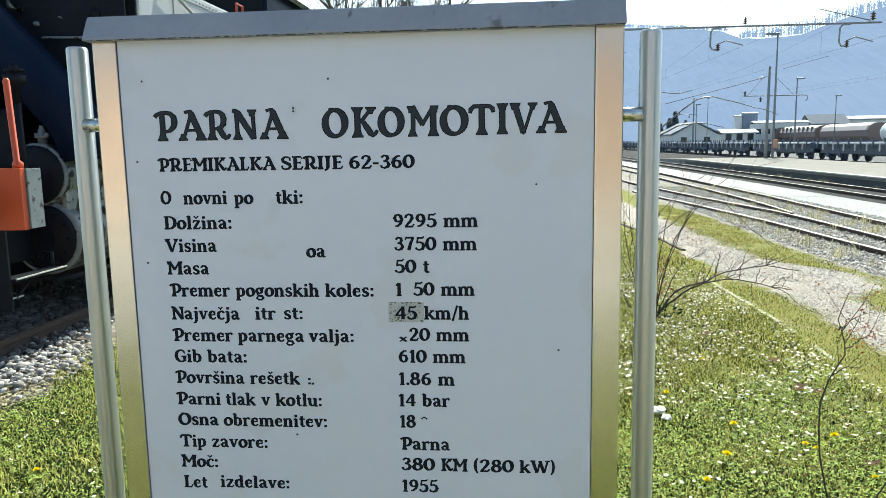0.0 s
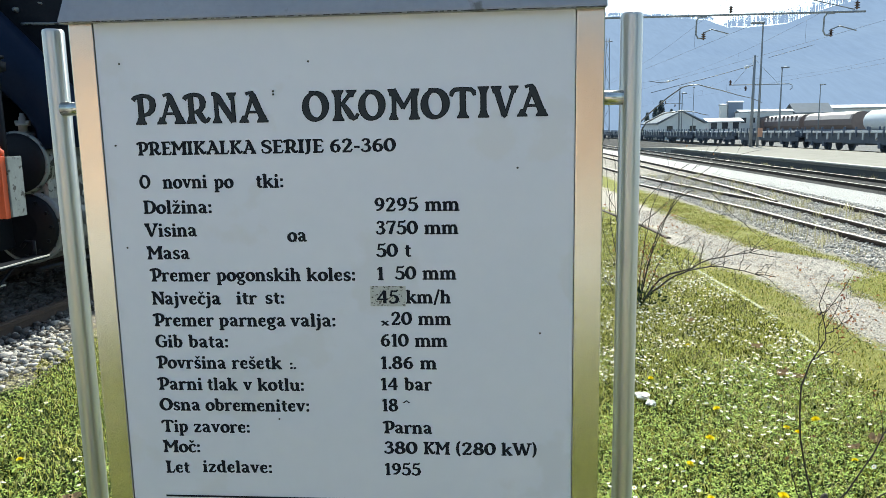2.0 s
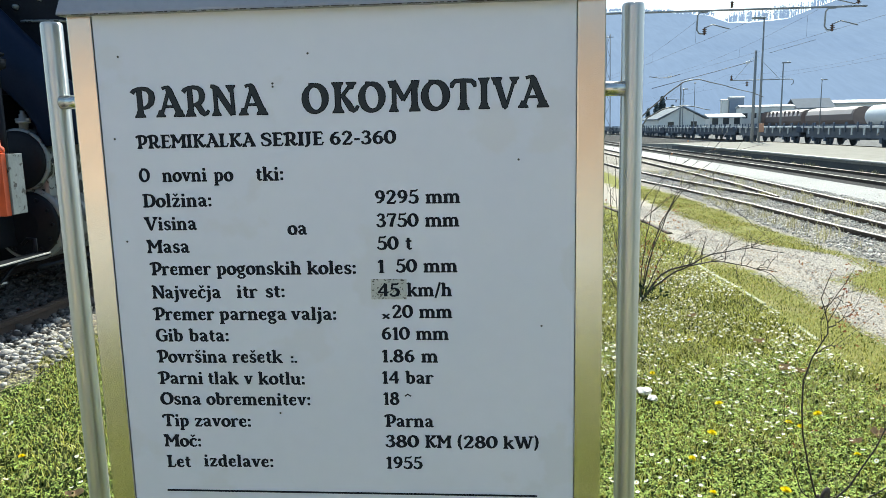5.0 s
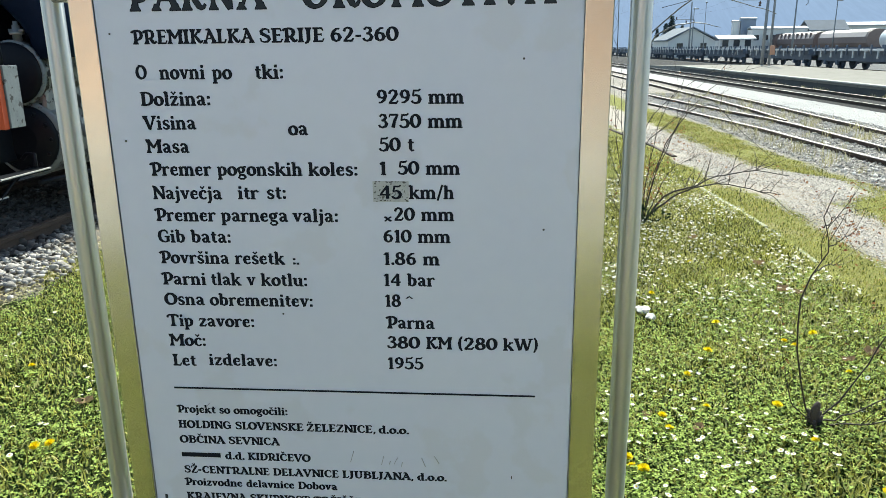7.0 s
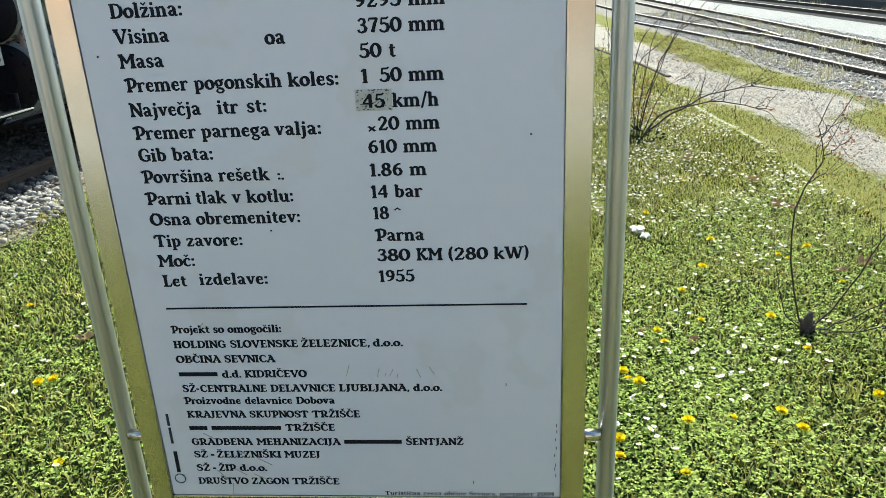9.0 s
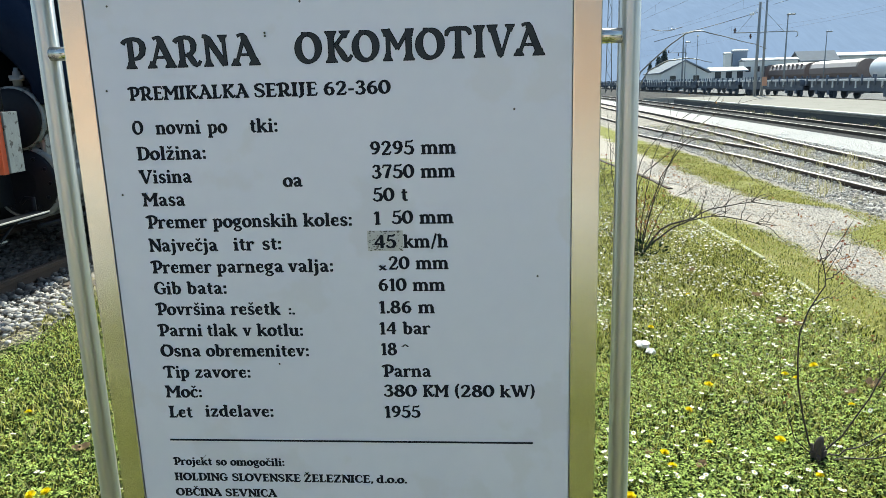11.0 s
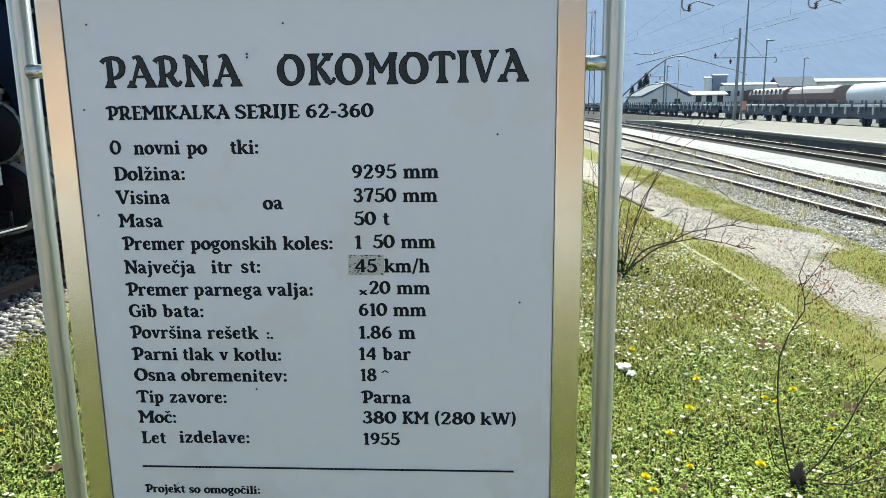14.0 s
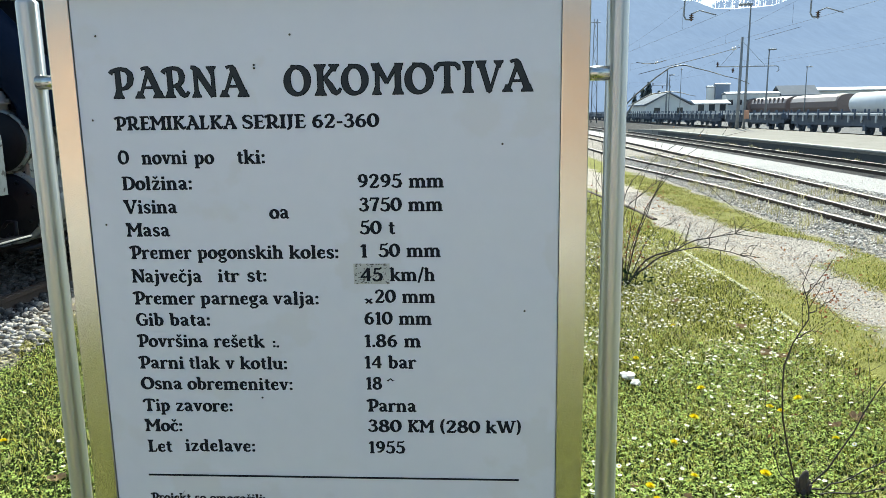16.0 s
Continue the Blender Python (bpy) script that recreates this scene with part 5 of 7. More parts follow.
        part("coupling_rod", box(B(), s * 0.92 - 0.03, s * 0.92 + 0.03, 2.5, 6.0, 0.40, 0.5, 0.015), GALV, lo)
    # cab with roof and bunker
    cab = part("cab_wall", box(B(), 1.28, 1.33, 5.06, 7.3, 1.25, 3.45, 0.01), BLUEBLACK, lo, "blue-black cab side")
    part("cab_wall", box(B(), -1.33, -1.28, 5.06, 7.3, 1.25, 3.45, 0.01), BLUEBLACK, lo)
    part("cab_front", box(B(), -1.27, 1.27, 5.08, 5.13, 1.3, 3.5), BLACK, lo)
    part("cab_back", box(B(), -1.27, 1.27, 7.2, 7.25, 1.3, 3.5), BLACK, lo)
    part("cab_window", box(B(), 1.325, 1.338, 5.75, 6.6, 2.35, 3.05, 0.004), GLASS_DARK, cab)
    roof = [(1.5 * math.sin(a), 3.42 + 0.42 * math.cos(a) - 0.1) for a in np.linspace(-1.35, 1.35, 15)]
    part("cab_roof", prism(B(), roof + [(x * 0.97, z - 0.045) for x, z in roof[::-1]], 4.85, 7.6), SILVER, lo, "curved weathered cab roof")
    part("coal_bunker", box(B(), -1.3, 1.3, 7.3, 8.9, 1.25, 2.7, 0.02), BLACK, lo)
    return lo


locomotive()


# ---- catenary, lamps ----
def insulator(bm, at, axis=(0, 0, 1), s=1.0):
    lathe(bm, at, axis, tuple((h * s, r * s) for h, r in ((0, 0.03), (0.03, 0.03), (0.04, 0.085), (0.06, 0.085), (0.07, 0.04), (0.11, 0.04), (0.12, 0.085), (0.14, 0.085), (0.15, 0.04), (0.19, 0.04), (0.2, 0.085), (0.22, 0.085), (0.23, 0.03), (0.28, 0.03))), 12)
    return bm


def gantry(y, x_mast, x_end, z, hooks):
    g = thing("catenary_gantry", (x_mast, y, -0.2), "dark steel catenary gantry arm reaching over the tracks", "gantry")
    zz = z + 0.2
    part("mast", tube(B(), [(0, 0, 0), (0, 0, zz + 1.6)], [0.16, 0.11], 12), MAST, g)
    part("beam", tube(B(), [(0, 0, zz), (x_end - x_mast, 0, zz - 0.02)], 0.036, 10), MAST, g)
    part("stay", tube(B(), [(0, 0, zz + 1.4), (x_end - x_mast - 2.0, 0, zz + 0.47)], 0.006, 6), MAST, g)
    part("stay", tube(B(), [(x_end - x_mast - 2.0, 0, zz + 0.47), (x_end - x_mast - 0.35, 0, zz + 0.05)], 0.018, 6), MAST, g)
    part("end_insulator", insulator(B(), (x_end - x_mast - 0.28, 0, zz + 0.05), (0, 0, 1), 1.0), CERAMIC, g)
    part("beam_insulator", insulator(B(), (7.88 - x_mast, 0, zz + 0.04), (0, 0, 1), 0.85), CERAMIC, g)
    for hx in hooks:
        h = hx - x_mast
        bm = B()
        tube(bm, [(h + 0.22, 0, zz - 0.05), (h - 0.02, 0, zz - 0.06), (h - 0.10, 0, zz - 0.16), (h - 0.11, 0, zz - 0.62), (h - 0.04, 0, zz - 0.74), (h + 0.14, 0, zz - 0.76)], 0.028, 8)
        drop = part("drop_tube", bm, MAST, g)
        part("hanger_insulator", insulator(B(), (h + 0.14, 0, zz - 0.80), (0, 0, 1), 0.9), CERAMIC, drop)
        bm = B()
        tube(bm, [(h + 0.16, 0, zz - 0.56), (h + 0.4, 0, zz - 0.46), (h + 0.95, 0, zz - 0.62)], 0.02, 6)
        part("registration_arm", bm, MAST, drop)
    return g


gantry(26.0, 2.4, 12.2, 5.22, (6.88, 11.0))


def overhead_line(x, z, y0, y1, sag_every=44.0):
    """Contact wire, messenger wire sagging from mast to mast, and droppers."""
    t = thing("overhead_line", (x, 0, 0), "dark overhead contact wire with sagging messenger wire and droppers", "overhead line", "overhead lines")
    part("contact_wire", tube(B(), [(0.15 * math.sin(y / 14), y, z) for y in np.arange(y0, y1, 8)], 0.0045, 5), WIRE, t)
    pts = [(0, y, z + 0.2 + 0.9 * (2 * ((y - 26) / sag_every - math.floor((y - 26) / sag_every)) - 1) ** 2) for y in np.arange(y0, y1, 4)]
    part("messenger_wire", tube(B(), pts, 0.004, 5), WIRE, t)
    for p in pts[1::2]:
        part("dropper", tube(B(), [(0, p[1], z), (0, p[1], p[2])], 0.004, 4), WIRE, t)


overhead_line(7.75, 4.59, -14.0, 130)
overhead_line(11.9, 4.69, -14.0, 130)
overhead_line(20.9, 4.78, -14.0, 130)


def arm_mast(x, y, top, arm_z, left, right, lean=0.02):
    m = thing("catenary_mast", (x, y, 0.04), "grey catenary mast with a crossarm on the platform", "mast", "catenary masts")
    part("pole", tube(B(), [(0, 0, 0), (lean * top, 0, top + 0.12)], [0.12, 0.09], 10), MAST, m)
    a = arm_z + 0.12
    part("crossarm", tube(B(), [(-left, 0, a), (right, 0, a)], 0.035, 8), MAST, m)
    part("stay", tube(B(), [(lean * top, 0, top - 0.15), (-left * 0.85, 0, a)], 0.014, 5), MAST, m)
    part("stay", tube(B(), [(lean * top, 0, top - 0.15), (right * 0.7, 0, a)], 0.014, 5), MAST, m)
    part("drop_tube", tube(B(), [(right, 0, a), (right + 0.18, 0, a - 0.08), (right + 0.2, 0, a - 0.3), (right + 0.05, 0, a - 0.42)], 0.03, 6), MAST, m)
    part("insulator", insulator(B(), (-left + 0.1, 0, a), (0, 0, 1), 1.3), CERAMIC, m)
    part("insulator", insulator(B(), (-left * 0.3, 0, a - 0.45), (0, 0, 1), 1.3), CERAMIC, m)
    return m


def lamp_post(x, y, z0, top, side=-1, r=0.07, head=0.55):
    m = thing("lamp_post", (x, y, z0), "tall slim grey yard lamp post with a flat head", "lamp post", "yard lamps")
    h = top - z0
    part("pole", tube(B(), [(0, 0, 0), (0, 0, h * 0.5), (0, 0, h)], [r, r * 0.8, r * 0.55], 10), MAST, m)
    part("lamp_head", box(B(), min(0.1 * -side, side * head), max(0.1 * -side, side * head), -0.16, 0.16, h - 0.02, h + 0.13, 0.05), GALV, m)
    return m


mast = arm_mast(18.95, 57.0, 6.55, 4.45, 1.75, 2.6, 0.005)
tie = part("tie_rod", tube(B(), [(-0.1, 0, 5.95), (-2.8, 0, 5.25), (-5.2, 0, 4.68), (-7.4, 0, 4.13)], 0.022, 6), WIRE, mast)
part("tie_insulator", insulator(B(), (-0.35, 0, 5.9), (-0.96, 0, -0.26), 1.3), PALE_GLAZE, tie, "white insulator")
tie = part("tie_rod", tube(B(), [(-7.6, 0, 5.0), (-6.9, 0, 4.88), (-6.2, 0, 4.9), (-5.4, 0, 5.12)], 0.026, 6), WIRE, mast)
part("tie_insulator", insulator(B(), (-6.3, 0, 4.9), (0.92, 0, 0.38), 1.1), PALE_GLAZE, tie, "white insulator")
part("tie_rod", tube(B(), [(0.95, 0, 6.46), (1.3, 0, 6.56), (4.2, 0, 7.32)], 0.014, 6), WIRE, mast)
main_lamp = lamp_post(19.45, 57.0, 0.04, 8.95, -1, 0.1, 0.85)
part("notice_plate", box(B(), -0.05, 0.3, -0.14, -0.1, 0.75, 1.4, 0.01), SIGN_ORANGE, main_lamp, "orange warning plate")
lamp_post(31.2, 85.0, -0.2, 7.85, 1, 0.11, 0.75)
lamp_post(45.75, 110.0, -0.2, 7.25, 1, 0.1, 0.7)
lamp_post(25.4, 105.0, -0.2, 6.2, 1, 0.09, 0.6)
arm_mast(25.05, 105.0, 7.0, 4.75, 2.0, 0.3, 0.0)
lamp_post(27.05, 105.5, -0.2, 7.0, 1, 0.06, 0.15)


def lattice_mast(x, y, top):
    """A slim far lattice mast: two legs, braces, and a crosspiece."""
    m = thing("lattice_mast", (x, y, -0.2), "slim pale lattice mast standing far behind the tracks", "mast")
    for side in (-1, 1):
        part("leg", tube(B(), [(side * 0.42, 0, 0), (side * 0.22, 0, top)], 0.06, 6), GALV, m)
    for i in range(9):
        z0, z1 = top * i / 9, top * (i + 1) / 9
        w0, w1 = 0.42 - 0.2 * i / 9, 0.42 - 0.2 * (i + 1) / 9
        s = 1 if i % 2 else -1
        part("brace", tube(B(), [(s * w0, 0, z0), (-s * w1, 0, z1)], 0.035, 5), GALV, m)
    part("crosspiece", tube(B(), [(-0.7, 0, top - 0.4), (0.7, 0, top - 0.4)], 0.05, 6), GALV, m)


lattice_mast(15.9, 110.0, 14.6)


# ---- wagons ----
def flat_wagon():
    L = 13.4
    w = thing("flat_wagon", (22.45, 40.0, -0.1), "empty flat wagon with pale side sills and upright stakes", "wagon", "row of flat wagons")
    part("deck", box(B(), -1.35, 1.35, 0, L, 1.17, 1.25, 0.01), WAGON_DARK, w)
    for s in (-1, 1):
        part("side_sill", box(B(), s * 1.36 - 0.03, s * 1.36 + 0.03, 0.02, L - 0.02, 1.16, 1.27, 0.006), WAGON_SILL, w, "pale worn side sill")
        for i in range(9):
            y = 0.5 + i * (L - 1.0) / 8
            part("stake", box(B(), s * 1.42 - 0.04, s * 1.42 + 0.04, y - 0.05, y + 0.05, 0.95, 1.52, 0.01), WAGON_DARK, w)
        for i in range(8):
            y = 1.3 + i * (L - 2.6) / 7
            part("sill_bracket", box(B(), s * 1.38 - 0.03, s * 1.38 + 0.03, y - 0.09, y + 0.09, 0.76, 1.155, 0.01), WAGON_SILL, w)
        part("truss", box(B(), s * 1.0 - 0.06, s * 1.0 + 0.06, 0.1, L - 0.1, 0.56, 1.16, 0.01), WAGON_DARK, w)
    for y in (0.0, L):
        part("headstock", box(B(), -1.3, 1.3, y - 0.05, y + 0.05, 0.85, 1.28, 0.01), WAGON_DARK, w)
        for s in (-1, 1):
            bm = B()
            d = -1 if y == 0 else 1
            lathe(bm, (s * 0.87, y, 1.02), (0, d, 0), ((0, 0.09), (0.3, 0.08), (0.31, 0.2), (0.35, 0.19)), 14)
            part("buffer", bm, WAGON_DARK, w)
    for yc in (2.2, L - 2.2):
        part("bogie_frame", box(B(), -1.05, 1.05, yc - 1.25, yc + 1.25, 0.5, 0.72, 0.03), WAGON_DARK, w)
        for dy in (-0.9, 0.9):
            for s in (-1, 1):
                bm = B()
                lathe(bm, (s * 0.7, yc + dy, 0.46), (s, 0, 0), ((0, 0.48), (0.02, 0.46), (0.13, 0.455), (0.132, 0.38), (0.1, 0.12), (0.16, 0.1)), 20)
                part("wheel", bm, WAGON_DARK, w)
                part("axle_box", box(B(), s * 1.0 - 0.1, s * 1.0 + 0.1, yc + dy - 0.16, yc + dy + 0.16, 0.3, 0.62, 0.03), WAGON_DARK, w)
    part("brake_gear", box(B(), -0.8, 0.8, L / 2 - 1.4, L / 2 + 1.4, 0.45, 0.8, 0.04), WAGON_DARK, w)
    return w


first = flat_wagon()
for i in range(1, 9):
    copy_thing(first, pose(22.45, 40.0 + 14.4 * i, -0.1))
copy_thing(first, pose(22.45, 25.6, -0.1))


def hopper(roof_mat, y, body_mat, label, windows):
    L = 15.3
    w = thing("hopper_wagon", (48.05, y, -0.1), label, "wagon", "hopper wagons")
    out = [(-1.4, 1.7), (-1.45, 2.45), (-1.2, 3.05), (-0.7, 3.36), (0, 3.46), (0.7, 3.36), (1.2, 3.05), (1.45, 2.45), (1.4, 1.7), (0.8, 0.9), (-0.8, 0.9)]
    part("body", prism(B(), out, 0, L), body_mat, w)
    arc = [(-1.47, 2.5), (-1.22, 3.09), (-0.71, 3.4), (0, 3.5), (0.71, 3.4), (1.22, 3.09), (1.47, 2.5)]
    part("roof", prism(B(), arc + [(x * 0.97, z - 0.03) for x, z in arc[::-1]], 0.5, L - 0.5), roof_mat, w, "sun-bleached curved roof")
    if windows:
        for i in range(8):
            part("roof_rib", box(B(), -1.52, -1.2, 1.2 + i * 1.75, 1.45 + i * 1.75, 2.5, 3.3, 0.02), body_mat, w)
    part("underframe", box(B(), -1.2, 1.2, -0.3, L + 0.3, 0.85, 1.15, 0.02), WAGON_DARK, w)
    for yc in (1.6, 3.4, L - 3.4, L - 1.6):
        for s in (-1, 1):
            bm = B()
            lathe(bm, (s * 0.7, yc, 0.46), (s, 0, 0), ((0, 0.48), (0.13, 0.455), (0.14, 0.1)), 16)
            part("wheel", bm, WAGON_DARK, w)
    return w


hopper(WAGON_ROOF, 102.0, WAGON_BROWN, "brown hopper wagon with a sun-bleached curved roof", False)
hopper(WAGON_ROOF, 119.0, WAGON_BROWN, "brown ribbed hopper wagon with a pale roof", True)
hopper(WAGON_BROWN, 136.0, WAGON_BROWN, "plain dark brown goods wagon behind the flat wagons", False)

tanker = thing("tank_wagon", (48.05, 86.6, -0.1), "white round tank wagon on the far siding", "wagon")
bm = B()
lathe(bm, (0, 0, 2.1), (0, 1, 0), ((0, 0.5), (0.12, 1.0), (0.35, 1.32), (0.6, 1.4), (12.2, 1.4), (12.5, 1.3), (12.75, 0.9), (12.85, 0.4)), 32)
part("tank", bm, TANK_WHITE, tanker)
part("underframe", box(B(), -1.1, 1.1, -0.3, 13.2, 0.8, 1.05, 0.02), WAGON_DARK, tanker)
for yc in (1.6, 3.4, 9.5, 11.3):
    for s in (-1, 1):
        bm = B()
        lathe(bm, (s * 0.7, yc, 0.46), (s, 0, 0), ((0, 0.48), (0.13, 0.455), (0.14, 0.1)), 16)
        part("wheel", bm, WAGON_DARK, tanker)


# ---- far buildings ----
def building(name, x0, x1, y0, y1, height, ridge_h, wall_mat, roof_mat, label, along="x", windows=0, win=(1.0, 1.2, 1.6)):
    b = thing(name, ((x0 + x1) / 2, y0, -0.3), label, "building")
    hx, d = (x1 - x0) / 2, y1 - y0
    part("wall", box(B(), -hx, hx, 0, d, 0, height), wall_mat, b)
    o = 0.4 if ridge_h > 0.5 else 0.12
    if along == "y":
        bm = prism(B(), [(-hx - o, height + 0.02), (0, height + ridge_h), (hx + o, height + 0.02), (hx + o, height + 0.2), (0, height + ridge_h + 0.2), (-hx - o, height + 0.2)], -o, d + o)
        part("gable", prism(B(), [(-hx, height + 0.004), (hx, height + 0.004), (0, height + ridge_h)], 0.004, d - 0.004), wall_mat, b)
    else:
        bm = B()
        prism(bm, [(-o, height + 0.02), (d / 2, height + ridge_h), (d + o, height + 0.02), (d + o, height + 0.2), (d / 2, height + ridge_h + 0.2), (-o, height + 0.2)], -hx - o, hx + o)
        bmesh.ops.transform(bm, matrix=Matrix(((0, 1, 0, 0), (1, 0, 0, 0), (0, 0, 1, 0), (0, 0, 0, 1))), verts=bm.verts[:])
        bmesh.ops.recalc_face_normals(bm, faces=bm.faces[:])
    part("roof", bm, roof_mat, b)
    w, h, z = win
    for i in range(windows):
        x = -hx + (i + 0.5) * 2 * hx / windows
        f = part("window", box(B(), x - w / 2 - 0.1, x + w / 2 + 0.1, -0.06, 0.05, z - 0.1, z + h + 0.1), PLASTER, b)
        part("pane", box(B(), x - w / 2, x + w / 2, -0.08, -0.061, z, z + h), GLASS_DARK, f)
    return b


building("house", 25.0, 32.0, 118, 130, 2.5, 1.9, PLASTER, ROOF_GREY, "pale plastered gable house behind the wagons", "y", 2, (0.9, 1.2, 1.0))
building("tower_block", 42.2, 44.7, 140, 141.2, 6.25, 0.15, PLASTER_BLUE, ROOF_PALE, "blue-grey clad block with a flat roof")
building("annex", 40.9, 42.1, 140.5, 141.4, 5.8, 0.15, PLASTER, ROOF_PALE, "white flat-roofed annex beside the grey block")
building("workshop", 43.2, 52.5, 137, 139.5, 4.4, 0.35, PLASTER, ROOF_PALE, "long white workshop with a pale roof", "x", 6, (0.9, 0.9, 2.6))
building("shed", 36.5, 42.0, 132, 136, 2.7, 0.6, PLASTER, ROOF_PALE, "low pale shed beside the siding", "x", 3)
building("house", 54.6, 60.8, 141, 146, 4.1, 1.75, PLASTER, ROOF_GREY, "house with a grey hipped roof behind the sidings", "x", 3)
building("warehouse", 60.0, 112.0, 143, 157, 4.9, 0.7, PLASTER, ROOF_PALE, "long pale warehouse with a row of windows under the eaves", "x", 16, (1.3, 0.9, 3.4))
building("house", 20.6, 23.6, 190, 200, 3.2, 3.4, PLASTER, ROOF_GREY, "small white house with a steep roof", "y", 1)

# the station house behind the camera, mirrored in the steel frame
station = thing("station_house", (-2.0, -10.0, 0), "low peach-coloured plastered house across the paved walk", "building")
part("wall", box(B(), -7, 7, -6.0, 0.0, 0, 3.4), PEACH, station)
part("plinth", box(B(), -7, 7, 0.003, 0.08, 0, 0.4), CONCRETE, station)
part("roof", box(B(), -7.6, 7.6, -6.6, 0.5, 3.4, 3.6, 0.05), ROOF_GREY, station)
# invented door, placed where the right frame strip mirrors it browner
part("door", box(B(), 2.9, 4.7, 0.003, 0.06, 0.05, 2.9, 0.01), DOOR_WOOD, station, "brown wooden door, added unseen to darken its reflection")
solid("paved_walk", box(B(), -30, 30, -9.9, -3.6, -0.2, 0.02), CONCRETE, "grey paved walk along the station house", "pavement", "", "structure")


def hedge(x0, x1, y, h, seed):
    rng = random.Random(seed)
    t = thing("unseen_hedge", ((x0 + x1) / 2, y, 0), "unseen tall dark hedge, added to mirror as stripes in the posts", "hedge", "hedges")
    bm, w = B(), (x1 - x0) / 2
    box(bm, -w, w, -0.5, 0.5, 0.0, h - 0.15)
    part("core", bm, NEEDLE_DARK, t)
    bm = B()
    for _ in range(2600):
        c = Vector((rng.uniform(-w, w), rng.choice((-0.55, 0.55, 0.55)) + rng.gauss(0, 0.06), rng.uniform(0, h))) if rng.random() < 0.8 else Vector((rng.uniform(-w, w), rng.uniform(-.5, .5), h - 0.1 + rng.gauss(0, 0.06)))
        u = Vector((rng.uniform(-1, 1), rng.uniform(-1, 1), rng.uniform(-.2, 1))).normalized() * 0.12
        v = u.orthogonal().normalized() * 0.05
        bm.faces.new([bm.verts.new(q) for q in (c - u, c + v, c + u, c - v)])
    part("foliage", bm, NEEDLE_DARK, t)["kind"] = "stuff"


# both out of view, added to give the posts dark reflections and less bounce
hedge(-15.0, -9.2, -9.0, 4.2, 1)
hedge(7.0, 12.5, -7.6, 4.2, 2)


# ---- bare shrubs, trees ----
def smooth_path(points, n):
    """n points along a soft curve through the given ones."""
    p = [Vector(q) for q in points]
    p = [p[0] * 2 - p[1]] + p + [p[-1] * 2 - p[-2]]
    out, spans = [], len(p) - 3
    for i in range(n):
        u = i / (n - 1) * spans
        k = min(int(u), spans - 1)
        u -= k
        a, b, c, d = p[k:k + 4]
        out.append(0.5 * (2 * b + (c - a) * u + (2 * a - 5 * b + 4 * c - d) * u * u + (3 * b - a - 3 * c + d) * u ** 3))
    return out


def cane(bm, rng, points, r, twigs=6, tips=None):
    """A tapered arching cane with side twigs."""
    pts = smooth_path(points, 16)
    pts = [p + Vector((rng.uniform(-1, 1), rng.uniform(-1, 1), rng.uniform(-1, 1))) * 0.006 for p in pts]
    tube(bm, pts, [r * (1 - 0.75 * i / 15) for i in range(16)], 6)
    if tips is not None:
        tips.append(pts[-1])
    for _ in range(twigs):
        k = rng.randrange(5, 15)
        a = pts[k]
        d = (pts[k] - pts[k - 1]).normalized() * 0.6 + Vector((rng.uniform(-.7, .7), rng.uniform(-.6, .6), rng.uniform(0.0, 1.0)))
        d.normalize()
        ln = rng.uniform(0.08, 0.3)
        tw = [a, a + d * ln * 0.5 + Vector((0, 0, rng.uniform(-.02, .03))), a + d * ln + Vector((rng.uniform(-.04, .04), rng.uniform(-.04, .04), rng.uniform(-.02, .05)))]
        tube(bm, smooth_path(tw, 5), [r * 0.35, r * 0.32, r * 0.28, r * 0.22, r * 0.15], 4)
        if tips is not None:
            tips.append(tw[-1])
            if rng.random() < 0.6:
                e = tw[1] + Vector((rng.uniform(-.07, .07), rng.uniform(-.07, .07), rng.uniform(.02, .09)))
                tube(bm, [tw[1], e], [r * 0.25, r * 0.12], 4)
                tips.append(e)


def leaf_bits(bm, rng, points, size, per=2, spread=0.03):
    """Small folded leaves and buds round points."""
    for p in points:
        for _ in range(per):
            c = p + Vector((rng.gauss(0, spread), rng.gauss(0, spread), rng.gauss(0, spread)))
            u = Vector((rng.uniform(-1, 1), rng.uniform(-1, 1), rng.uniform(-1, 1))).normalized()
            w = u.orthogonal().normalized()
            n = u.cross(w)
            s = size * rng.uniform(0.6, 1.4)
            vs = [bm.verts.new(c + q) for q in (-u * s, w * s * 0.5 + n * s * 0.15, u * s, -w * s * 0.5 + n * s * 0.15)]
            bm.faces.new((vs[0], vs[1], vs[2]))
            bm.faces.new((vs[0], vs[2], vs[3]))
    return bm


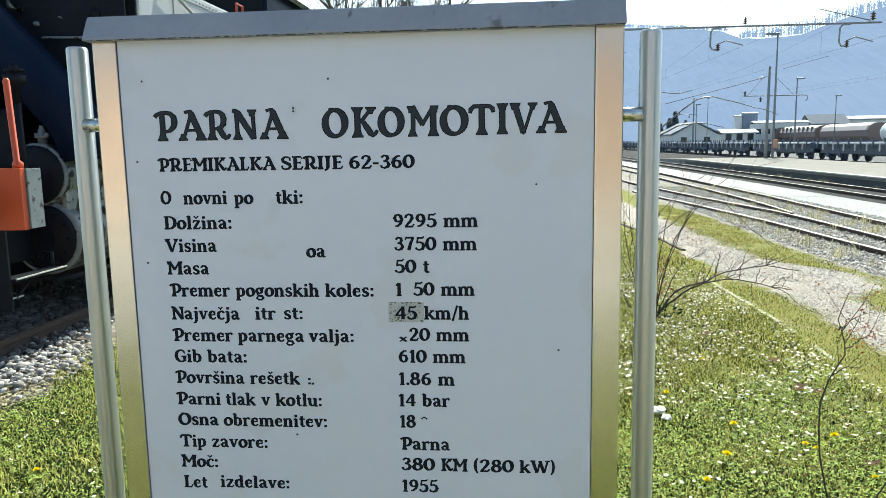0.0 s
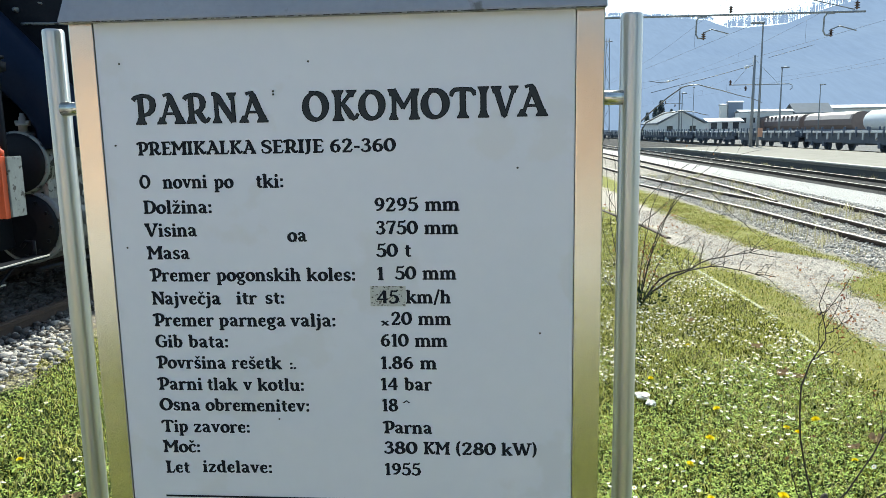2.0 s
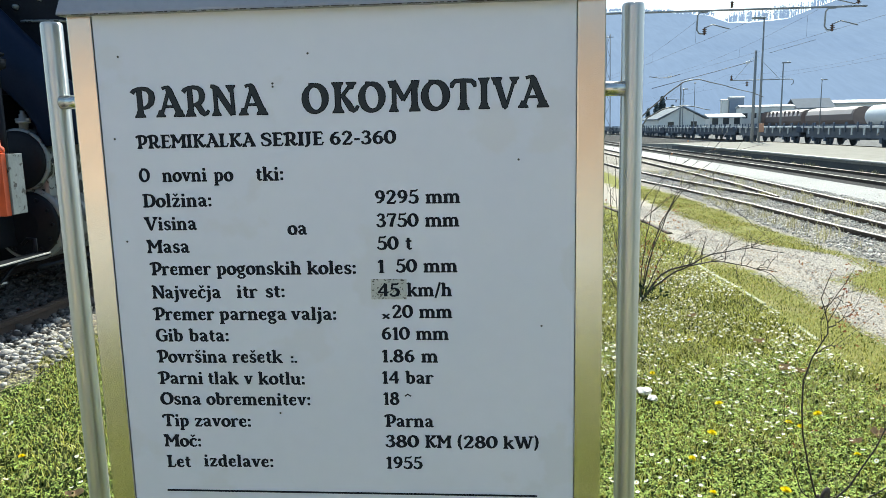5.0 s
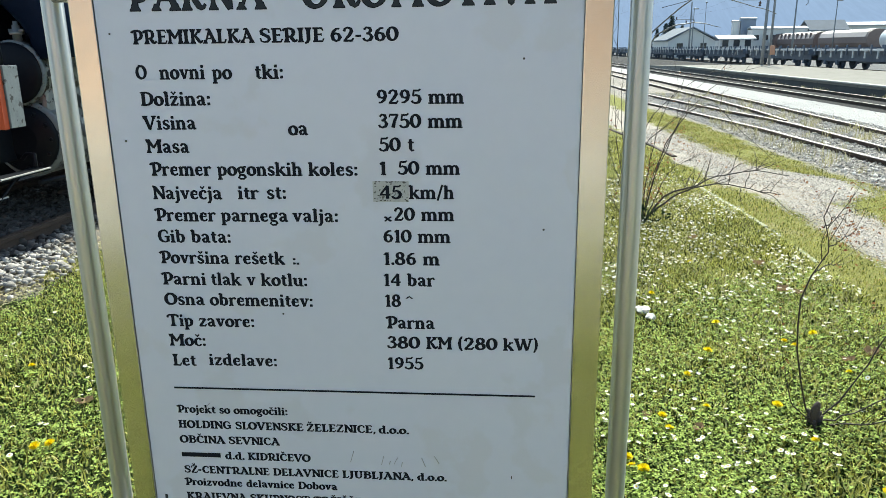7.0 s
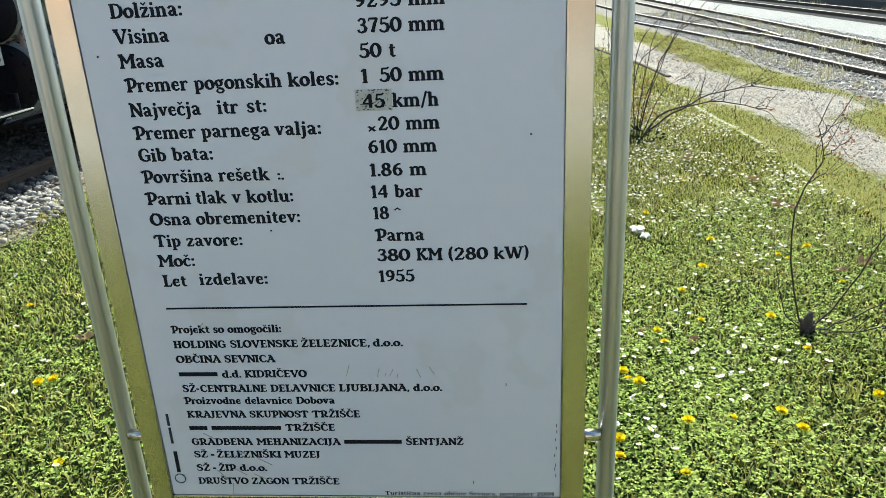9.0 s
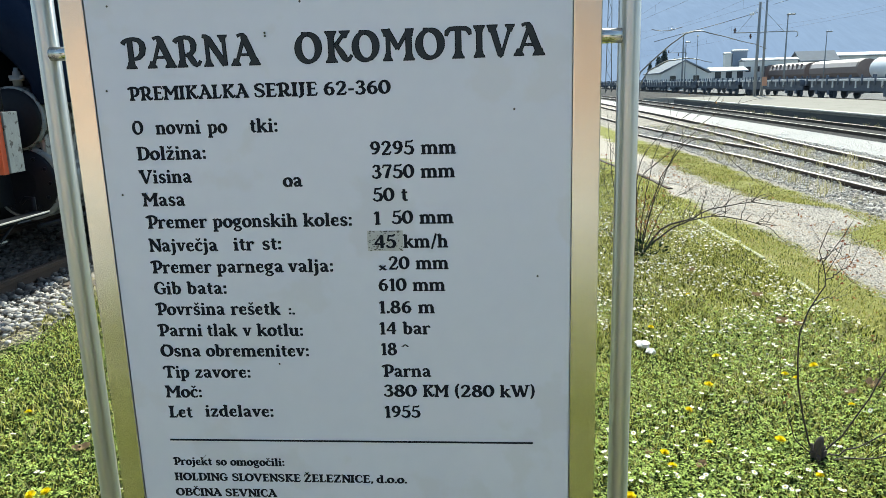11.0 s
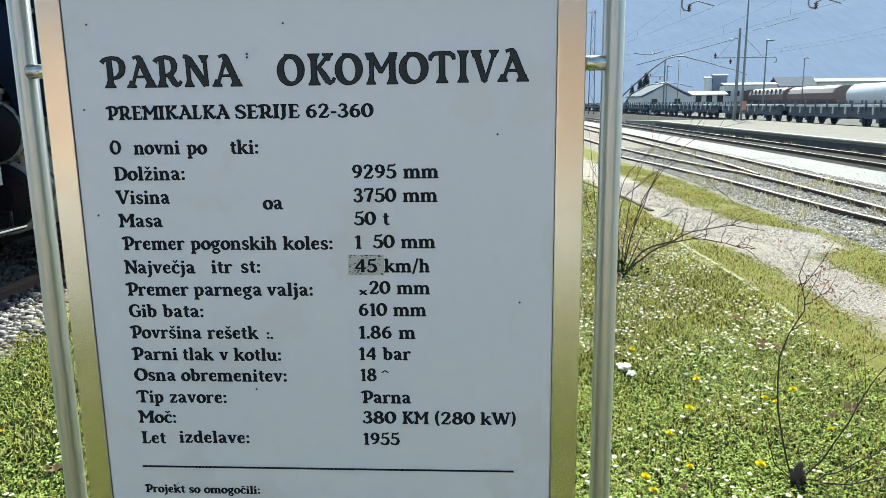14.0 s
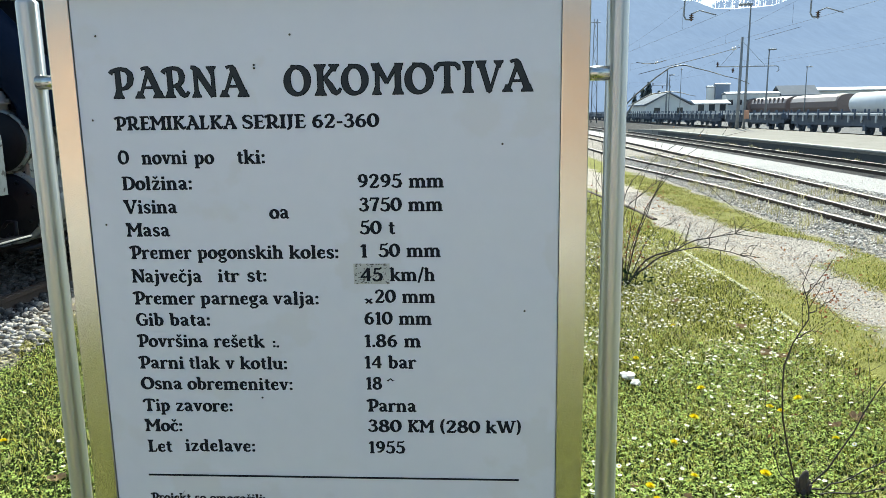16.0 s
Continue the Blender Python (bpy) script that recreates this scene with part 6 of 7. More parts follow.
def arching_shrub():
    rng = random.Random(11)
    s = thing("rose_bush", (1.33, 6.25, 0), "bare arching rose bush with few reddish leaves on the lawn", "shrub")
    tips = []
    thick = [
        ((0, 0, 0), (0.13, -0.02, 0.15), (0.29, -0.03, 0.26), (0.43, -0.04, 0.33), (0.67, -0.05, 0.35), (0.89, -0.06, 0.30), (1.1, -0.08, 0.27)),
        ((0.02, 0.02, 0), (0.17, 0.0, 0.23), (0.43, -0.03, 0.34), (0.59, 0.02, 0.40), (0.92, 0.05, 0.45), (1.21, 0.06, 0.40)),
    ]
    thin = [
        ((0.86, -0.06, 0.31), (1.04, -0.08, 0.25), (1.17, -0.1, 0.14), (1.40, -0.12, 0.03)),
        ((0.01, 0.03, 0), (0.09, 0.05, 0.38), (0.19, 0.07, 0.65), (0.29, 0.08, 0.89), (0.42, 0.08, 1.03), (0.55, 0.08, 1.16), (0.75, 0.06, 1.26), (0.98, 0.05, 1.32)),
        ((0, 0, 0), (0.05, 0.02, 0.33), (0.15, 0.04, 0.60), (0.25, 0.03, 0.84), (0.35, 0.02, 1.08), (0.46, 0, 1.21)),
        ((0, 0.04, 0), (0.02, -0.02, 0.43), (0.07, -0.04, 0.80), (0.14, -0.04, 1.01), (0.25, -0.03, 1.18)),
        ((-0.02, 0, 0), (-0.02, 0.06, 0.6), (0.18, 0.08, 0.83), (0.36, 0.08, 0.95), (0.57, 0.06, 1.0)),
        ((-0.02, 0, 0), (-0.03, 0.04, 0.5), (0.01, 0.08, 0.83), (0.2, 0.1, 1.05), (0.42, 0.08, 1.22), (0.66, 0.06, 1.3)),
        ((-0.04, 0, 0), (-0.18, -0.02, 0.38), (-0.25, -0.02, 0.68), (-0.27, 0, 0.97), (-0.31, 0, 1.27)),
        ((-0.04, 0.02, 0), (-0.15, 0.04, 0.25), (-0.29, 0.05, 0.6), (-0.31, 0.04, 0.8)),
        ((-0.04, -0.02, 0), (-0.19, -0.04, 0.10), (-0.30, -0.05, 0.25)),
        ((-0.03, 0.02, 0), (-0.14, 0.03, 0.48), (-0.22, 0.04, 0.92), (-0.21, 0.04, 1.25)),
        ((0, 0, 0), (0.12, -0.03, 0.6), (0.31, -0.06, 0.94), (0.5, -0.08, 1.0), (0.67, -0.09, 0.84), (0.85, -0.1, 0.69), (1.03, -0.1, 0.54)),
        ((0.01, 0, 0), (0.18, 0.05, 0.38), (0.3, 0.07, 0.5), (0.43, 0.08, 0.54)),
        ((0.31, -0.03, 0.28), (0.38, -0.02, 0.43), (0.44, 0, 0.53)),
        ((0.49, -0.04, 0.34), (0.5, -0.06, 0.48), (0.53, -0.06, 0.58)),
        ((0.68, -0.05, 0.35), (0.69, -0.08, 0.5), (0.76, -0.08, 0.65), (0.84, -0.07, 0.72)),
        ((0.81, -0.06, 0.33), (0.85, -0.04, 0.47), (0.91, -0.02, 0.6)),
        ((0.94, -0.06, 0.29), (1.03, -0.1, 0.38), (1.12, -0.12, 0.35)),
        ((0.77, -0.06, 0.34), (0.78, -0.08, 0.23), (0.81, -0.1, 0.15)),
        ((0.57, -0.05, 0.35), (0.62, -0.02, 0.43), (0.7, 0, 0.55)),
    ]
    for pts in thick:
        bm = B()
        cane(bm, rng, pts, 0.0095, 10, tips)
        part("cane", bm, CANE, s)
    for pts in thin:
        bm = B()
        rooted = pts[0][2] < 0.01
        cane(bm, rng, pts, 0.0046 if rooted else 0.003, rng.randint(4, 7) if rooted else 2, tips)
        part("cane", bm, CANE, s)
    for pts in (((-0.06, 0.1, 0), (-0.09, 0.1, 0.8), (-0.06, 0.09, 1.4), (0.02, 0.08, 1.59), (0.27, 0.05, 1.81), (0.4, 0.04, 1.85), (0.54, 0.03, 1.83), (0.77, 0, 1.76), (0.95, 0, 1.70)),
                ((-0.05, 0.08, 0), (-0.07, 0.1, 0.8), (-0.02, 0.08, 1.45), (0.13, 0.06, 1.60), (0.26, 0.05, 1.64), (0.41, 0.03, 1.63), (0.52, 0, 1.60))):
        bm = B()
        cane(bm, rng, pts, 0.009, 0)
        part("cane", bm, CANE_SUNLIT, s, "arching cane coloured pale as if sunlit")
    low = [Vector((rng.gauss(0.03, 0.06), rng.gauss(0, 0.06), rng.uniform(0.2, 0.5))) for _ in range(60)]
    low += [Vector((rng.gauss(0.12, 0.12), rng.gauss(0.0, 0.06), rng.uniform(0.45, 0.75))) for _ in range(22)]
    low += [Vector((rng.gauss(0.27, 0.06), rng.gauss(0.05, 0.05), rng.uniform(0.6, 0.9))) for _ in range(24)]
    part("leaves", leaf_bits(B(), rng, low + rng.sample(tips, min(18, len(tips))), 0.012, 2, 0.03), YOUNG_LEAF, s, "scattered reddish young leaves")["kind"] = "stuff"
    part("base_growth", leaf_bits(B(), rng, [Vector((rng.gauss(0.02, 0.07), rng.gauss(-0.05, 0.06), rng.uniform(0.02, 0.16))) for _ in range(40)], 0.018, 4, 0.03), NEEDLE_DARK, s, "dark green leaves at the foot")["kind"] = "stuff"
    return s


arching_shrub()


def small_shrub():
    rng = random.Random(5)
    s = thing("sapling_bush", (1.365, 2.71, 0), "small bare twiggy bush with a dark stump on the lawn", "shrub")
    tips = []
    part("stump", tube(B(), [(0, 0, -0.03), (0.004, 0, 0.02), (-0.004, 0.004, 0.06), (0.004, 0, 0.1), (0.008, 0, 0.115)], [0.024, 0.019, 0.022, 0.013, 0.006], 9), BARK, s, "dark cut stump")
    for a, h in ((0.4, 0.07), (1.9, 0.05), (3.1, 0.085), (4.4, 0.045), (5.5, 0.065)):
        c, d = math.cos(a), math.sin(a)
        part("stub", tube(B(), [(0.012 * c, 0.012 * d, -0.02), (0.02 * c, 0.018 * d, h * 0.5), (0.028 * c, 0.024 * d, h)], [0.012, 0.010, 0.005], 6), BARK, s)
    for pts, r, n in ((((0, 0, 0.0), (-0.03, 0, 0.07), (-0.09, 0.01, 0.3), (-0.10, 0.02, 0.49), (-0.05, 0.03, 0.66), (-0.02, 0.03, 0.73), (-0.04, 0.03, 0.81), (-0.04, 0.03, 0.89), (-0.01, 0.03, 0.95)), 0.0042, 4),
                      (((0, 0, 0.03), (-0.09, -0.02, 0.10), (-0.13, -0.02, 0.2), (-0.14, -0.02, 0.27)), 0.003, 2),
                      (((0.01, 0, 0.03), (0.14, 0.01, 0.2), (0.25, 0.02, 0.42), (0.36, 0.03, 0.6), (0.42, 0.03, 0.66)), 0.0036, 6),
                      (((0.01, 0, 0.02), (0.12, -0.02, 0.08), (0.28, -0.04, 0.18), (0.46, -0.05, 0.34), (0.6, -0.05, 0.4)), 0.0036, 6),
                      (((0.01, 0, 0.02), (0.15, -0.05, 0.05), (0.32, -0.1, 0.12), (0.5, -0.15, 0.24)), 0.0042, 4)):
        bm = B()
        cane(bm, rng, pts, r, n, tips)
        part("stem", bm, CANE, s)
    for pts in (((-0.02, 0.03, 0.73), (0.02, 0.03, 0.76), (0.06, 0.02, 0.80), (0.08, 0.02, 0.79)), ((-0.04, 0.03, 0.81), (0.0, 0.03, 0.85), (0.04, 0.02, 0.83)), ((-0.06, 0.03, 0.64), (0.0, 0.02, 0.67), (0.03, 0.02, 0.66))):
        bm = B()
        cane(bm, rng, pts, 0.0026, 3, tips)
        part("twig", bm, CANE, s)
    tips += [Vector((rng.gauss(0.04, 0.035), 0.02 + rng.gauss(0, 0.03), rng.gauss(0.79, 0.03))) for _ in range(14)]
    part("buds", leaf_bits(B(), rng, tips, 0.0065, 3, 0.014), YOUNG_LEAF, s, "reddish opening buds")["kind"] = "stuff"
    return s


small_shrub()


def bare_tree(x, y, height, seed):
    rng = random.Random(seed)
    t = thing("bare_tree", (x, y, -0.02), "tall leafless tree with a dense mesh of dark twigs", "tree", "bare trees")
    trunk, limbs = B(), B()

    def grow(a, d, ln, r, depth):
        pts = [a]
        for _ in range(3):
            d = (d + Vector((rng.uniform(-.22, .22), rng.uniform(-.22, .22), rng.uniform(-.05, .18)))).normalized()
            pts.append(pts[-1] + d * ln / 3)
        tube(trunk if depth == 0 else limbs, pts, [r, r * 0.88, r * 0.76, r * 0.62], 8 if depth < 2 else 4, caps=depth < 2)
        if depth >= 5:
            return
        for _ in range(4 if depth < 2 else 3):
            k = rng.choice((1, 2, 3, 3))
            side = Vector((rng.uniform(-1, 1), rng.uniform(-1, 1), rng.uniform(-.1, .7))).normalized()
            grow(pts[k], (d * 0.7 + side * 0.75).normalized(), ln * rng.uniform(0.55, 0.78), r * (0.5 if depth else 0.55), depth + 1)

    grow(Vector((0, 0, 0)), Vector((0, 0, 1)), height * 0.36, height * 0.018, 0)
    part("trunk", trunk, BARK, t)
    part("crown", limbs, BARK, t)
    return t


tree = bare_tree(-7.6, 33.0, 13.0, 2)
copy_thing(tree, pose(-5.2, 36.0, -0.02, 0, 0, 75))
copy_thing(tree, pose(-2.9, 38.0, -0.02, 0, 0, 160))


def conifer(x, y, h, seed):
    rng = random.Random(seed)
    t = thing("conifer", (x, y, -0.3), "dark evergreen tree beside the house", "tree", "evergreens")
    part("trunk", tube(B(), [(0, 0, 0), (0, 0, h * 0.9)], [h * 0.02, h * 0.005], 6), BARK, t)
    pts = []
    for _ in range(420):
        z = rng.uniform(0.08, 1.0) ** 0.9
        a, r = rng.uniform(0, 6.28), (1.02 - z) * h * 0.28 * rng.uniform(0.5, 1.1)
        pts.append(Vector((r * math.cos(a), r * math.sin(a), z * h)))
    part("crown", leaf_bits(B(), rng, pts, h * 0.035, 3, h * 0.015), NEEDLE, t)
    return t


for i, (x, y, h) in enumerate(((27.2, 131, 5.4), (28.6, 133, 6.6), (29.9, 131, 5.0), (26.4, 134, 4.6), (38.2, 138, 2.4))):
    conifer(x, y, h, 20 + i)


# ---- lawn, flowers, stones ----
def tris(name, verts, faces, mat, label, category):
    """One mesh of many triangles from number arrays."""
    me = bpy.data.meshes.new(name)
    me.vertices.add(len(verts))
    me.vertices.foreach_set("co", np.ascontiguousarray(verts, dtype=np.float32).ravel())
    me.loops.add(faces.size)
    me.loops.foreach_set("vertex_index", np.ascontiguousarray(faces, dtype=np.int32).ravel())
    me.polygons.add(len(faces))
    me.polygons.foreach_set("loop_start", np.arange(0, faces.size, 3, dtype=np.int32))
    me.update(calc_edges=True)
    me.materials.append(mat)
    return tagged(new(name, me), label, category, "", "stuff")


GZ = np.vectorize(ground_z)


def patchy(x, y):
    """Slow variation over the lawn, about -1 to 1."""
    return (np.sin(1.7 * x + 2.3 * y) + np.sin(3.1 * x - 1.9 * y + 1.0) + np.sin(-4.3 * x + 5.1 * y + 2.0) + np.sin(7.7 * x + 6.3 * y)) / 3


def blades(name, rs, x, y, h_lo, h_hi, width, mat, label, lean=0.55):
    n = len(x)
    h = rs.uniform(h_lo, h_hi, n) * (1 + 0.3 * patchy(x, y))
    a, l = rs.uniform(0, 2 * np.pi, n), rs.uniform(0.05, lean, n) * h * 1.6
    b = a + rs.uniform(-1.2, 1.2, n) + np.pi / 2
    w = width * rs.uniform(0.6, 1.4, n)
    z = GZ(x, y) - 0.004
    base = np.stack([x, y, z], 1)
    side = np.stack([np.cos(b) * w / 2, np.sin(b) * w / 2, np.zeros(n)], 1)
    out = np.stack([np.cos(a) * l, np.sin(a) * l, np.zeros(n)], 1)
    up = np.stack([np.zeros(n), np.zeros(n), h], 1)
    v = np.stack([base - side, base + side, base + out * 0.3 + up * 0.6 - side * 0.8, base + out * 0.3 + up * 0.6 + side * 0.8, base + out + up * rs.uniform(0.75, 1.0, n)[:, None]], 1).reshape(-1, 3)
    k = np.arange(n)[:, None] * 5
    f = np.concatenate([k + (0, 1, 3), k + (0, 3, 2), k + (2, 3, 4)], 1).reshape(-1, 3)
    return tris(name, v, f, mat, label, "grass")


def scatter(rs, n, x0, x1, y0, y1):
    return rs.uniform(x0, x1, n), rs.uniform(y0, y1, n)


def off_kerb(x, y):
    return (np.abs(x - 2.33 + 0.048 * np.maximum(y - 5.9, 0)) > 0.034) | (y < 5.45) | (y > 8.0) | ((y > 5.75) & (y < 6.15))


rs = np.random.RandomState(7)
parts_x, parts_y = [], []
for n, x0, x1, y0, y1 in ((24000, -2.9, -0.25, 1.3, 3.4), (36000, -3.05, -0.25, 3.4, 6.6), (30000, 0.15, 2.25, 1.3, 3.6), (70000, 0.35, 2.3, 3.3, 7.0), (36000, 0.5, 2.3, 7.0, 12.5), (26000, -0.3, 0.5, 1.3, 7.0), (72000, -2.95, 2.25, -1.9, 1.35), (48000, -2.95, 2.25, -4.3, -1.9)):
    x, y = scatter(rs, n, x0, x1, y0, y1)
    keep = (patchy(x * 1.3, y * 1.3) + rs.uniform(-1, 1, n) > -1.25) & off_kerb(x, y) & (x > -2.9 + 0.14 * np.sin(y * 5))
    parts_x.append(x[keep])
    parts_y.append(y[keep])
gx, gy = np.concatenate(parts_x), np.concatenate(parts_y)
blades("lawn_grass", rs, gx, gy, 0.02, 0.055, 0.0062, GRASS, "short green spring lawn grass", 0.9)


def edge(k, y):
    """Where the lawn (1), the gravel path (2) or the mossy verge (3) ends."""
    return np.interp(y, [e[0] for e in EDGES], [e[k] for e in EDGES])


x, y = scatter(rs, 80000, 2.25, 4.7, 4.3, 18.0)
keep = (x > edge(2, y) + 0.1 * patchy(x * 2, y * 2)) & (x < edge(3, y) + 0.12 * patchy(x * 2, y * 2)) & (patchy(x * 1.6, y * 1.3) + rs.uniform(-.5, .5, len(x)) > -0.6)
keep |= x < edge(1, y) - 0.06 + 0.08 * patchy(x * 2, y * 2)
keep &= off_kerb(x, y)
blades("verge_grass", rs, x[keep], y[keep], 0.012, 0.038, 0.0055, VERGE, "thin mossy grass on the verge", 0.9)


def leaflets(name, rs, x, y, size, z_lo, z_hi, mat, label):
    """Clover: three rounded leaflets on each spot, tipped about."""
    n = len(x)
    z = GZ(x, y) + rs.uniform(z_lo, z_hi, n)
    a0 = rs.uniform(0, 2 * np.pi, n)
    vs, fs = [], []
    for j in range(3):
        a = a0 + j * 2.09
        s = size * rs.uniform(0.7, 1.3, n)
        tilt = rs.uniform(-0.5, 0.6, n)
        u = np.stack([np.cos(a), np.sin(a), tilt], 1)
        w = np.stack([-np.sin(a), np.cos(a), rs.uniform(-.4, .4, n)], 1)
        c = np.stack([x, y, z], 1)
        vs.append(np.stack([c, c + u * s[:, None] * 0.6 + w * s[:, None] * 0.45, c + u * s[:, None] * 1.05, c + u * s[:, None] * 0.6 - w * s[:, None] * 0.45], 1))
    v = np.concatenate(vs, 1).reshape(-1, 3)
    k = np.arange(n * 3)[:, None] * 4
    return tris(name, v, np.concatenate([k + (0, 1, 2), k + (0, 2, 3)], 1).reshape(-1, 3), mat, label, "plants")


px, py = [], []
for n, x0, x1, y0, y1 in ((46000, -2.8, -0.3, 1.4, 5.2), (66000, 0.2, 2.25, 1.3, 5.0), (14000, 0.4, 2.25, 5.0, 9.0), (24000, -2.8, 2.2, -3.5, 1.35), (4000, -0.35, 0.4, 1.3, 5.0)):
    x, y = scatter(rs, n, x0, x1, y0, y1)
    keep = (patchy(x + 4, y - 2) + rs.uniform(-1, 1, n) > -0.35) & (rs.uniform(0, 1, n) < np.clip((5.2 - y + 0.5 * patchy(x * 1.4, y)) / 2.6, 0.12, 1))
    px.append(x[keep])
    py.append(y[keep])
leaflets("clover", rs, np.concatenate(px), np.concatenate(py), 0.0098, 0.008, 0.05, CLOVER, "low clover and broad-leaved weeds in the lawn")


x, y = scatter(rs, 15000, 0.45, 2.25, 3.2, 8.5)
keep = patchy(x * 1.1 + 2, y * 0.8) + rs.uniform(-.8, .8, len(x)) > 0.1
blades("dry_grass", rs, x[keep], y[keep], 0.03, 0.065, 0.005, STRAW, "bleached dry stalks among the lawn grass", 0.9)


def daisies(rs):
    xs, ys = [], []
    for n, x0, x1, y0, y1, bias in ((600, -2.7, -0.5, 1.4, 5.2, 0.35), (1300, 0.25, 2.2, 1.4, 4.6, 0.1), (4600, 0.45, 2.25, 4.1, 8.5, -0.2), (900, 0.6, 2.2, 8.5, 12.0, -0.2)):
        x, y = scatter(rs, n, x0, x1, y0, y1)
        keep = patchy(x * 1.6 + 1.5, y * 1.6) > bias + rs.uniform(-.5, .5, n)
        xs.append(x[keep])
        ys.append(y[keep])
    x, y = np.concatenate(xs), np.concatenate(ys)
    n = len(x)
    r = rs.uniform(0.0075, 0.012, n)
    c = np.stack([x, y, GZ(x, y) + rs.uniform(0.045, 0.075, n)], 1)
    nx, ny = rs.normal(0.05, 0.28, n), rs.normal(0.15, 0.28, n)
    for name, mat, size, lift, sides, label in (("daisy_petals", PETAL, 1.0, 0.0, 10, "white daisy heads scattered in the lawn"), ("daisy_hearts", YOLK, 0.38, 0.0022, 6, "yellow hearts of the daisies")):
        ring = []
        for j in range(sides):
            a = 2 * np.pi * j / sides
            rr = r * size * (1.0 if (j % 2 == 0 or sides == 6) else 0.82)
            dx, dy = rr * np.cos(a), rr * np.sin(a)
            ring.append(c + np.stack([dx, dy, -(dx * nx + dy * ny) + lift * 0.6], 1))
        centre = c + np.array([0, 0, lift - 0.0008])
        v = np.stack([centre] + ring, 1).reshape(-1, 3)
        k = np.arange(n)[:, None] * (sides + 1)
        f = np.concatenate([k + (0, 1 + j, 1 + (j + 1) % sides) for j in range(sides)], 1).reshape(-1, 3)
        tris(name, v, f, mat, label, "flowers")


daisies(rs)


def dandelion():
    rng = random.Random(9)
    d = thing("dandelion", (0.74, 2.05, 0), "yellow dandelion in full bloom in the grass", "flower", "dandelions")
    part("stem", tube(B(), [(0, 0, 0), (0.003, 0, 0.03), (0, 0.002, 0.055)], 0.0018, 5), CLOVER, d)
    bm = B()
    for ring, (r, z, m) in enumerate(((0.021, 0.056, 22), (0.017, 0.061, 18), (0.012, 0.065, 14), (0.006, 0.067, 8))):
        for j in range(m):
            a = 2 * math.pi * (j + 0.37 * ring) / m + rng.uniform(-.1, .1)
            q = r * rng.uniform(0.88, 1.08)
            o, w = Vector((math.cos(a), math.sin(a), 0)), Vector((-math.sin(a), math.cos(a), 0)) * 0.0028
            vs = [bm.verts.new(p) for p in (Vector((0, 0, 0.052)) - w * 0.4, Vector((0, 0, 0.052)) + w * 0.4, o * q + w + Vector((0, 0, z)), o * q - w + Vector((0, 0, z + 0.001)))]
            bm.faces.new(vs)
    part("flower_head", bm, DANDELION, d, "full yellow flower head")
    bm = B()
    for j in range(6):
        a = j * 1.05 + rng.uniform(-.3, .3)
        o, w = Vector((math.cos(a), math.sin(a), 0)), Vector((-math.sin(a), math.cos(a), 0))
        pts = [Vector((0, 0, 0.004)), o * 0.035 + w * 0.009 + Vector((0, 0, 0.022)), o * 0.07 + w * 0.006 + Vector((0, 0, 0.02)), o * 0.085 + Vector((0, 0, 0.012)), o * 0.07 - w * 0.006 + Vector((0, 0, 0.02)), o * 0.035 - w * 0.009 + Vector((0, 0, 0.022))]
        bm.faces.new([bm.verts.new(p) for p in pts])
    part("leaf_rosette", bm, CLOVER, d)
    return d


bloom = dandelion()
rng = random.Random(31)
for x, y in ((-1.58, 2.32), (-1.52, 2.33), (-1.23, 1.83), (0.57, 2.34), (0.59, 2.29), (0.62, 2.28), (0.75, 2.67), (0.87, 2.05), (1.02, 2.1), (1.05, 1.99), (0.66, 1.77), (1.39, 2.21), (1.23, 2.8), (0.95, 2.77), (1.29, 2.54),
             (0.5, 1.95), (0.48, 1.84), (1.49, 3.46), (1.55, 3.45), (1.66, 3.12), (0.76, 2.57), (-2.04, 3.0), (-1.3, 3.6), (1.1, 3.35), (1.25, 3.7), (0.95, 3.1), (1.7, 3.6), (1.4, 4.9), (1.0, 4.2)):
    x, y = x * 1.02, y * 1.01
    copy_thing(bloom, pose(x, y, ground_z(x, y) - 0.004, rng.uniform(-14, 14), rng.uniform(-14, 14), rng.uniform(0, 360)) @ Matrix.Scale(rng.uniform(0.75, 1.05), 4))


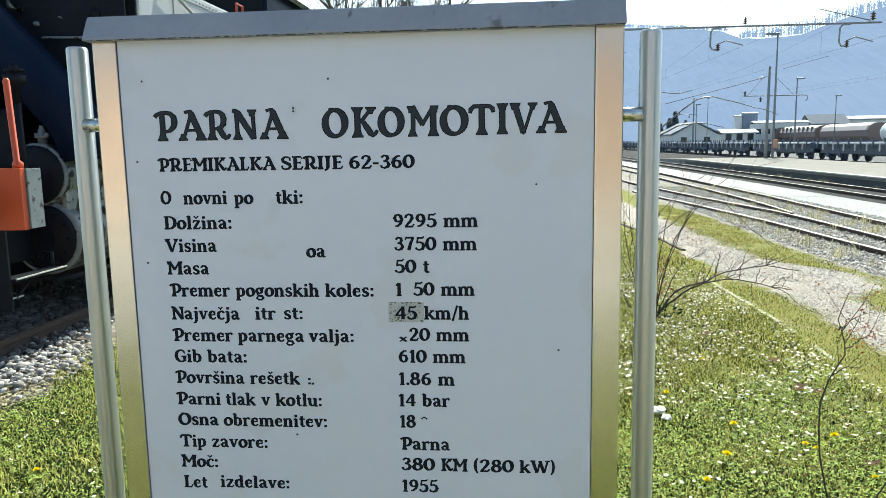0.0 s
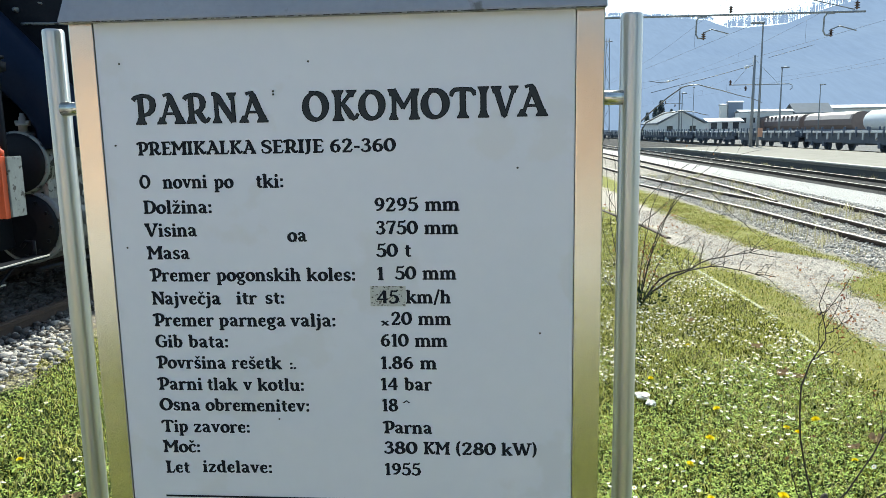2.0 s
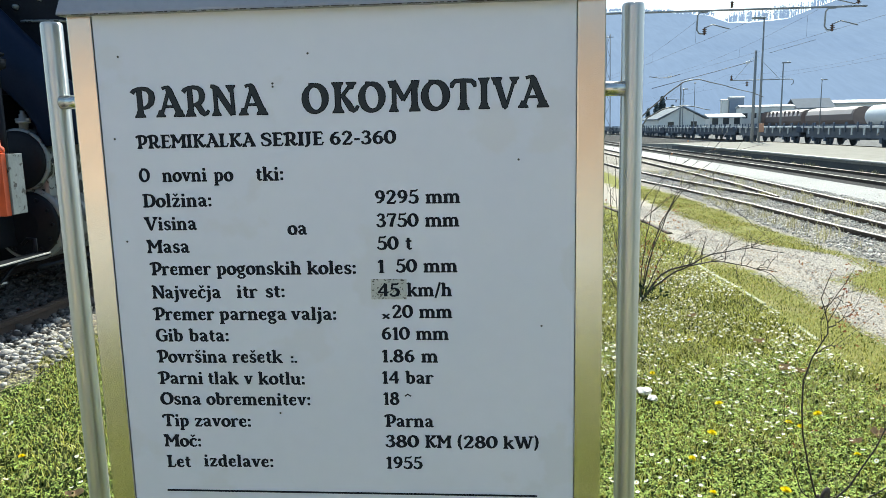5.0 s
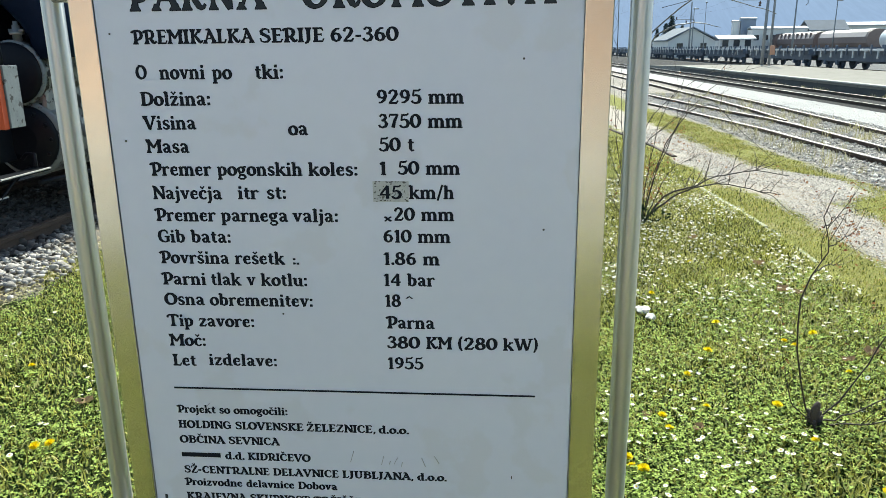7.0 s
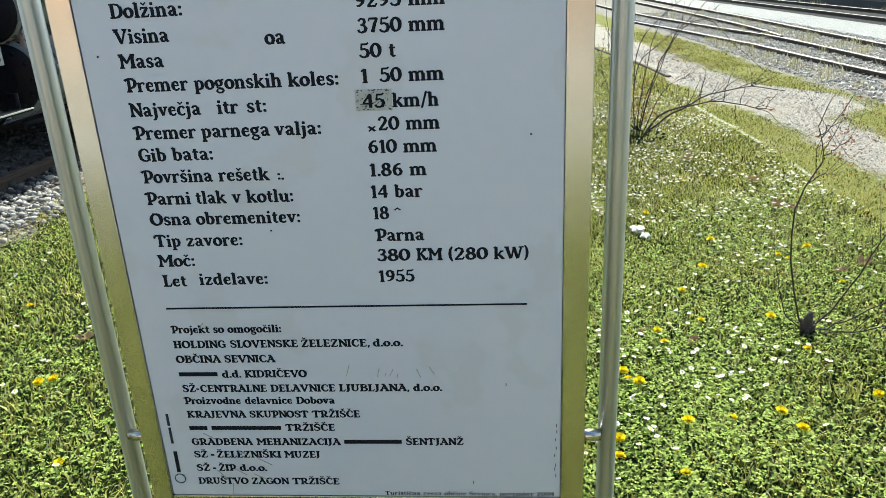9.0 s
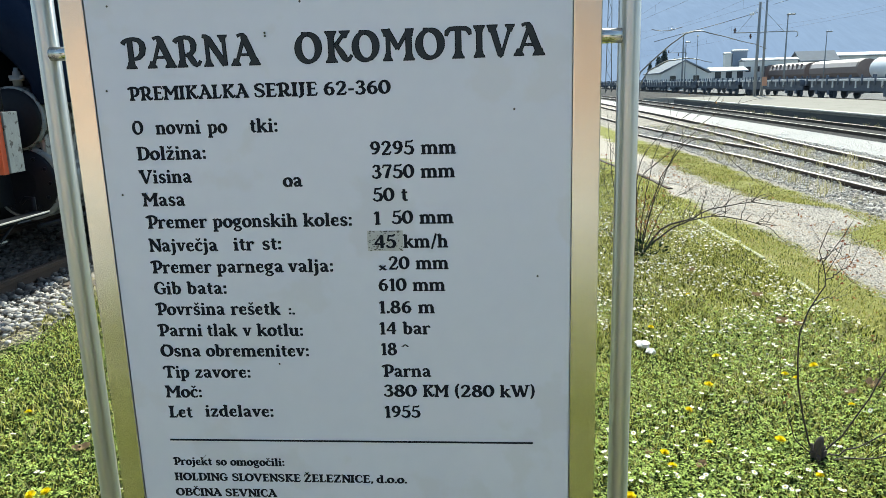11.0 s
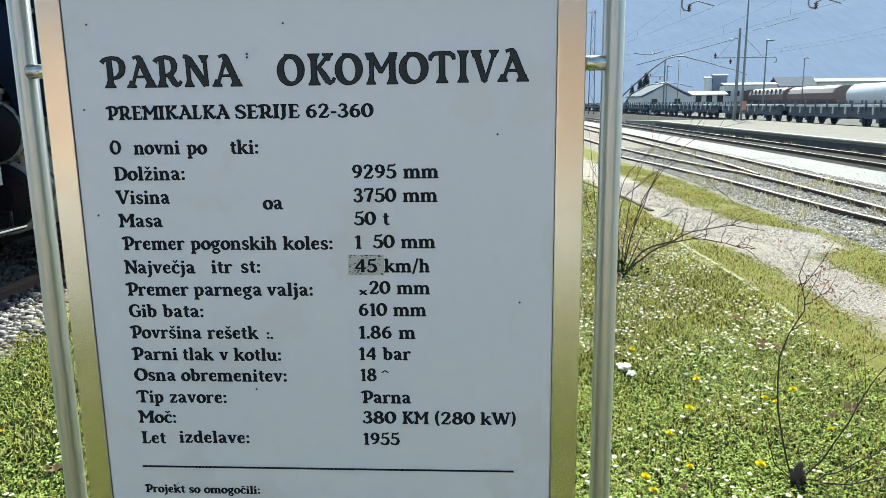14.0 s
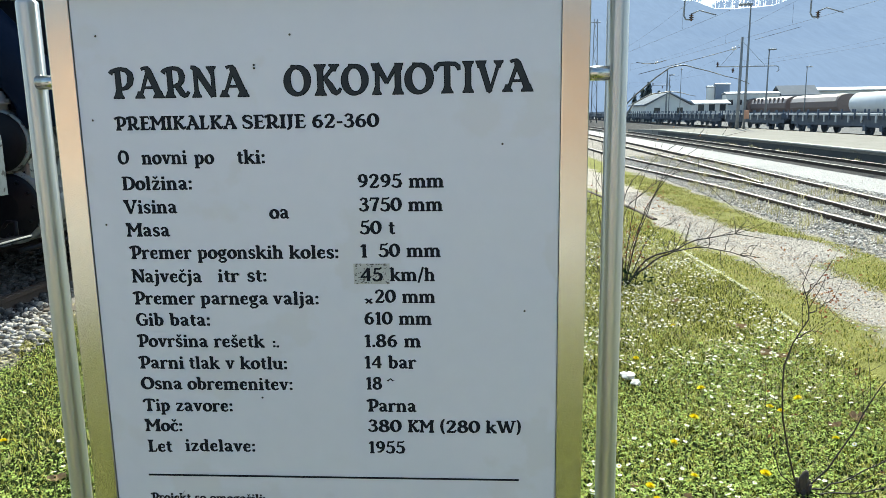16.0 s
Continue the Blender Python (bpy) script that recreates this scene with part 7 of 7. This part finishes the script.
def stones(name, rs, x, y, z, size, mat, label, flat=0.65):
    """Broken stones: each a lumpy twelve-cornered body."""
    p = (1 + 5 ** 0.5) / 2
    ico = np.array([(-1, p, 0), (1, p, 0), (-1, -p, 0), (1, -p, 0), (0, -1, p), (0, 1, p), (0, -1, -p), (0, 1, -p), (p, 0, -1), (p, 0, 1), (-p, 0, -1), (-p, 0, 1)]) / 1.9
    fc = np.array([(0, 11, 5), (0, 5, 1), (0, 1, 7), (0, 7, 10), (0, 10, 11), (1, 5, 9), (5, 11, 4), (11, 10, 2), (10, 7, 6), (7, 1, 8), (3, 9, 4), (3, 4, 2), (3, 2, 6), (3, 6, 8), (3, 8, 9), (4, 9, 5), (2, 4, 11), (6, 2, 10), (8, 6, 7), (9, 8, 1)])
    n = len(x)
    s = size * rs.lognormal(0, 0.32, n) / 2
    v = ico[None] * rs.uniform(0.72, 1.25, (n, 12, 1)) * rs.uniform(0.7, 1.3, (n, 1, 3)) * s[:, None, None]
    a, b = rs.uniform(0, 6.28, n), rs.uniform(-.6, .6, n)
    v[..., 2] *= flat
    c, d = np.cos(b)[:, None], np.sin(b)[:, None]
    v = np.stack([v[..., 0], v[..., 1] * c - v[..., 2] * d, v[..., 1] * d + v[..., 2] * c], -1)
    c, d = np.cos(a)[:, None], np.sin(a)[:, None]
    v = np.stack([v[..., 0] * c - v[..., 1] * d, v[..., 0] * d + v[..., 1] * c, v[..., 2]], -1)
    v += np.stack([x, y, z + s * 0.25], 1)[:, None]
    f = (fc[None] + np.arange(n)[:, None, None] * 12).reshape(-1, 3)
    return tris(name, v.reshape(-1, 3), f, mat, label, "stones")


x, y = scatter(rs, 31000, -5.6, -2.75, 0.4, 10.0)
keep = x < -3.0 + 0.13 * np.sin(y * 3.1) - np.clip((y - 4.7) * 0.3, 0, 0.5) + rs.normal(0, 0.08, len(x))
x, y = x[keep], y[keep]
# stones below the locomotive take the colour that holds its shade and oil
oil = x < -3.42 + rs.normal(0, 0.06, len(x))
stones("shaded_oily_ballast", rs, x[oil], y[oil], 0.03 + rs.uniform(-.02, .02, int(oil.sum())), 0.046, OILY_SHADED, "oil-stained ballast darkened for the shade under the locomotive")
x, y = x[~oil], y[~oil]
stones("track_ballast", rs, x, y, 0.03 + rs.uniform(-.02, .02, len(x)), 0.034, STONE, "loose grey ballast stones beside the locomotive track")
x, y = scatter(rs, 46000, 4.2, 7.5, 5.0, 26.0)
keep = x > edge(3, y) + 0.12 * patchy(x * 3, y * 2) + rs.normal(0, 0.06, len(x))
x, y = x[keep], y[keep]
stones("yard_ballast", rs, x, y, GZ(x, y) + rs.uniform(-.015, .02, len(x)), 0.027, STONE_PALE, "pale ballast between the rusty rails")
x, y = scatter(rs, 26000, 2.5, 4.3, 4.0, 14.0)
keep = (patchy(x * 0.9, y * 0.9) < 0.55) & (x < edge(2, y) + 0.15) & (x > edge(1, y) - 0.1)
x, y = x[keep], y[keep]
stones("path_gravel", rs, x, y, GZ(x, y) - 0.001, 0.0115, STONE_PALE, "fine pale gravel trodden into the path")
x, y = scatter(rs, 2600, 7.4, 10.1, 11.0, 30.0)
stones("yard_gravel", rs, x, y, GZ(x, y) - 0.004, 0.02, STONE_PALE, "pale gravel between the tracks")

cx, cy = [], []
for x0, x1, y0, y1, n in ((4.9, 7.0, 8.5, 26.0, 130), (12.9, 13.25, 18.0, 46.0, 40), (4.3, 4.8, 8.0, 16.0, 40)):
    for _ in range(n):
        ox, oy, m = rs.uniform(x0, x1), rs.uniform(y0, y1), rs.randint(8, 22)
        cx.append(rs.normal(ox, 0.05, m))
        cy.append(rs.normal(oy, 0.07, m))
blades("track_weeds", rs, np.concatenate(cx), np.concatenate(cy), 0.07, 0.2, 0.008, STRAW, "dry straw-coloured weeds between the rails", 0.5)


def dead_leaf(x, y, size, seed, mat=None, label="curled brown dead leaf lying in the grass", name="dead_leaf", category="leaf", group="dead leaves"):
    rng = random.Random(seed)
    bm = B()
    rows = []
    for i in range(7):
        u = i / 6
        w = size * 0.42 * math.sin(math.pi * min(u * 0.9 + 0.08, 1)) * rng.uniform(0.8, 1.15)
        rows.append([bm.verts.new((size * (u - 0.5), k * w, 0.02 + size * (0.22 * (u - .5) ** 2 * 2 + 0.3 * abs(k) ** 2 * rng.uniform(0.5, 1.2)))) for k in (-1, -0.5, 0, 0.5, 1)])
    for a, b in zip(rows, rows[1:]):
        for k in range(4):
            bm.faces.new((a[k], a[k + 1], b[k + 1], b[k]))
    ob = solid(name, bm, mat or DEAD_LEAF, label, category, group)
    ob.matrix_basis = pose(x, y, ground_z(x, y) + (0.03 if mat else 0.015), rng.uniform(-10, 10), rng.uniform(-10, 10), rng.uniform(0, 360))
    return ob


for i, (x, y, s) in enumerate(((1.81, 4.32, 0.09), (1.89, 4.28, 0.06), (-1.62, 2.69, 0.07), (1.86, 4.9, 0.08), (0.72, 2.7, 0.05), (1.75, 3.3, 0.06), (1.9, 3.4, 0.08), (-1.9, 2.2, 0.05), (0.9, 2.62, 0.05), (1.6, 5.6, 0.07))):
    dead_leaf(x, y, s, 40 + i)


def paper_scrap(x, y, size, seed, label):
    """A crumpled ball of paper, pressed flat."""
    rng = random.Random(seed)
    bm = B()
    bmesh.ops.create_icosphere(bm, subdivisions=2, radius=1.0)
    for v in bm.verts:
        v.co *= size * rng.uniform(0.55, 1.15)
        v.co.z = v.co.z * 0.55 + size * 0.4
        v.co.x *= 1.25
    ob = solid("paper_scrap", bm, PAPER, label, "paper", "litter")
    ob.matrix_basis = pose(x, y, ground_z(x, y) + 0.02, 0, 0, rng.uniform(0, 360))


paper_scrap(0.925, 3.97, 0.042, 60, "crumpled pale paper scrap lying in the grass")
paper_scrap(0.95, 3.87, 0.032, 61, "small torn pale paper scrap in the grass")
x = rs.normal(-2.93, 0.1, 1500)
y = rs.uniform(1.8, 6.0, 1500)
leaflets("path_litter", rs, rs.uniform(2.7, 3.5, 1600), rs.uniform(4.0, 14.0, 1600), 0.011, 0.004, 0.012, DEAD_LEAF, "brown crumbs of dead leaves on the gravel path")
leaflets("leaf_litter", rs, x, y, 0.015, 0.012, 0.04, STRAW, "bleached dry grass litter where lawn and ballast meet")
